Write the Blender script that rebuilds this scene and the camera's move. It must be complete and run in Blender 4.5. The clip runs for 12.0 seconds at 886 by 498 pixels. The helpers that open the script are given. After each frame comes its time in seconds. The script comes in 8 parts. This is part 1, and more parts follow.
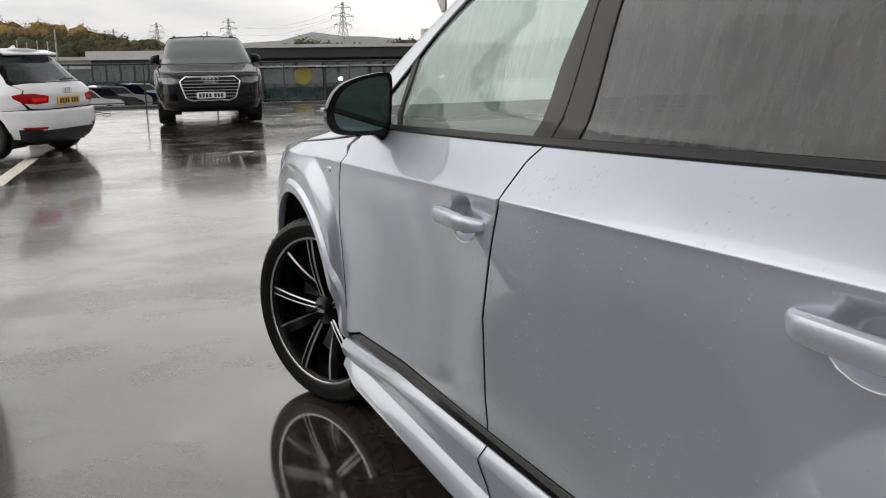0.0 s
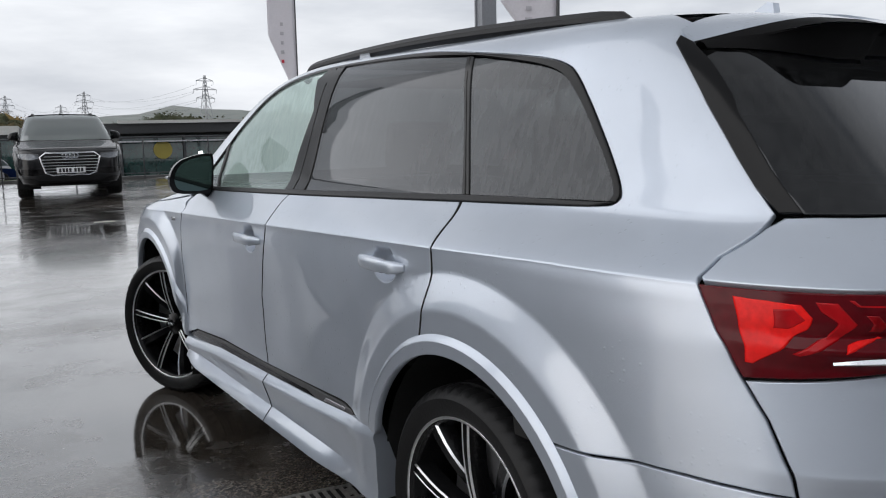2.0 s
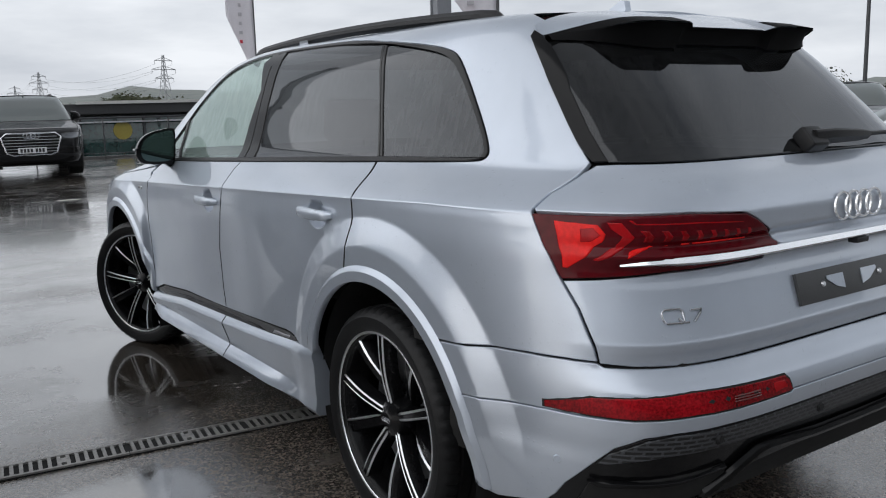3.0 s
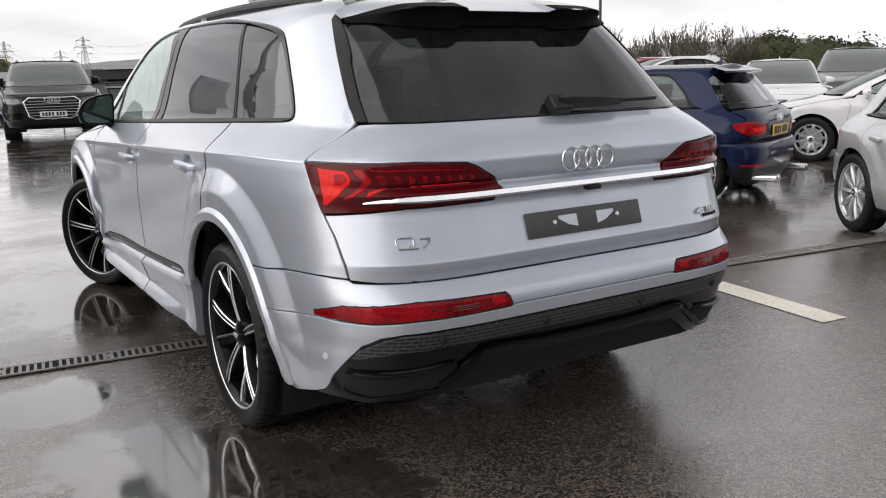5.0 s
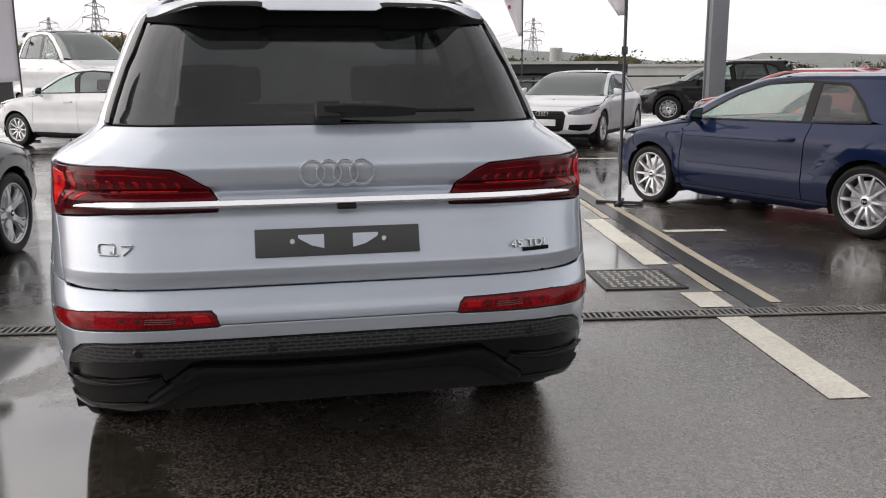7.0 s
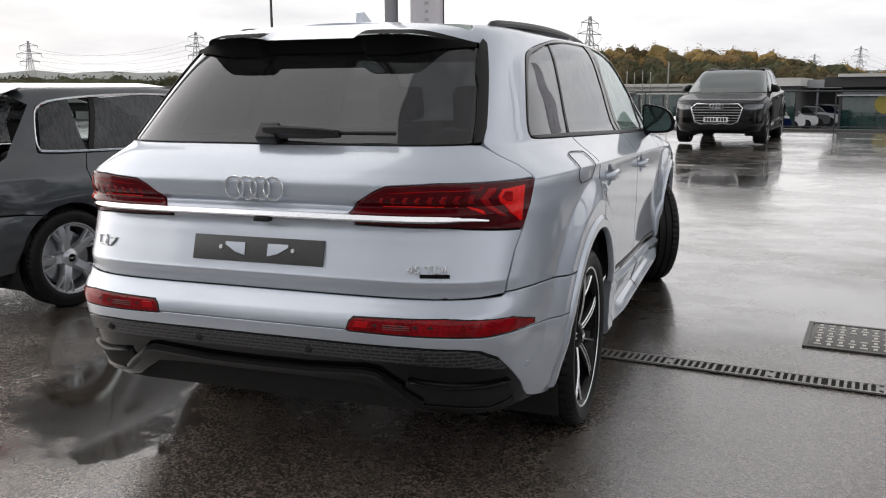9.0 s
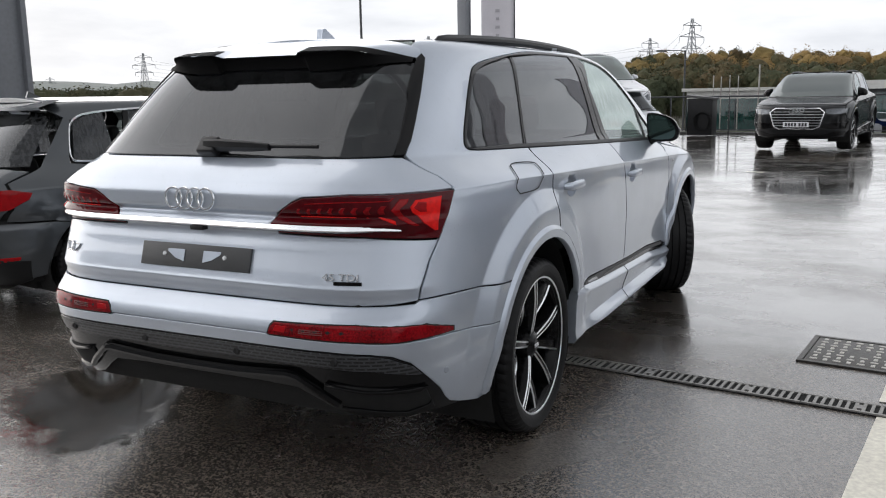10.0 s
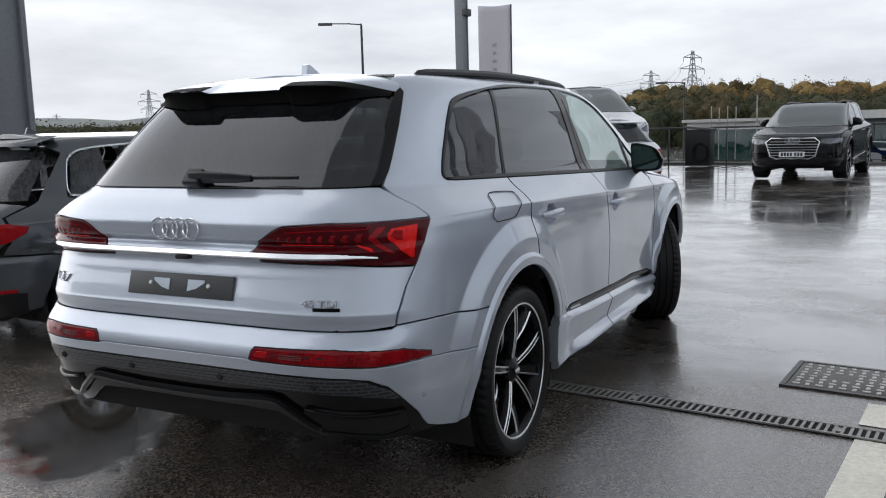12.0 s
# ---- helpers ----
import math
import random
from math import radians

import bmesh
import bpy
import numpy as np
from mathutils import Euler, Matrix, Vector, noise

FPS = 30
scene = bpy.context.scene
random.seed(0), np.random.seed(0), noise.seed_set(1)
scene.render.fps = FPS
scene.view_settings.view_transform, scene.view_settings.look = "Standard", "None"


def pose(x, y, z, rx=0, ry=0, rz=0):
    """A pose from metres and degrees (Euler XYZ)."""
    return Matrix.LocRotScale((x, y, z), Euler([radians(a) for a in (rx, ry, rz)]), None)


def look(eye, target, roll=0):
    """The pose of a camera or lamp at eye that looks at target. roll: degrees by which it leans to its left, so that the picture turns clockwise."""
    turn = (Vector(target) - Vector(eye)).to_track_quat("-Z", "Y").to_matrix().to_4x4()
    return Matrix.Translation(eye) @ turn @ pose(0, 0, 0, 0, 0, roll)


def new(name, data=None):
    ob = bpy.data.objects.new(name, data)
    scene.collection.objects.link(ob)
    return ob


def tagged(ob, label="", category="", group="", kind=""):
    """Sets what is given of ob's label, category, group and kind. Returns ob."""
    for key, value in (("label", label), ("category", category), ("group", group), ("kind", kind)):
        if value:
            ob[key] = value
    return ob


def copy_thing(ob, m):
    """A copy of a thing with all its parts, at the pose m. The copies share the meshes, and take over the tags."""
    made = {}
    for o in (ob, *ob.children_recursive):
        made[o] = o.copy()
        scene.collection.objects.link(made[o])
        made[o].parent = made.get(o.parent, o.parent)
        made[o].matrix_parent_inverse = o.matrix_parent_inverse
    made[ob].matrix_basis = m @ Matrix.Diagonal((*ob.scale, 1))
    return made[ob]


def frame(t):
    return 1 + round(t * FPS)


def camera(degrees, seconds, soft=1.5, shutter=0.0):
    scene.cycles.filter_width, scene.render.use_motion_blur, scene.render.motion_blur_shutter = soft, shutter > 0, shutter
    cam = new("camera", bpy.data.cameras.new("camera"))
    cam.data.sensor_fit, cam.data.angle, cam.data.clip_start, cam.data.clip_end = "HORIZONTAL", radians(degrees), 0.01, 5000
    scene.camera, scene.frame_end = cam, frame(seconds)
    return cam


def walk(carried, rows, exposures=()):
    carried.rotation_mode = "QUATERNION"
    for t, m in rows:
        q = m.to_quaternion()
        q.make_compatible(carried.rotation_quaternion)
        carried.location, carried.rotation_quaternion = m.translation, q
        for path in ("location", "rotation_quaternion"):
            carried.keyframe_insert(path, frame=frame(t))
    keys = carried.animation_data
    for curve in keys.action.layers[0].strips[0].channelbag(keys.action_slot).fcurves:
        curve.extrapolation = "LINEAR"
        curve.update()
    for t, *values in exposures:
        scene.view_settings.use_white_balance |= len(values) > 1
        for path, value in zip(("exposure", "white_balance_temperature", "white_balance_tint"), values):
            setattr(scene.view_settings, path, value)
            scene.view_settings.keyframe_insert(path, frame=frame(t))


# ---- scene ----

cam = camera(54.6, 12.0, 1.1)
PATH = [
    (0, (-1.797, -0.282, 1.369), (-1.024, 1.51, 0.931), -0.8),
    (0.5, (-1.808, -0.712, 1.386), (-0.953, 1.052, 0.985), -1.2),
    (1, (-1.92, -1.068, 1.373), (-0.949, 0.642, 1.01), -0.4),
    (1.5, (-2.048, -1.387, 1.393), (-1.033, 0.307, 1.08), -0.0),
    (2, (-2.126, -1.761, 1.427), (-1.072, -0.084, 1.144), -1.1),
    (2.5, (-2.296, -2.066, 1.411), (-1.174, -0.44, 1.098), -1.4),
    (4.3, (-2.34, -3.007, 1.417), (-1.267, -1.365, 1.028), -2.3),
    (4.5, (-2.311, -3.075, 1.435), (-1.235, -1.439, 1.027), -2.3),
    (5, (-1.989, -3.294, 1.414), (-0.959, -1.629, 1.005), -1.5),
    (5.5, (-1.567, -3.393, 1.405), (-0.692, -1.636, 1.02), -1.3),
    (6, (-1.137, -3.571, 1.421), (-0.427, -1.738, 1.051), -1.8),
    (6.5, (-0.659, -3.692, 1.406), (-0.072, -1.821, 1.014), -0.8),
    (6.7, (-0.465, -3.703, 1.401), (0.045, -1.81, 1.005), -0.5),
    (8.3, (1.031, -3.671, 1.445), (0.689, -1.743, 1.039), -0.5),
    (8.5, (1.222, -3.642, 1.43), (0.773, -1.734, 1.031), -0.4),
    (9, (1.612, -3.563, 1.436), (0.937, -1.717, 1.068), -0.4),
    (9.5, (1.944, -3.463, 1.461), (1.141, -1.667, 1.105), -0.6),
    (10, (2.211, -3.405, 1.457), (1.329, -1.645, 1.105), -1.0),
    (10.5, (2.304, -3.411, 1.452), (1.404, -1.655, 1.13), -1.4),
    (11, (2.323, -3.428, 1.452), (1.425, -1.666, 1.152), -1.3),
    (11.5, (2.334, -3.444, 1.449), (1.441, -1.677, 1.166), -1.4),
    (12, (2.341, -3.443, 1.449), (1.446, -1.675, 1.172), -1.5),
]
EXPOSURES = [(0, 0.62, 6700, 11), (1.0, 0.60, 6550, 11), (1.5, 0.54, 6450, 11), (2.0, 0.46, 6200, 11), (2.5, 0.30, 6050, 10), (4.5, 0.74, 6600, 13), (5.5, 0.82, 6650, 14), (6.5, 0.74, 6650, 14), (8.5, 0.74, 6650, 13), (9.5, 0.78, 6450, 12), (10.5, 0.72, 6250, 11), (12, 0.50, 6100, 11)]
walk(cam, [(t, look(eye, target, roll)) for t, eye, target, roll in PATH], EXPOSURES)

# ---- overcast sky and a soft, wide sun ----
ZENITH = 0.5
world = bpy.data.worlds.new("overcast")
scene.world = world
world.use_nodes = True
wn, wl = world.node_tree.nodes, world.node_tree.links
wn.clear()
w_out, w_bg = wn.new("ShaderNodeOutputWorld"), wn.new("ShaderNodeBackground")
w_sky, w_co, w_map = wn.new("ShaderNodeTexSky"), wn.new("ShaderNodeTexCoord"), wn.new("ShaderNodeMapping")
w_noise, w_ramp, w_mix, w_sep = wn.new("ShaderNodeTexNoise"), wn.new("ShaderNodeValToRGB"), wn.new("ShaderNodeMixRGB"), wn.new("ShaderNodeSeparateXYZ")
w_sky.sky_type, w_sky.sun_disc, w_sky.sun_elevation, w_sky.sun_rotation = "NISHITA", False, radians(19), radians(-82)
w_sky.dust_density = 4
w_map.inputs["Scale"].default_value = (1.0, 1.0, 4.5)
w_noise.inputs["Scale"].default_value, w_noise.inputs["Detail"].default_value, w_noise.inputs["Roughness"].default_value = 2.2, 7, 0.55
w_ramp.color_ramp.elements[0].position, w_ramp.color_ramp.elements[0].color = 0.30, (0.56, 0.58, 0.61, 1)
w_ramp.color_ramp.elements[1].position, w_ramp.color_ramp.elements[1].color = 0.62, (0.98, 0.98, 0.97, 1)
w_scale = wn.new("ShaderNodeMixRGB")
w_scale.blend_type, w_scale.inputs["Fac"].default_value, w_scale.inputs["Color2"].default_value = "MULTIPLY", 1.0, (0.1, 0.1, 0.1, 1)
w_mix.inputs["Fac"].default_value = 0.93
wl.new(w_co.outputs["Generated"], w_map.inputs["Vector"])
wl.new(w_map.outputs["Vector"], w_noise.inputs["Vector"])
wl.new(w_noise.outputs["Fac"], w_ramp.inputs["Fac"])
wl.new(w_sky.outputs["Color"], w_scale.inputs["Color1"])
wl.new(w_scale.outputs["Color"], w_mix.inputs["Color1"])
wl.new(w_ramp.outputs["Color"], w_mix.inputs["Color2"])
# sky dimmed overhead to darken upward surfaces, bright towards the horizon
w_high, w_mul = wn.new("ShaderNodeMapRange"), wn.new("ShaderNodeMixRGB")
w_high.interpolation_type = "SMOOTHSTEP"
for key, val in (("From Min", 0.30), ("From Max", 0.85), ("To Min", 1.0), ("To Max", ZENITH)):
    w_high.inputs[key].default_value = val
w_mul.blend_type, w_mul.inputs["Fac"].default_value = "MULTIPLY", 1.0
wl.new(w_co.outputs["Generated"], w_sep.inputs["Vector"])
wl.new(w_sep.outputs["Z"], w_high.inputs["Value"])
wl.new(w_mix.outputs["Color"], w_mul.inputs["Color1"])
wl.new(w_high.outputs["Result"], w_mul.inputs["Color2"])
wl.new(w_mul.outputs["Color"], w_bg.inputs["Color"])
w_bg.inputs["Strength"].default_value = 0.78
wl.new(w_bg.outputs["Background"], w_out.inputs["Surface"])
sun_data = bpy.data.lights.new("sun", "SUN")
sun_data.energy, sun_data.angle, sun_data.color = 1.5, radians(110), (1.0, 0.97, 0.93)
sun_lamp = new("sun", sun_data)
sun_lamp.matrix_world = look((-20, 3, 7), (0, 0, 0))
# ---- materials ----
def nodes_of(name):
    m = bpy.data.materials.new(name)
    m.use_nodes = True
    n = m.node_tree.nodes
    return m, n, m.node_tree.links, n["Principled BSDF"]


def plain(name, color, rough=0.5, metal=0.0, grain=60.0, vary=0.12, bump=0.0, coat=0.0, spec=0.5):
    """A surface with a mottle at two scales, and fine relief where bump is given."""
    m, n, l, b = nodes_of(name)
    co, big, fine = n.new("ShaderNodeTexCoord"), n.new("ShaderNodeTexNoise"), n.new("ShaderNodeTexNoise")
    big.inputs["Scale"].default_value, big.inputs["Detail"].default_value = grain / 25, 4
    fine.inputs["Scale"].default_value, fine.inputs["Detail"].default_value = grain, 3
    add, ramp_n = n.new("ShaderNodeMath"), n.new("ShaderNodeValToRGB")
    add.operation = "ADD"
    l.new(co.outputs["Object"], big.inputs["Vector"])
    l.new(co.outputs["Object"], fine.inputs["Vector"])
    l.new(big.outputs["Fac"], add.inputs[0])
    l.new(fine.outputs["Fac"], add.inputs[1])
    half = n.new("ShaderNodeMath")
    half.operation, half.inputs[1].default_value = "MULTIPLY", 0.5
    l.new(add.outputs[0], half.inputs[0])
    e = ramp_n.color_ramp.elements
    e[0].position, e[1].position = 0.35, 0.65
    e[0].color = (*[c * (1 - vary) for c in color], 1)
    e[1].color = (*[min(1, c * (1 + vary)) for c in color], 1)
    l.new(half.outputs[0], ramp_n.inputs["Fac"])
    l.new(ramp_n.outputs["Color"], b.inputs["Base Color"])
    b.inputs["Roughness"].default_value, b.inputs["Metallic"].default_value = rough, metal
    b.inputs["Coat Weight"].default_value, b.inputs["Coat Roughness"].default_value = coat, 0.03
    b.inputs["Specular IOR Level"].default_value = spec
    if bump:
        bn = n.new("ShaderNodeBump")
        bn.inputs["Strength"].default_value, bn.inputs["Distance"].default_value = bump, 0.004
        l.new(fine.outputs["Fac"], bn.inputs["Height"])
        l.new(bn.outputs["Normal"], b.inputs["Normal"])
    return m


def paint(name, color, metal=0.0, rough=0.3, flake=0.0, beads=0.0, coat=1.0, lacquer=1.5, wet=0.52):
    """Car paint under a clear coat, with rain beads and a faint film of dirt."""
    m, n, l, b = nodes_of(name)
    co, dirt, rampd = n.new("ShaderNodeTexCoord"), n.new("ShaderNodeTexNoise"), n.new("ShaderNodeValToRGB")
    dirt.inputs["Scale"].default_value, dirt.inputs["Detail"].default_value = 3.0, 6
    l.new(co.outputs["Object"], dirt.inputs["Vector"])
    e = rampd.color_ramp.elements
    e[0].position, e[1].position = 0.3, 0.75
    e[0].color = (*[c * 0.93 for c in color], 1)
    e[1].color = (*[min(1, c * 1.05) for c in color], 1)
    l.new(dirt.outputs["Fac"], rampd.inputs["Fac"])
    l.new(rampd.outputs["Color"], b.inputs["Base Color"])
    b.inputs["Metallic"].default_value, b.inputs["Roughness"].default_value = metal, rough
    b.inputs["Coat Weight"].default_value, b.inputs["Coat Roughness"].default_value, b.inputs["Coat IOR"].default_value = coat, 0.025, lacquer
    b.inputs["Specular IOR Level"].default_value = 0.5 if coat == 1.0 else 0.1
    if flake:
        fl, bn = n.new("ShaderNodeTexVoronoi"), n.new("ShaderNodeBump")
        fl.inputs["Scale"].default_value = 900
        l.new(co.outputs["Object"], fl.inputs["Vector"])
        l.new(fl.outputs["Color"], bn.inputs["Height"])
        bn.inputs["Strength"].default_value, bn.inputs["Distance"].default_value = flake, 0.0004
        l.new(bn.outputs["Normal"], b.inputs["Normal"])
    if beads:
        vor, less, mask, mul, bump = n.new("ShaderNodeTexVoronoi"), n.new("ShaderNodeMapRange"), n.new("ShaderNodeTexNoise"), n.new("ShaderNodeMath"), n.new("ShaderNodeBump")
        vor.inputs["Scale"].default_value = 55
        mask.inputs["Scale"].default_value, mask.inputs["Detail"].default_value = 9, 5
        l.new(co.outputs["Object"], vor.inputs["Vector"])
        l.new(co.outputs["Object"], mask.inputs["Vector"])
        less.inputs["From Min"].default_value, less.inputs["From Max"].default_value = 0.0, 0.22
        less.inputs["To Min"].default_value, less.inputs["To Max"].default_value = 1.0, 0.0
        l.new(vor.outputs["Distance"], less.inputs["Value"])
        sharp = n.new("ShaderNodeMapRange")
        sharp.inputs["From Min"].default_value, sharp.inputs["From Max"].default_value = wet, wet + 0.05
        l.new(mask.outputs["Fac"], sharp.inputs["Value"])
        mul.operation = "MULTIPLY"
        l.new(less.outputs["Result"], mul.inputs[0])
        l.new(sharp.outputs["Result"], mul.inputs[1])
        l.new(mul.outputs[0], bump.inputs["Height"])
        bump.inputs["Strength"].default_value, bump.inputs["Distance"].default_value = beads, 0.004
        l.new(bump.outputs["Normal"], b.inputs["Coat Normal"])
    return m


def glazing(name, tint, gloss=0.0, streak=0.0, base=0.05, haze=0.0, mist=(0.30, 0.31, 0.32), runs=0.25):
    """A pane: tinted see-through with a mirror sheen that grows towards grazing, and a mist with clear drip runs."""
    m, n, l, b = nodes_of(name)
    n.remove(b)
    out = n["Material Output"]
    clear, shine, mix, fres = n.new("ShaderNodeBsdfTransparent"), n.new("ShaderNodeBsdfGlossy"), n.new("ShaderNodeMixShader"), n.new("ShaderNodeLayerWeight")
    clear.inputs["Color"].default_value = (*tint, 1)
    shine.inputs["Roughness"].default_value = 0.02 + gloss
    shine.inputs["Color"].default_value = (0.95, 0.97, 1, 1)
    power, sheen = n.new("ShaderNodeMath"), n.new("ShaderNodeMapRange")
    fres.inputs["Blend"].default_value = 0.5
    power.operation, power.inputs[1].default_value = "POWER", 4.2
    sheen.inputs["To Min"].default_value, sheen.inputs["To Max"].default_value = base, 0.96
    l.new(fres.outputs["Facing"], power.inputs[0])
    l.new(power.outputs[0], sheen.inputs["Value"])
    l.new(sheen.outputs["Result"], mix.inputs["Fac"])
    l.new(clear.outputs["BSDF"], mix.inputs[1])
    l.new(shine.outputs["BSDF"], mix.inputs[2])
    last = mix
    if streak:
        co, mp, no, mr, df, m2 = (n.new("ShaderNodeTexCoord"), n.new("ShaderNodeMapping"), n.new("ShaderNodeTexNoise"), n.new("ShaderNodeMapRange"),
                                  n.new("ShaderNodeBsdfDiffuse"), n.new("ShaderNodeMixShader"))
        mp.inputs["Scale"].default_value = (48, 48, 2.4)
        no.inputs["Scale"].default_value, no.inputs["Detail"].default_value = 1.0, 6
        mr.inputs["From Min"].default_value, mr.inputs["From Max"].default_value = 0.44, 0.66
        mr.inputs["To Min"].default_value, mr.inputs["To Max"].default_value = streak, streak * runs
        df.inputs["Color"].default_value = (*mist, 1)
        l.new(co.outputs["Object"], mp.inputs["Vector"])
        l.new(mp.outputs["Vector"], no.inputs["Vector"])
        l.new(no.outputs["Fac"], mr.inputs["Value"])
        l.new(mr.outputs["Result"], m2.inputs["Fac"])
        l.new(mix.outputs[0], m2.inputs[1])
        l.new(df.outputs[0], m2.inputs[2])
        last = m2
    if haze:
        tr, df2, m3, m4 = n.new("ShaderNodeBsdfTranslucent"), n.new("ShaderNodeBsdfDiffuse"), n.new("ShaderNodeMixShader"), n.new("ShaderNodeMixShader")
        tr.inputs["Color"].default_value, df2.inputs["Color"].default_value = (0.80, 0.90, 0.86, 1), (0.5, 0.56, 0.54, 1)
        m3.inputs["Fac"].default_value, m4.inputs["Fac"].default_value = 0.25, haze
        l.new(tr.outputs[0], m3.inputs[1])
        l.new(df2.outputs[0], m3.inputs[2])
        l.new(last.outputs[0], m4.inputs[1])
        l.new(m3.outputs[0], m4.inputs[2])
        last = m4
    l.new(last.outputs[0], out.inputs["Surface"])
    return m


SILVER = paint("silver_paint", (0.50, 0.55, 0.628), 0.60, 0.38, 0.12, 0.8, 1.0, 1.65)
SILVER_WET = paint("beaded_silver_paint", (0.50, 0.55, 0.628), 0.60, 0.40, 0.12, 1.6, 1.0, 1.55, 0.34)
BLACK_PAINT = paint("black_paint", (0.006, 0.0065, 0.008), 0.0, 0.5, 0.0, 0.3, 0.7)
WHITE_PAINT = paint("white_paint", (0.74, 0.75, 0.78), 0.0, 0.35)
BLUE_PAINT = paint("blue_paint", (0.003, 0.011, 0.050), 0.3, 0.4, 0.05, 0.0, 0.8, 1.4)
GREY_PAINT = paint("grey_paint", (0.075, 0.082, 0.09), 0.5, 0.33, 0.06)
RED_PAINT = paint("red_paint", (0.38, 0.03, 0.04), 0.2, 0.35)
PALE_PAINT = paint("pale_silver_paint", (0.56, 0.57, 0.60), 0.5, 0.34, 0.06)
GLOSS_BLACK = plain("gloss_black_plastic", (0.004, 0.004, 0.0045), 0.12, 0, 80, 0.2, 0, 0.0, 0.25)
APRON_BLACK = plain("black_apron_plastic", (0.004, 0.004, 0.0045), 0.12, 0, 80, 0.2, 0, 0.0, 0.28)
BADGE = plain("badge_metal", (0.60, 0.61, 0.63), 0.22, 1.0, 80, 0.1)
SATIN_BLACK = plain("satin_black_plastic", (0.010, 0.010, 0.011), 0.45, 0, 300, 0.25, 0.15, 0, 0.35)
RUBBER = plain("tyre_rubber", (0.008, 0.008, 0.0085), 0.5, 0, 120, 0.3, 0.2, 0, 0.25)
GREY_PLASTIC = plain("grey_plastic", (0.07, 0.07, 0.072), 0.5, 0, 200, 0.2, 0.1)
CHROME = plain("chrome", (0.90, 0.91, 0.93), 0.17, 1.0, 30, 0.03)
SATIN_METAL = plain("satin_metal", (0.62, 0.63, 0.65), 0.3, 1.0, 200, 0.08)
MACHINED = plain("machined_alloy", (0.86, 0.87, 0.88), 0.30, 1.0, 260, 0.10, 0.05)
ALLOY = plain("silver_alloy", (0.60, 0.61, 0.63), 0.32, 0.8, 150, 0.08, 0, 0.5)
RIM_BLACK = plain("black_alloy", (0.005, 0.005, 0.0055), 0.2, 0.0, 90, 0.2, 0, 0.0, 0.2)
DARK = plain("dark_underbody", (0.008, 0.008, 0.008), 0.9, 0, 40, 0.3)
LAMP_RED = plain("red_lamp_lens", (0.36, 0.004, 0.007), 0.10, 0, 40, 0.25, 0, 0.0, 0.22)
LAMP_DEEP = plain("deep_red_lamp_lens", (0.085, 0.002, 0.005), 0.10, 0, 40, 0.25, 0, 0.0, 0.22)
LAMP_BRIGHT = plain("bright_red_lamp_insert", (0.86, 0.012, 0.010), 0.18, 0, 60, 0.2, 0, 0.0, 0.22)
LAMP_CLEAR = plain("smoked_lamp_insert", (0.17, 0.05, 0.05), 0.25, 0, 60, 0.2, 0, 0.8)
HEADLAMP = plain("headlamp_lens", (0.12, 0.13, 0.145), 0.12, 0.35, 18, 0.6, 0, 0.6)
GLASS_DARK = glazing("privacy_glass", (0.045, 0.047, 0.05), 0.0, 0.125, 0.05, 0.0, (0.30, 0.31, 0.32), 0.10)
GLASS_REAR = glazing("tinted_rear_glass", (0.045, 0.046, 0.048), 0.0, 0.03, 0.055)
GLASS_CLEAR = glazing("greenish_glass", (0.84, 0.95, 0.91), 0.0, 0.30, 0.05, 0.0, (0.46, 0.58, 0.54), 0.6)
GLASS_WET = glazing("wet_windscreen", (0.62, 0.70, 0.67), 0.0, 0.0, 0.32, 0.50)
GLASS_FAR = glazing("car_glass", (0.30, 0.34, 0.34), 0.0)
MIRROR = plain("mirror_glass", (0.12, 0.17, 0.16), 0.02, 1.0, 3, 0.03)
SEAT = plain("dark_seat_cloth", (0.020, 0.020, 0.022), 0.75, 0, 150, 0.3, 0.3)
PLATE_WHITE = plain("white_plate", (0.72, 0.73, 0.74), 0.35, 0, 40, 0.05)
PLATE_YELLOW = plain("yellow_plate", (0.72, 0.47, 0.06), 0.35, 0, 40, 0.06)
INK = plain("plate_ink", (0.02, 0.02, 0.022), 0.5)
UNDER_BLACK = plain("matt_black_plastic", (0.0035, 0.0035, 0.004), 0.75, 0, 200, 0.2, 0.0, 0, 0.15)
LAMP_SEG = plain("soft_red_lamp_segment", (0.24, 0.003, 0.006), 0.12, 0, 60, 0.4, 0, 0.0, 0.22)
LAMP_MID = plain("dark_red_reflector", (0.20, 0.003, 0.006), 0.10, 0, 160, 0.85, 0, 0.0, 0.22)
SUMP_GREY = plain("plate_mount", (0.055, 0.056, 0.058), 0.42, 0, 250, 0.15, 0.1)


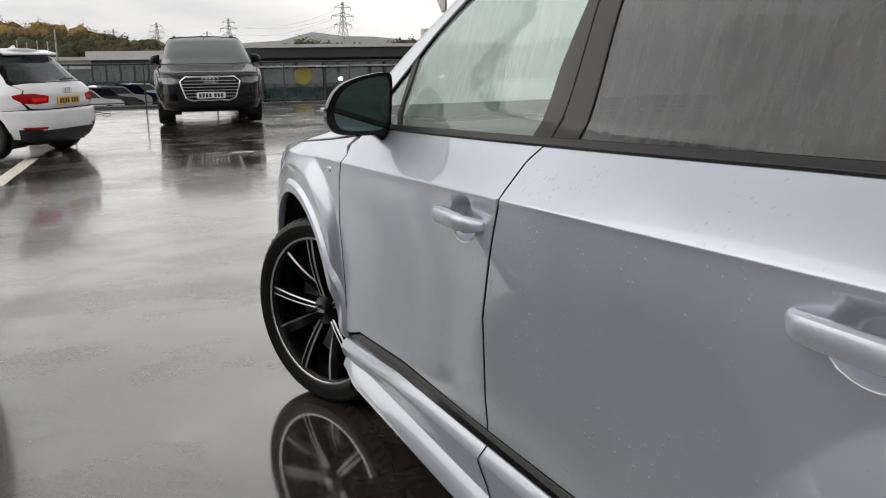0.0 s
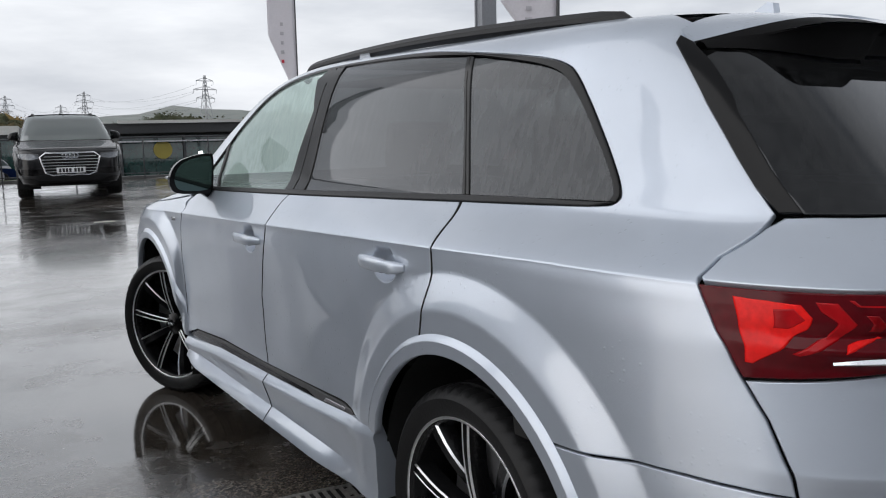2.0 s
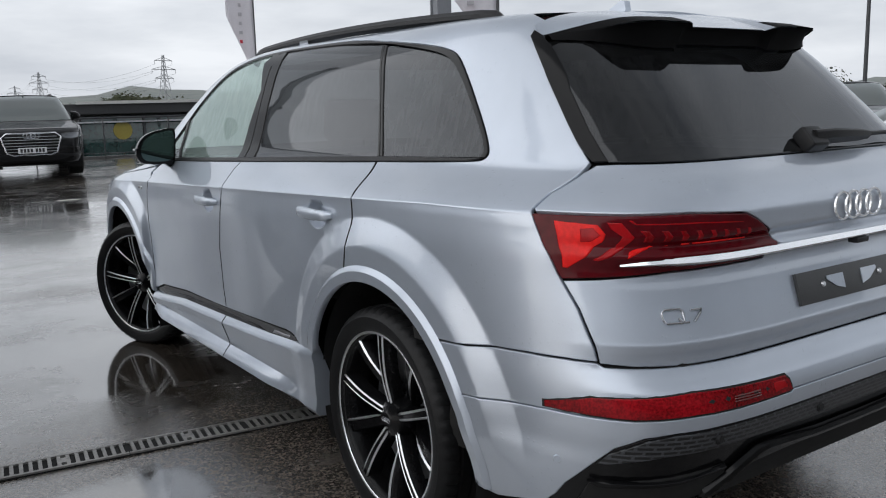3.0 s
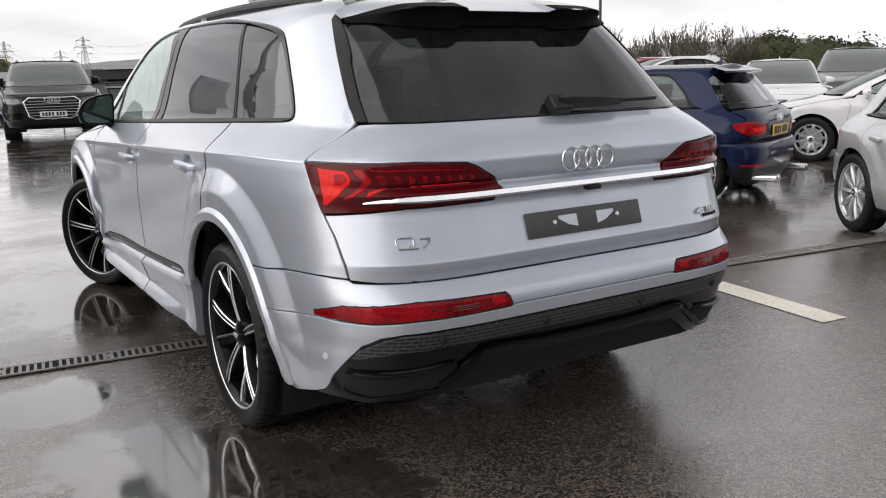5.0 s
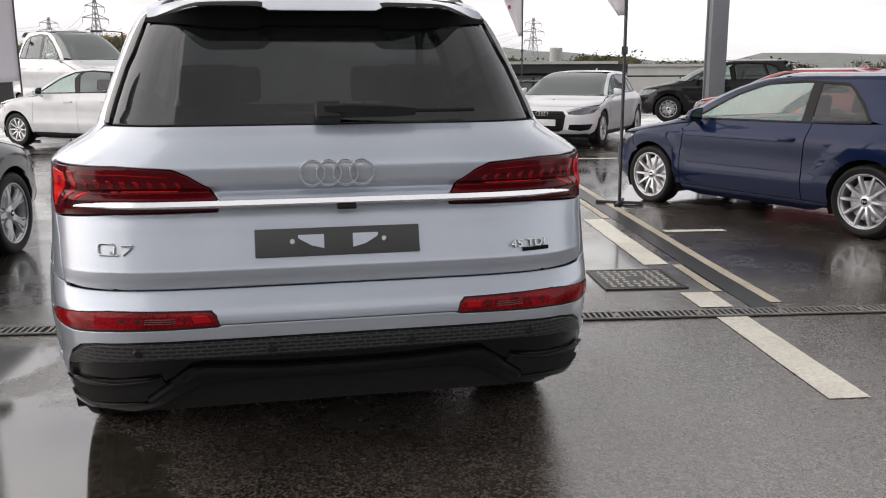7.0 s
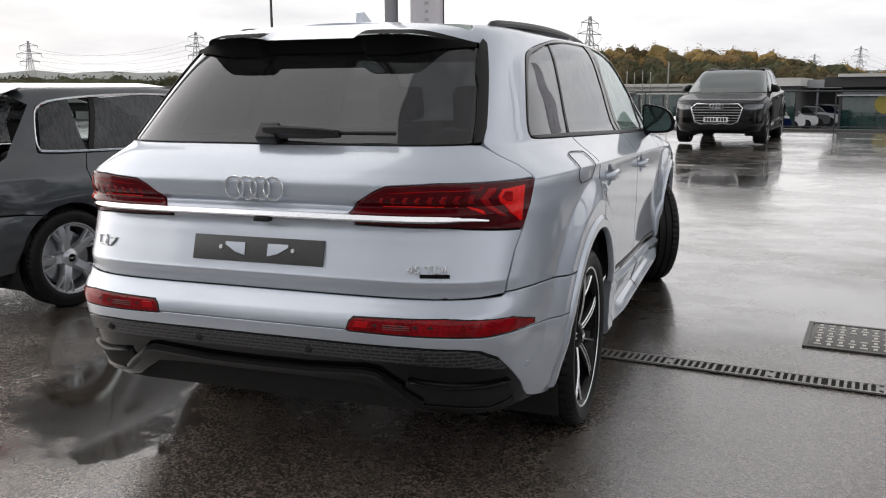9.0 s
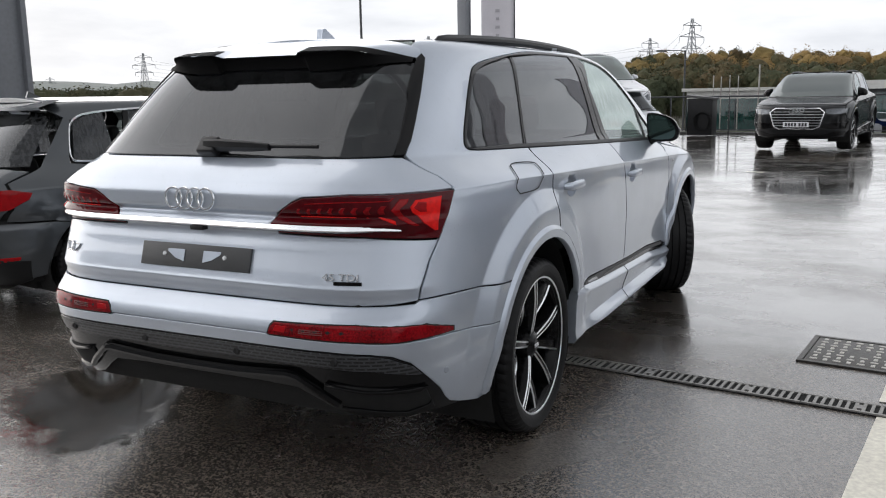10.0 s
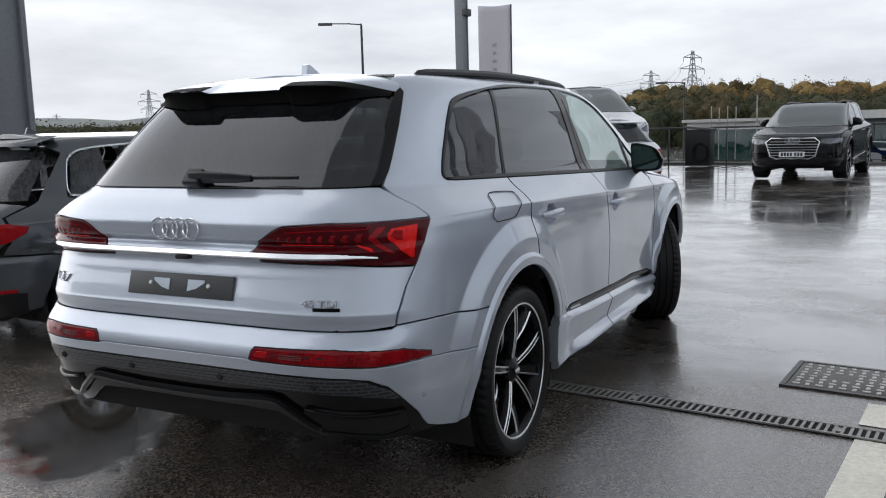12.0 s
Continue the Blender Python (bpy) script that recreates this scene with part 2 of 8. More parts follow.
def honeycomb():
    m, n, l, b = nodes_of("honeycomb_plastic")
    co, mp, br, bump = n.new("ShaderNodeTexCoord"), n.new("ShaderNodeMapping"), n.new("ShaderNodeTexBrick"), n.new("ShaderNodeBump")
    mp.inputs["Rotation"].default_value = (radians(90), 0, 0)
    br.inputs["Scale"].default_value, br.inputs["Mortar Size"].default_value = 1.0, 0.003
    br.inputs["Brick Width"].default_value, br.inputs["Row Height"].default_value = 0.036, 0.0135
    br.inputs["Color1"].default_value = br.inputs["Color2"].default_value = (0.010, 0.010, 0.011, 1)
    br.inputs["Mortar"].default_value = (0.055, 0.058, 0.064, 1)
    l.new(co.outputs["Object"], mp.inputs["Vector"])
    l.new(mp.outputs["Vector"], br.inputs["Vector"])
    l.new(br.outputs["Color"], b.inputs["Base Color"])
    l.new(br.outputs["Fac"], bump.inputs["Height"])
    bump.inputs["Strength"].default_value, bump.inputs["Distance"].default_value = 1.0, 0.006
    l.new(bump.outputs["Normal"], b.inputs["Normal"])
    b.inputs["Roughness"].default_value = 0.35
    return m


def wet_asphalt():
    """Dark asphalt with aggregate grain, damp all over, and shallow standing water with soft shores."""
    m, n, l, b = nodes_of("wet_asphalt")
    co = n.new("ShaderNodeTexCoord")

    def noise_n(scale, detail, rough=0.5, vec=None):
        k = n.new("ShaderNodeTexNoise")
        k.inputs["Scale"].default_value, k.inputs["Detail"].default_value, k.inputs["Roughness"].default_value = scale, detail, rough
        l.new(vec or co.outputs["Object"], k.inputs["Vector"])
        return k.outputs["Fac"]

    def rng(value, a, bb, c=0.0, d=1.0):
        k = n.new("ShaderNodeMapRange")
        k.interpolation_type = "SMOOTHSTEP"
        for nm, v in (("From Min", a), ("From Max", bb), ("To Min", c), ("To Max", d)):
            k.inputs[nm].default_value = v
        l.new(value, k.inputs["Value"])
        return k.outputs["Result"]

    def op(kind, a, bb):
        k = n.new("ShaderNodeMath")
        k.operation = kind
        for i, v in enumerate((a, bb)):
            if isinstance(v, (int, float)):
                k.inputs[i].default_value = v
            else:
                l.new(v, k.inputs[i])
        return k.outputs[0]

    mp = n.new("ShaderNodeMapping")
    mp.inputs["Scale"].default_value = (0.55, 0.8, 1)
    mp.inputs["Rotation"].default_value = (0, 0, radians(-6.8))
    l.new(co.outputs["Object"], mp.inputs["Vector"])
    sep = n.new("ShaderNodeSeparateXYZ")
    l.new(co.outputs["Object"], sep.inputs["Vector"])
    big = noise_n(0.55, 6, 0.6, mp.outputs["Vector"])
    # a film of water lies past the drain and along the car's left side; the rest is only damp
    past = rng(sep.outputs["Y"], 0.2, 2.4, 0.0, 1.0)
    left = op("MULTIPLY", rng(sep.outputs["X"], -1.15, -0.75, 1.0, 0.0), rng(sep.outputs["Y"], -1.9, -1.1, 0.0, 1.0))
    zone = op("MAXIMUM", past, op("MULTIPLY", left, 0.35))

    ragged = op("MULTIPLY", op("SUBTRACT", noise_n(2.6, 5, 0.6), 0.5), 2.4)

    def blob(cx, cy, rx, ry, turn):
        k = n.new("ShaderNodeMapping")
        k.vector_type = "TEXTURE"
        k.inputs["Location"].default_value, k.inputs["Rotation"].default_value, k.inputs["Scale"].default_value = (cx, cy, 0), (0, 0, radians(turn)), (rx, ry, 1)
        l.new(co.outputs["Object"], k.inputs["Vector"])
        ln = n.new("ShaderNodeVectorMath")
        ln.operation = "LENGTH"
        l.new(k.outputs["Vector"], ln.inputs[0])
        return rng(op("ADD", ln.outputs["Value"], ragged), 0.55, 1.25, 1.0, 0.0)

    pools = None
    for args in PUDDLES:
        k = blob(*args)
        pools = k if pools is None else op("MAXIMUM", pools, k)
    shore = op("ADD", op("MULTIPLY", big, 0.9), op("ADD", op("MULTIPLY", zone, 0.26), op("MULTIPLY", pools, 0.55)))
    film = rng(shore, 0.52, 0.74)
    pool = rng(op("ADD", op("MULTIPLY", big, 0.9), op("ADD", op("MULTIPLY", zone, 0.06), op("MULTIPLY", pools, 0.26))), 0.60, 0.67)
    grain = n.new("ShaderNodeTexVoronoi")
    grain.inputs["Scale"].default_value = 120
    l.new(co.outputs["Object"], grain.inputs["Vector"])
    chips = noise_n(110, 5, 0.75)
    stain = noise_n(1.3, 6, 0.6)
    ramp_n = n.new("ShaderNodeValToRGB")
    e = ramp_n.color_ramp.elements
    e[0].position, e[0].color = 0.32, (0.012, 0.011, 0.010, 1)
    e[1].position, e[1].color = 0.74, (0.23, 0.198, 0.168, 1)
    gsep = n.new("ShaderNodeSeparateColor")
    l.new(grain.outputs["Color"], gsep.inputs["Color"])
    l.new(op("ADD", op("MULTIPLY", gsep.outputs["Red"], 0.42), op("ADD", op("MULTIPLY", chips, 0.38), op("MULTIPLY", stain, 0.20))), ramp_n.inputs["Fac"])
    soak = n.new("ShaderNodeMixRGB")
    soak.blend_type = "MULTIPLY"
    soak.inputs["Color2"].default_value = (0.46, 0.445, 0.42, 1)
    l.new(film, soak.inputs["Fac"])
    l.new(ramp_n.outputs["Color"], soak.inputs["Color1"])
    l.new(soak.outputs["Color"], b.inputs["Base Color"])
    damp = rng(stain, 0.35, 0.7, 0.17, 0.30)
    rough = op("ADD", op("MULTIPLY", op("SUBTRACT", 1.0, film), damp), op("MULTIPLY", film, rng(noise_n(1.7, 7, 0.68, mp.outputs["Vector"]), 0.38, 0.62, 0.10, 0.33)))
    rough = op("ADD", op("MULTIPLY", op("SUBTRACT", 1.0, pool), rough), op("MULTIPLY", pool, 0.05))
    l.new(rough, b.inputs["Roughness"])
    bump = n.new("ShaderNodeBump")
    bump.inputs["Distance"].default_value = 0.0022
    relief = op("SUBTRACT", op("SUBTRACT", 0.36, op("MULTIPLY", film, 0.18)), op("MULTIPLY", pool, 0.20))
    l.new(op("MAXIMUM", relief, 0.02), bump.inputs["Strength"])
    l.new(op("ADD", chips, op("MULTIPLY", grain.outputs["Distance"], 0.8)), bump.inputs["Height"])
    l.new(bump.outputs["Normal"], b.inputs["Normal"])
    b.inputs["IOR"].default_value = 2.6
    b.inputs["Coat Weight"].default_value = 0.0
    l.new(op("MULTIPLY", film, 0.9), b.inputs["Coat Weight"])
    b.inputs["Coat Roughness"].default_value, b.inputs["Coat IOR"].default_value = 0.09, 1.5
    return m


PUDDLES = [(-1.20, -0.45, 0.42, 0.75, 28), (-1.60, 0.72, 0.25, 0.28, 0), (-1.15, 2.5, 0.40, 0.75, 5), (0.2, 11.0, 0.7, 0.5, 0), (1.5, 9.8, 0.9, 0.9, 10), (4.1, 6.0, 0.8, 1.6, 20)]
HONEYCOMB = honeycomb()
ASPHALT = wet_asphalt()
WHITE_LINE = plain("worn_white_road_paint", (0.84, 0.79, 0.68), 0.4, 0, 45, 0.22, 0.3)
IRON = plain("cast_iron", (0.06, 0.056, 0.05), 0.38, 0.5, 90, 0.35, 0.4)
GALV = plain("galvanised_steel", (0.30, 0.29, 0.275), 0.42, 0.35, 70, 0.35, 0.2)
STEEL_GREY = plain("grey_painted_steel", (0.20, 0.21, 0.23), 0.45, 0.1, 20, 0.10)
POST_DARK = plain("dark_painted_steel", (0.045, 0.048, 0.052), 0.45, 0.2, 30, 0.2)
WALL_GREY = plain("grey_cladding", (0.33, 0.34, 0.35), 0.6, 0, 12, 0.12)
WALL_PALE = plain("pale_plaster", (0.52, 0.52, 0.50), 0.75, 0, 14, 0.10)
ROOF_DARK = plain("dark_roof_felt", (0.035, 0.036, 0.038), 0.6, 0, 20, 0.2)
ROOF_PALE = plain("pale_roof_sheet", (0.46, 0.46, 0.44), 0.55, 0, 16, 0.12)
GREEN_GLASS = plain("dark_green_glass", (0.012, 0.040, 0.036), 0.06, 0.0, 6, 0.45, 0, 0.0, 0.9)
FLAG_CLOTH = plain("white_flag_cloth", (0.62, 0.60, 0.64), 0.8, 0, 40, 0.06)
FLAG_RED = plain("red_flag_print", (0.45, 0.03, 0.05), 0.8, 0, 40, 0.06)
FLAG_GREY = plain("grey_flag_print", (0.40, 0.39, 0.42), 0.8, 0, 40, 0.06)
# ---- curved body shells: a half plan outline at every height ----
def curve(pts):
    """A smooth monotone curve through (z, v) pairs."""
    xs = np.array([p[0] for p in pts], float)
    ys = np.array([p[1] for p in pts], float)
    h = np.diff(xs)
    s = np.diff(ys) / h
    m = np.zeros_like(xs)
    for i in range(1, len(xs) - 1):
        if s[i - 1] * s[i] > 0:
            a, b = 2 * h[i] + h[i - 1], h[i] + 2 * h[i - 1]
            m[i] = (a + b) / (a / s[i - 1] + b / s[i])
    m[0], m[-1] = s[0], s[-1]

    def value(q):
        q = np.clip(np.asarray(q, float), xs[0], xs[-1])
        i = np.clip(np.searchsorted(xs, q) - 1, 0, len(h) - 1)
        t = (q - xs[i]) / h[i]
        return ((2 * t ** 3 - 3 * t ** 2 + 1) * ys[i] + (t ** 3 - 2 * t ** 2 + t) * h[i] * m[i]
                + (-2 * t ** 3 + 3 * t ** 2) * ys[i + 1] + (t ** 3 - t ** 2) * h[i] * m[i + 1])
    return value


def ramp(v, a, b):
    t = np.clip((v - a) / (b - a), 0, 1)
    return t * t * (3 - 2 * t)


class Shell:
    """Half of a car's skin. q runs along the plan outline: the y of the flank, then round the rear corner (q below y0)
    to the rear's middle at y0 - rear, and round the front corner (above the flank) to the nose at + front."""

    def __init__(self, width, tail, nose, power, y0, y1, arches=(), crease=0.0, taper=0.0, belt=1.15, n=6.0, blister=0.03, hub=0.39, opening=0.47, dents=(), rows=(), tuck=None, calm=None, ends_at=-9.0):
        self.w, self.r, self.f, self.m = curve(width), curve(tail), curve(nose), curve(power)
        self.y0, self.y1, self.arches, self.crease, self.taper, self.belt, self.n = y0, y1, arches, crease, taper, belt, n
        self.blister, self.hub, self.opening, self.ends_at = blister, hub, opening, ends_at
        self.calm = curve(calm) if calm else self.r
        self.tuck = curve(tuck) if tuck else None
        self.rear, self.front, self.dents, self.rows = 2.0, 2.0, dents, rows

    def lift(self, y, z):
        return self.crease * np.clip(1.0 - y, -2.2, 1.3) * ramp(z, 0.72, 0.95) * (1 - ramp(z, self.belt - 0.03, self.belt + 0.10))

    def half(self, y, z):
        zz = z - self.lift(y, z)
        k = self.taper * ramp(z, self.belt - 0.05, self.belt + 0.1)
        w = self.w(zz)
        if self.tuck is not None:
            # no sill bulge behind the rear wheel
            t = ramp(-y, 0.05, 0.40) * (1 - ramp(z, 0.50, 0.56))
            w = w * (1 - t) + self.tuck(z) * t
        return w * (1 - k * ramp(1.6 - y, 0, 2.2))

    def bump(self, y, z):
        out = 0 * y
        for hub in self.arches:
            d = np.hypot(y - hub, z - self.hub) - self.opening
            low = ramp(z, 0.36, 0.62)
            t = np.clip((d - 0.110) / 0.095, 0, 1)
            swell = low * self.blister * (1 - 0.85 * t - 0.15 * t * t * (3 - 2 * t))
            # the front swelling ends at the door
            out = out + (swell * ramp(y, self.ends_at - 0.03, self.ends_at + 0.03) if hub > 1 else swell)
        for cy, cz, ry, rz, deep in self.dents:
            out = out - deep * (1 - ramp(np.hypot((y - cy) / ry, (z - cz) / rz), 0.62, 1.0))
        return out

    def ends(self, z):
        r, f = self.r(z), self.f(z)
        y0 = np.maximum(self.y0, r + 0.5)
        return r, f, y0, np.maximum(np.minimum(self.y1, f - 0.7), y0 + 0.05)

    def tail_at(self, d, z):
        """The tail's y: ledges of the rear fade out round the corner."""
        s = self.calm(z)
        return s + (self.r(z) - s) * ramp(d, 0.80, 0.97)

    def reach(self, y, z, y0):
        d = np.clip((y0 - y) / (y0 - self.r(z)), 0, 1)
        for _ in range(8):
            d = np.clip((y0 - y) / (y0 - self.tail_at(d, z)), 0, 1)
        return d

    def half_at(self, y, z):
        """The half width of the skin at y, z; 0 beyond its ends."""
        r, f, y0, y1 = self.ends(z)
        m = self.m(z)
        d = np.clip(np.where(y < y0, self.reach(y, z, y0), np.where(y > y1, (y - y1) / (f - y1), 0)), 0, 1)
        e = np.where(y < y0, m, 4.0)
        return (self.half(y, z) + self.bump(y, z)) * (1 - d ** e) ** (1 / self.n)

    def point(self, q, z):
        q, z = np.broadcast_arrays(np.asarray(q, float), np.asarray(z, float))
        r, f, y0, y1 = self.ends(z)
        back, fore = q < y0, q > y1
        a = np.where(back, (y0 - q) / self.rear, np.where(fore, (q - y1) / self.front, 0))
        a = np.clip(a, 0, 1) * math.pi / 2
        m = np.where(back, self.m(z), 4.0)
        c, s = np.cos(a), np.sin(a)
        lo = 1 / np.maximum(np.maximum(c, s), 1e-6)
        for _ in range(9):
            u, v = (lo * c) ** self.n, (lo * s) ** m
            lo = lo - (u + v - 1) * lo / (self.n * u + m * v)
        d = np.clip(lo * s, 0, 1)
        y = np.where(back, y0 - d * (y0 - self.tail_at(d, z)), np.where(fore, y1 + d * (f - y1), q))
        x = lo * c * (self.half(y, z) + self.bump(y, z))
        x = np.where(back | fore, x, self.half(y, z) + self.bump(y, z))
        return np.stack([x, y, z], -1)

    def q_of_y(self, y, z):
        """The q of the flank or corner at that y."""
        r, f, y0, y1 = self.ends(z)
        back = y < y0
        d = np.clip(np.where(back, self.reach(y, z, y0), (y - y1) / (f - y1)), 0, 1)
        a = np.arctan2(d, (1 - d ** np.where(back, self.m(z), 4.0)) ** (1 / self.n)) / (math.pi / 2)
        return np.where(back, y0 - a * self.rear, np.where(y > y1, y1 + a * self.front, y))

    def q_of_x(self, x, z, back=True):
        """The q on the rear, or on the nose, at that distance from the middle."""
        r, f, y0, y1 = self.ends(z)
        m = self.m(z) if back else 4.0
        y = r if back else f
        for _ in range(14):
            xn = np.clip(x / (self.half(y, z) + self.bump(y, z)), 0, 1)
            d = (1 - xn ** self.n) ** (1 / m)
            y = y0 - d * (y0 - self.tail_at(d, z)) if back else y1 + d * (f - y1)
        a = np.arctan2(d, xn) / (math.pi / 2)
        return y0 - a * self.rear if back else y1 + a * self.front


SUV = dict(
    width=[(.18, .90), (.206, .960), (.216, .978), (.224, .978), (.245, .962), (.268, .944), (.30, .940), (.38, .956), (.435, .974), (.452, .976), (.472, .974), (.53, .970), (.60, .972), (.75, .977), (.90, .983), (1.0, .986), (1.06, .9855), (1.077, .9865),
           (1.085, .988), (1.091, .9845), (1.105, .9745), (1.15, .939), (1.20, .898), (1.235, .872), (1.27, .858), (1.45, .80), (1.60, .742), (1.655, .70), (1.68, .655), (1.69, .60), (1.72, .5)],
    tail=[(.18, -.70), (.28, -.93), (.42, -1.03), (.52, -1.07), (.60, -1.10), (.66, -1.108), (.70, -1.098), (.735, -1.066), (.752, -1.050),
          (.760, -1.040), (.775, -1.041), (.80, -1.050), (.813, -1.053), (.822, -1.050), (.86, -1.038), (.94, -1.013), (.99, -1.0), (1.02, -1.03), (1.03, -1.045), (1.045, -1.03),
          (1.055, -1.022), (1.08, -1.04), (1.12, -1.04), (1.17, -1.015), (1.21, -.975), (1.245, -.915), (1.265, -.89), (1.42, -.725), (1.50, -.638), (1.565, -.562), (1.60, -.518), (1.66, -.44), (1.72, -.25)],
    nose=[(.18, 3.6), (.30, 3.85), (.50, 3.96), (.75, 3.98), (.90, 3.92), (.98, 3.78), (1.03, 3.50), (1.08, 3.20), (1.13, 2.97), (1.24, 2.80), (1.45, 2.42), (1.62, 2.02), (1.68, 1.70), (1.72, 1.3)],
    power=[(.2, 5.7), (.66, 5.7), (.85, 5.1), (1.0, 4.5), (1.12, 4.1), (1.20, 4.5), (1.30, 5.4), (1.7, 5.5)],
    calm=[(.18, -.70), (.28, -.93), (.42, -1.03), (.52, -1.07), (.60, -1.10), (.66, -1.10), (.80, -1.065), (.95, -1.035), (1.05, -1.025), (1.12, -1.015), (1.17, -.997), (1.21, -.96),
          (1.245, -.915), (1.265, -.89), (1.42, -.725), (1.50, -.638), (1.565, -.562), (1.60, -.518), (1.66, -.44), (1.72, -.25)],
    y0=0.6, y1=2.6, dents=((0.372, 1.038, 0.074, 0.050, 0.034), (1.487, 0.998, 0.074, 0.050, 0.034)), arches=(-0.02, 2.995), crease=0.036, taper=0.055, blister=0.030, ends_at=2.535, rows=(1.060, 1.075, 1.082, 1.0865, 1.0905, 1.095, 1.101, 1.110, 1.122, 1.138, 1.158), tuck=[(.18, .86), (.28, .935), (.40, .965), (.50, .975), (.60, .972)])
# ---- small mesh helpers ----
def link_mesh(name, me, parent=None, label=""):
    ob = new(name, me)
    if parent:
        ob.parent = parent
    if label:
        tagged(ob, label)
    return ob


def part(name, bm, material, parent=None, label="", smooth=True):
    me = bpy.data.meshes.new(name)
    bm.to_mesh(me)
    bm.free()
    for p in me.polygons:
        p.use_smooth = smooth
    for mt in (material if isinstance(material, (list, tuple)) else [material]):
        me.materials.append(mt)
    if smooth:
        me.set_sharp_from_angle(angle=radians(32))
    return link_mesh(name, me, parent, label)


def anchor(name, m, label="", category="", group=""):
    ob = new(name)
    ob.empty_display_size = 0.2
    ob.matrix_world = m
    return tagged(ob, label, category, group)


def add_box(bm, size, m, bevel=0.0, seg=2):
    made = bmesh.ops.create_cube(bm, size=1.0, matrix=m @ Matrix.Diagonal((*size, 1)))["verts"]
    if bevel:
        edges = list({e for v in made for e in v.link_edges})
        bmesh.ops.bevel(bm, geom=edges, offset=bevel, segments=seg, affect="EDGES", profile=0.6)
    return bm


def box(size, m=None, bevel=0.0, seg=2):
    return add_box(bmesh.new(), size, m or Matrix(), bevel, seg)


def add_tube(bm, a, b, r0, r1=None, seg=10):
    a, b = Vector(a), Vector(b)
    d = b - a
    m = Matrix.Translation((a + b) / 2) @ d.to_track_quat("Z", "Y").to_matrix().to_4x4()
    bmesh.ops.create_cone(bm, cap_ends=True, segments=seg, radius1=r0, radius2=r0 if r1 is None else r1, depth=d.length, matrix=m)
    return bm


def tube(a, b, r0, r1=None, seg=10):
    return add_tube(bmesh.new(), a, b, r0, r1, seg)


def lathe(profile, seg=48, axis="X"):
    """Turns (radius, height) pairs round an axis."""
    bm = bmesh.new()
    rings = []
    for k in range(seg):
        a = 2 * math.pi * k / seg
        ring = []
        for r, h in profile:
            p = (h, r * math.cos(a), r * math.sin(a)) if axis == "X" else (r * math.cos(a), r * math.sin(a), h)
            ring.append(bm.verts.new(p))
        rings.append(ring)
    for k in range(seg):
        a, b = rings[k], rings[(k + 1) % seg]
        for i in range(len(profile) - 1):
            bm.faces.new((a[i], a[i + 1], b[i + 1], b[i]) if axis == "X" else (a[i], b[i], b[i + 1], a[i + 1]))
    bmesh.ops.recalc_face_normals(bm, faces=bm.faces)
    return bm


def sweep(points, w, h, up=(0, 0, 1), round_=0.3, sizes=None):
    """A bar of rounded section along a line of points; sizes scale it from point to point."""
    bm = bmesh.new()
    pts = [Vector(p) for p in points]
    k = round_ * min(w, h)
    sec = [(-w / 2 + k, -h / 2), (w / 2 - k, -h / 2), (w / 2, -h / 2 + k), (w / 2, h / 2 - k), (w / 2 - k, h / 2), (-w / 2 + k, h / 2), (-w / 2, h / 2 - k), (-w / 2, -h / 2 + k)]
    rings = []
    for i, p in enumerate(pts):
        d = (pts[min(i + 1, len(pts) - 1)] - pts[max(i - 1, 0)]).normalized()
        side = d.cross(Vector(up)).normalized()
        top = side.cross(d)
        g = sizes[i] if sizes else 1.0
        rings.append([bm.verts.new(p + side * a * g + top * b * g) for a, b in sec])
    for r0, r1 in zip(rings, rings[1:]):
        for j in range(8):
            bm.faces.new((r0[j], r0[(j + 1) % 8], r1[(j + 1) % 8], r1[j]))
    bm.faces.new(rings[0][::-1])
    bm.faces.new(rings[-1])
    bmesh.ops.recalc_face_normals(bm, faces=bm.faces)
    return bm


def flat_shape(outline, depth, m=None):
    """A flat outline in x, z given depth along y."""
    bm = bmesh.new()
    a = [bm.verts.new((x, 0, z)) for x, z in outline]
    f = bm.faces.new(a)
    out = bmesh.ops.extrude_face_region(bm, geom=[f])["geom"]
    bmesh.ops.translate(bm, vec=(0, depth, 0), verts=[v for v in out if isinstance(v, bmesh.types.BMVert)])
    bmesh.ops.recalc_face_normals(bm, faces=bm.faces)
    if m:
        bm.transform(m)
    return bm


# ---- panels cut from a shell ----
def side_pts(shell, pts):
    p = np.array(pts, float)
    return np.stack([shell.q_of_y(p[:, 0], p[:, 1]), p[:, 1]], 1)


def rear_pts(shell, pts):
    p = np.array(pts, float)
    return np.stack([shell.q_of_x(p[:, 0], p[:, 1]), p[:, 1]], 1)


def front_pts(shell, pts):
    """(x, z) on the nose."""
    p = np.array(pts, float)
    return np.stack([shell.q_of_x(p[:, 0], p[:, 1], False), p[:, 1]], 1)


def middle_pts(shell, z0, z1, n=10):
    """Down or up the nose's middle line."""
    return front_pts(shell, [(0, z0 + (z1 - z0) * k / n) for k in range(1, n)])


def smooth(pts, times=2):
    """Rounds the corners of an open run of points; its ends stay."""
    p = np.array(pts, float)
    for _ in range(times):
        cut = np.stack([p[:-1] * .75 + p[1:] * .25, p[:-1] * .25 + p[1:] * .75], 1).reshape(-1, 2)
        p = np.concatenate([p[:1], cut, p[-1:]])
    return p.tolist()


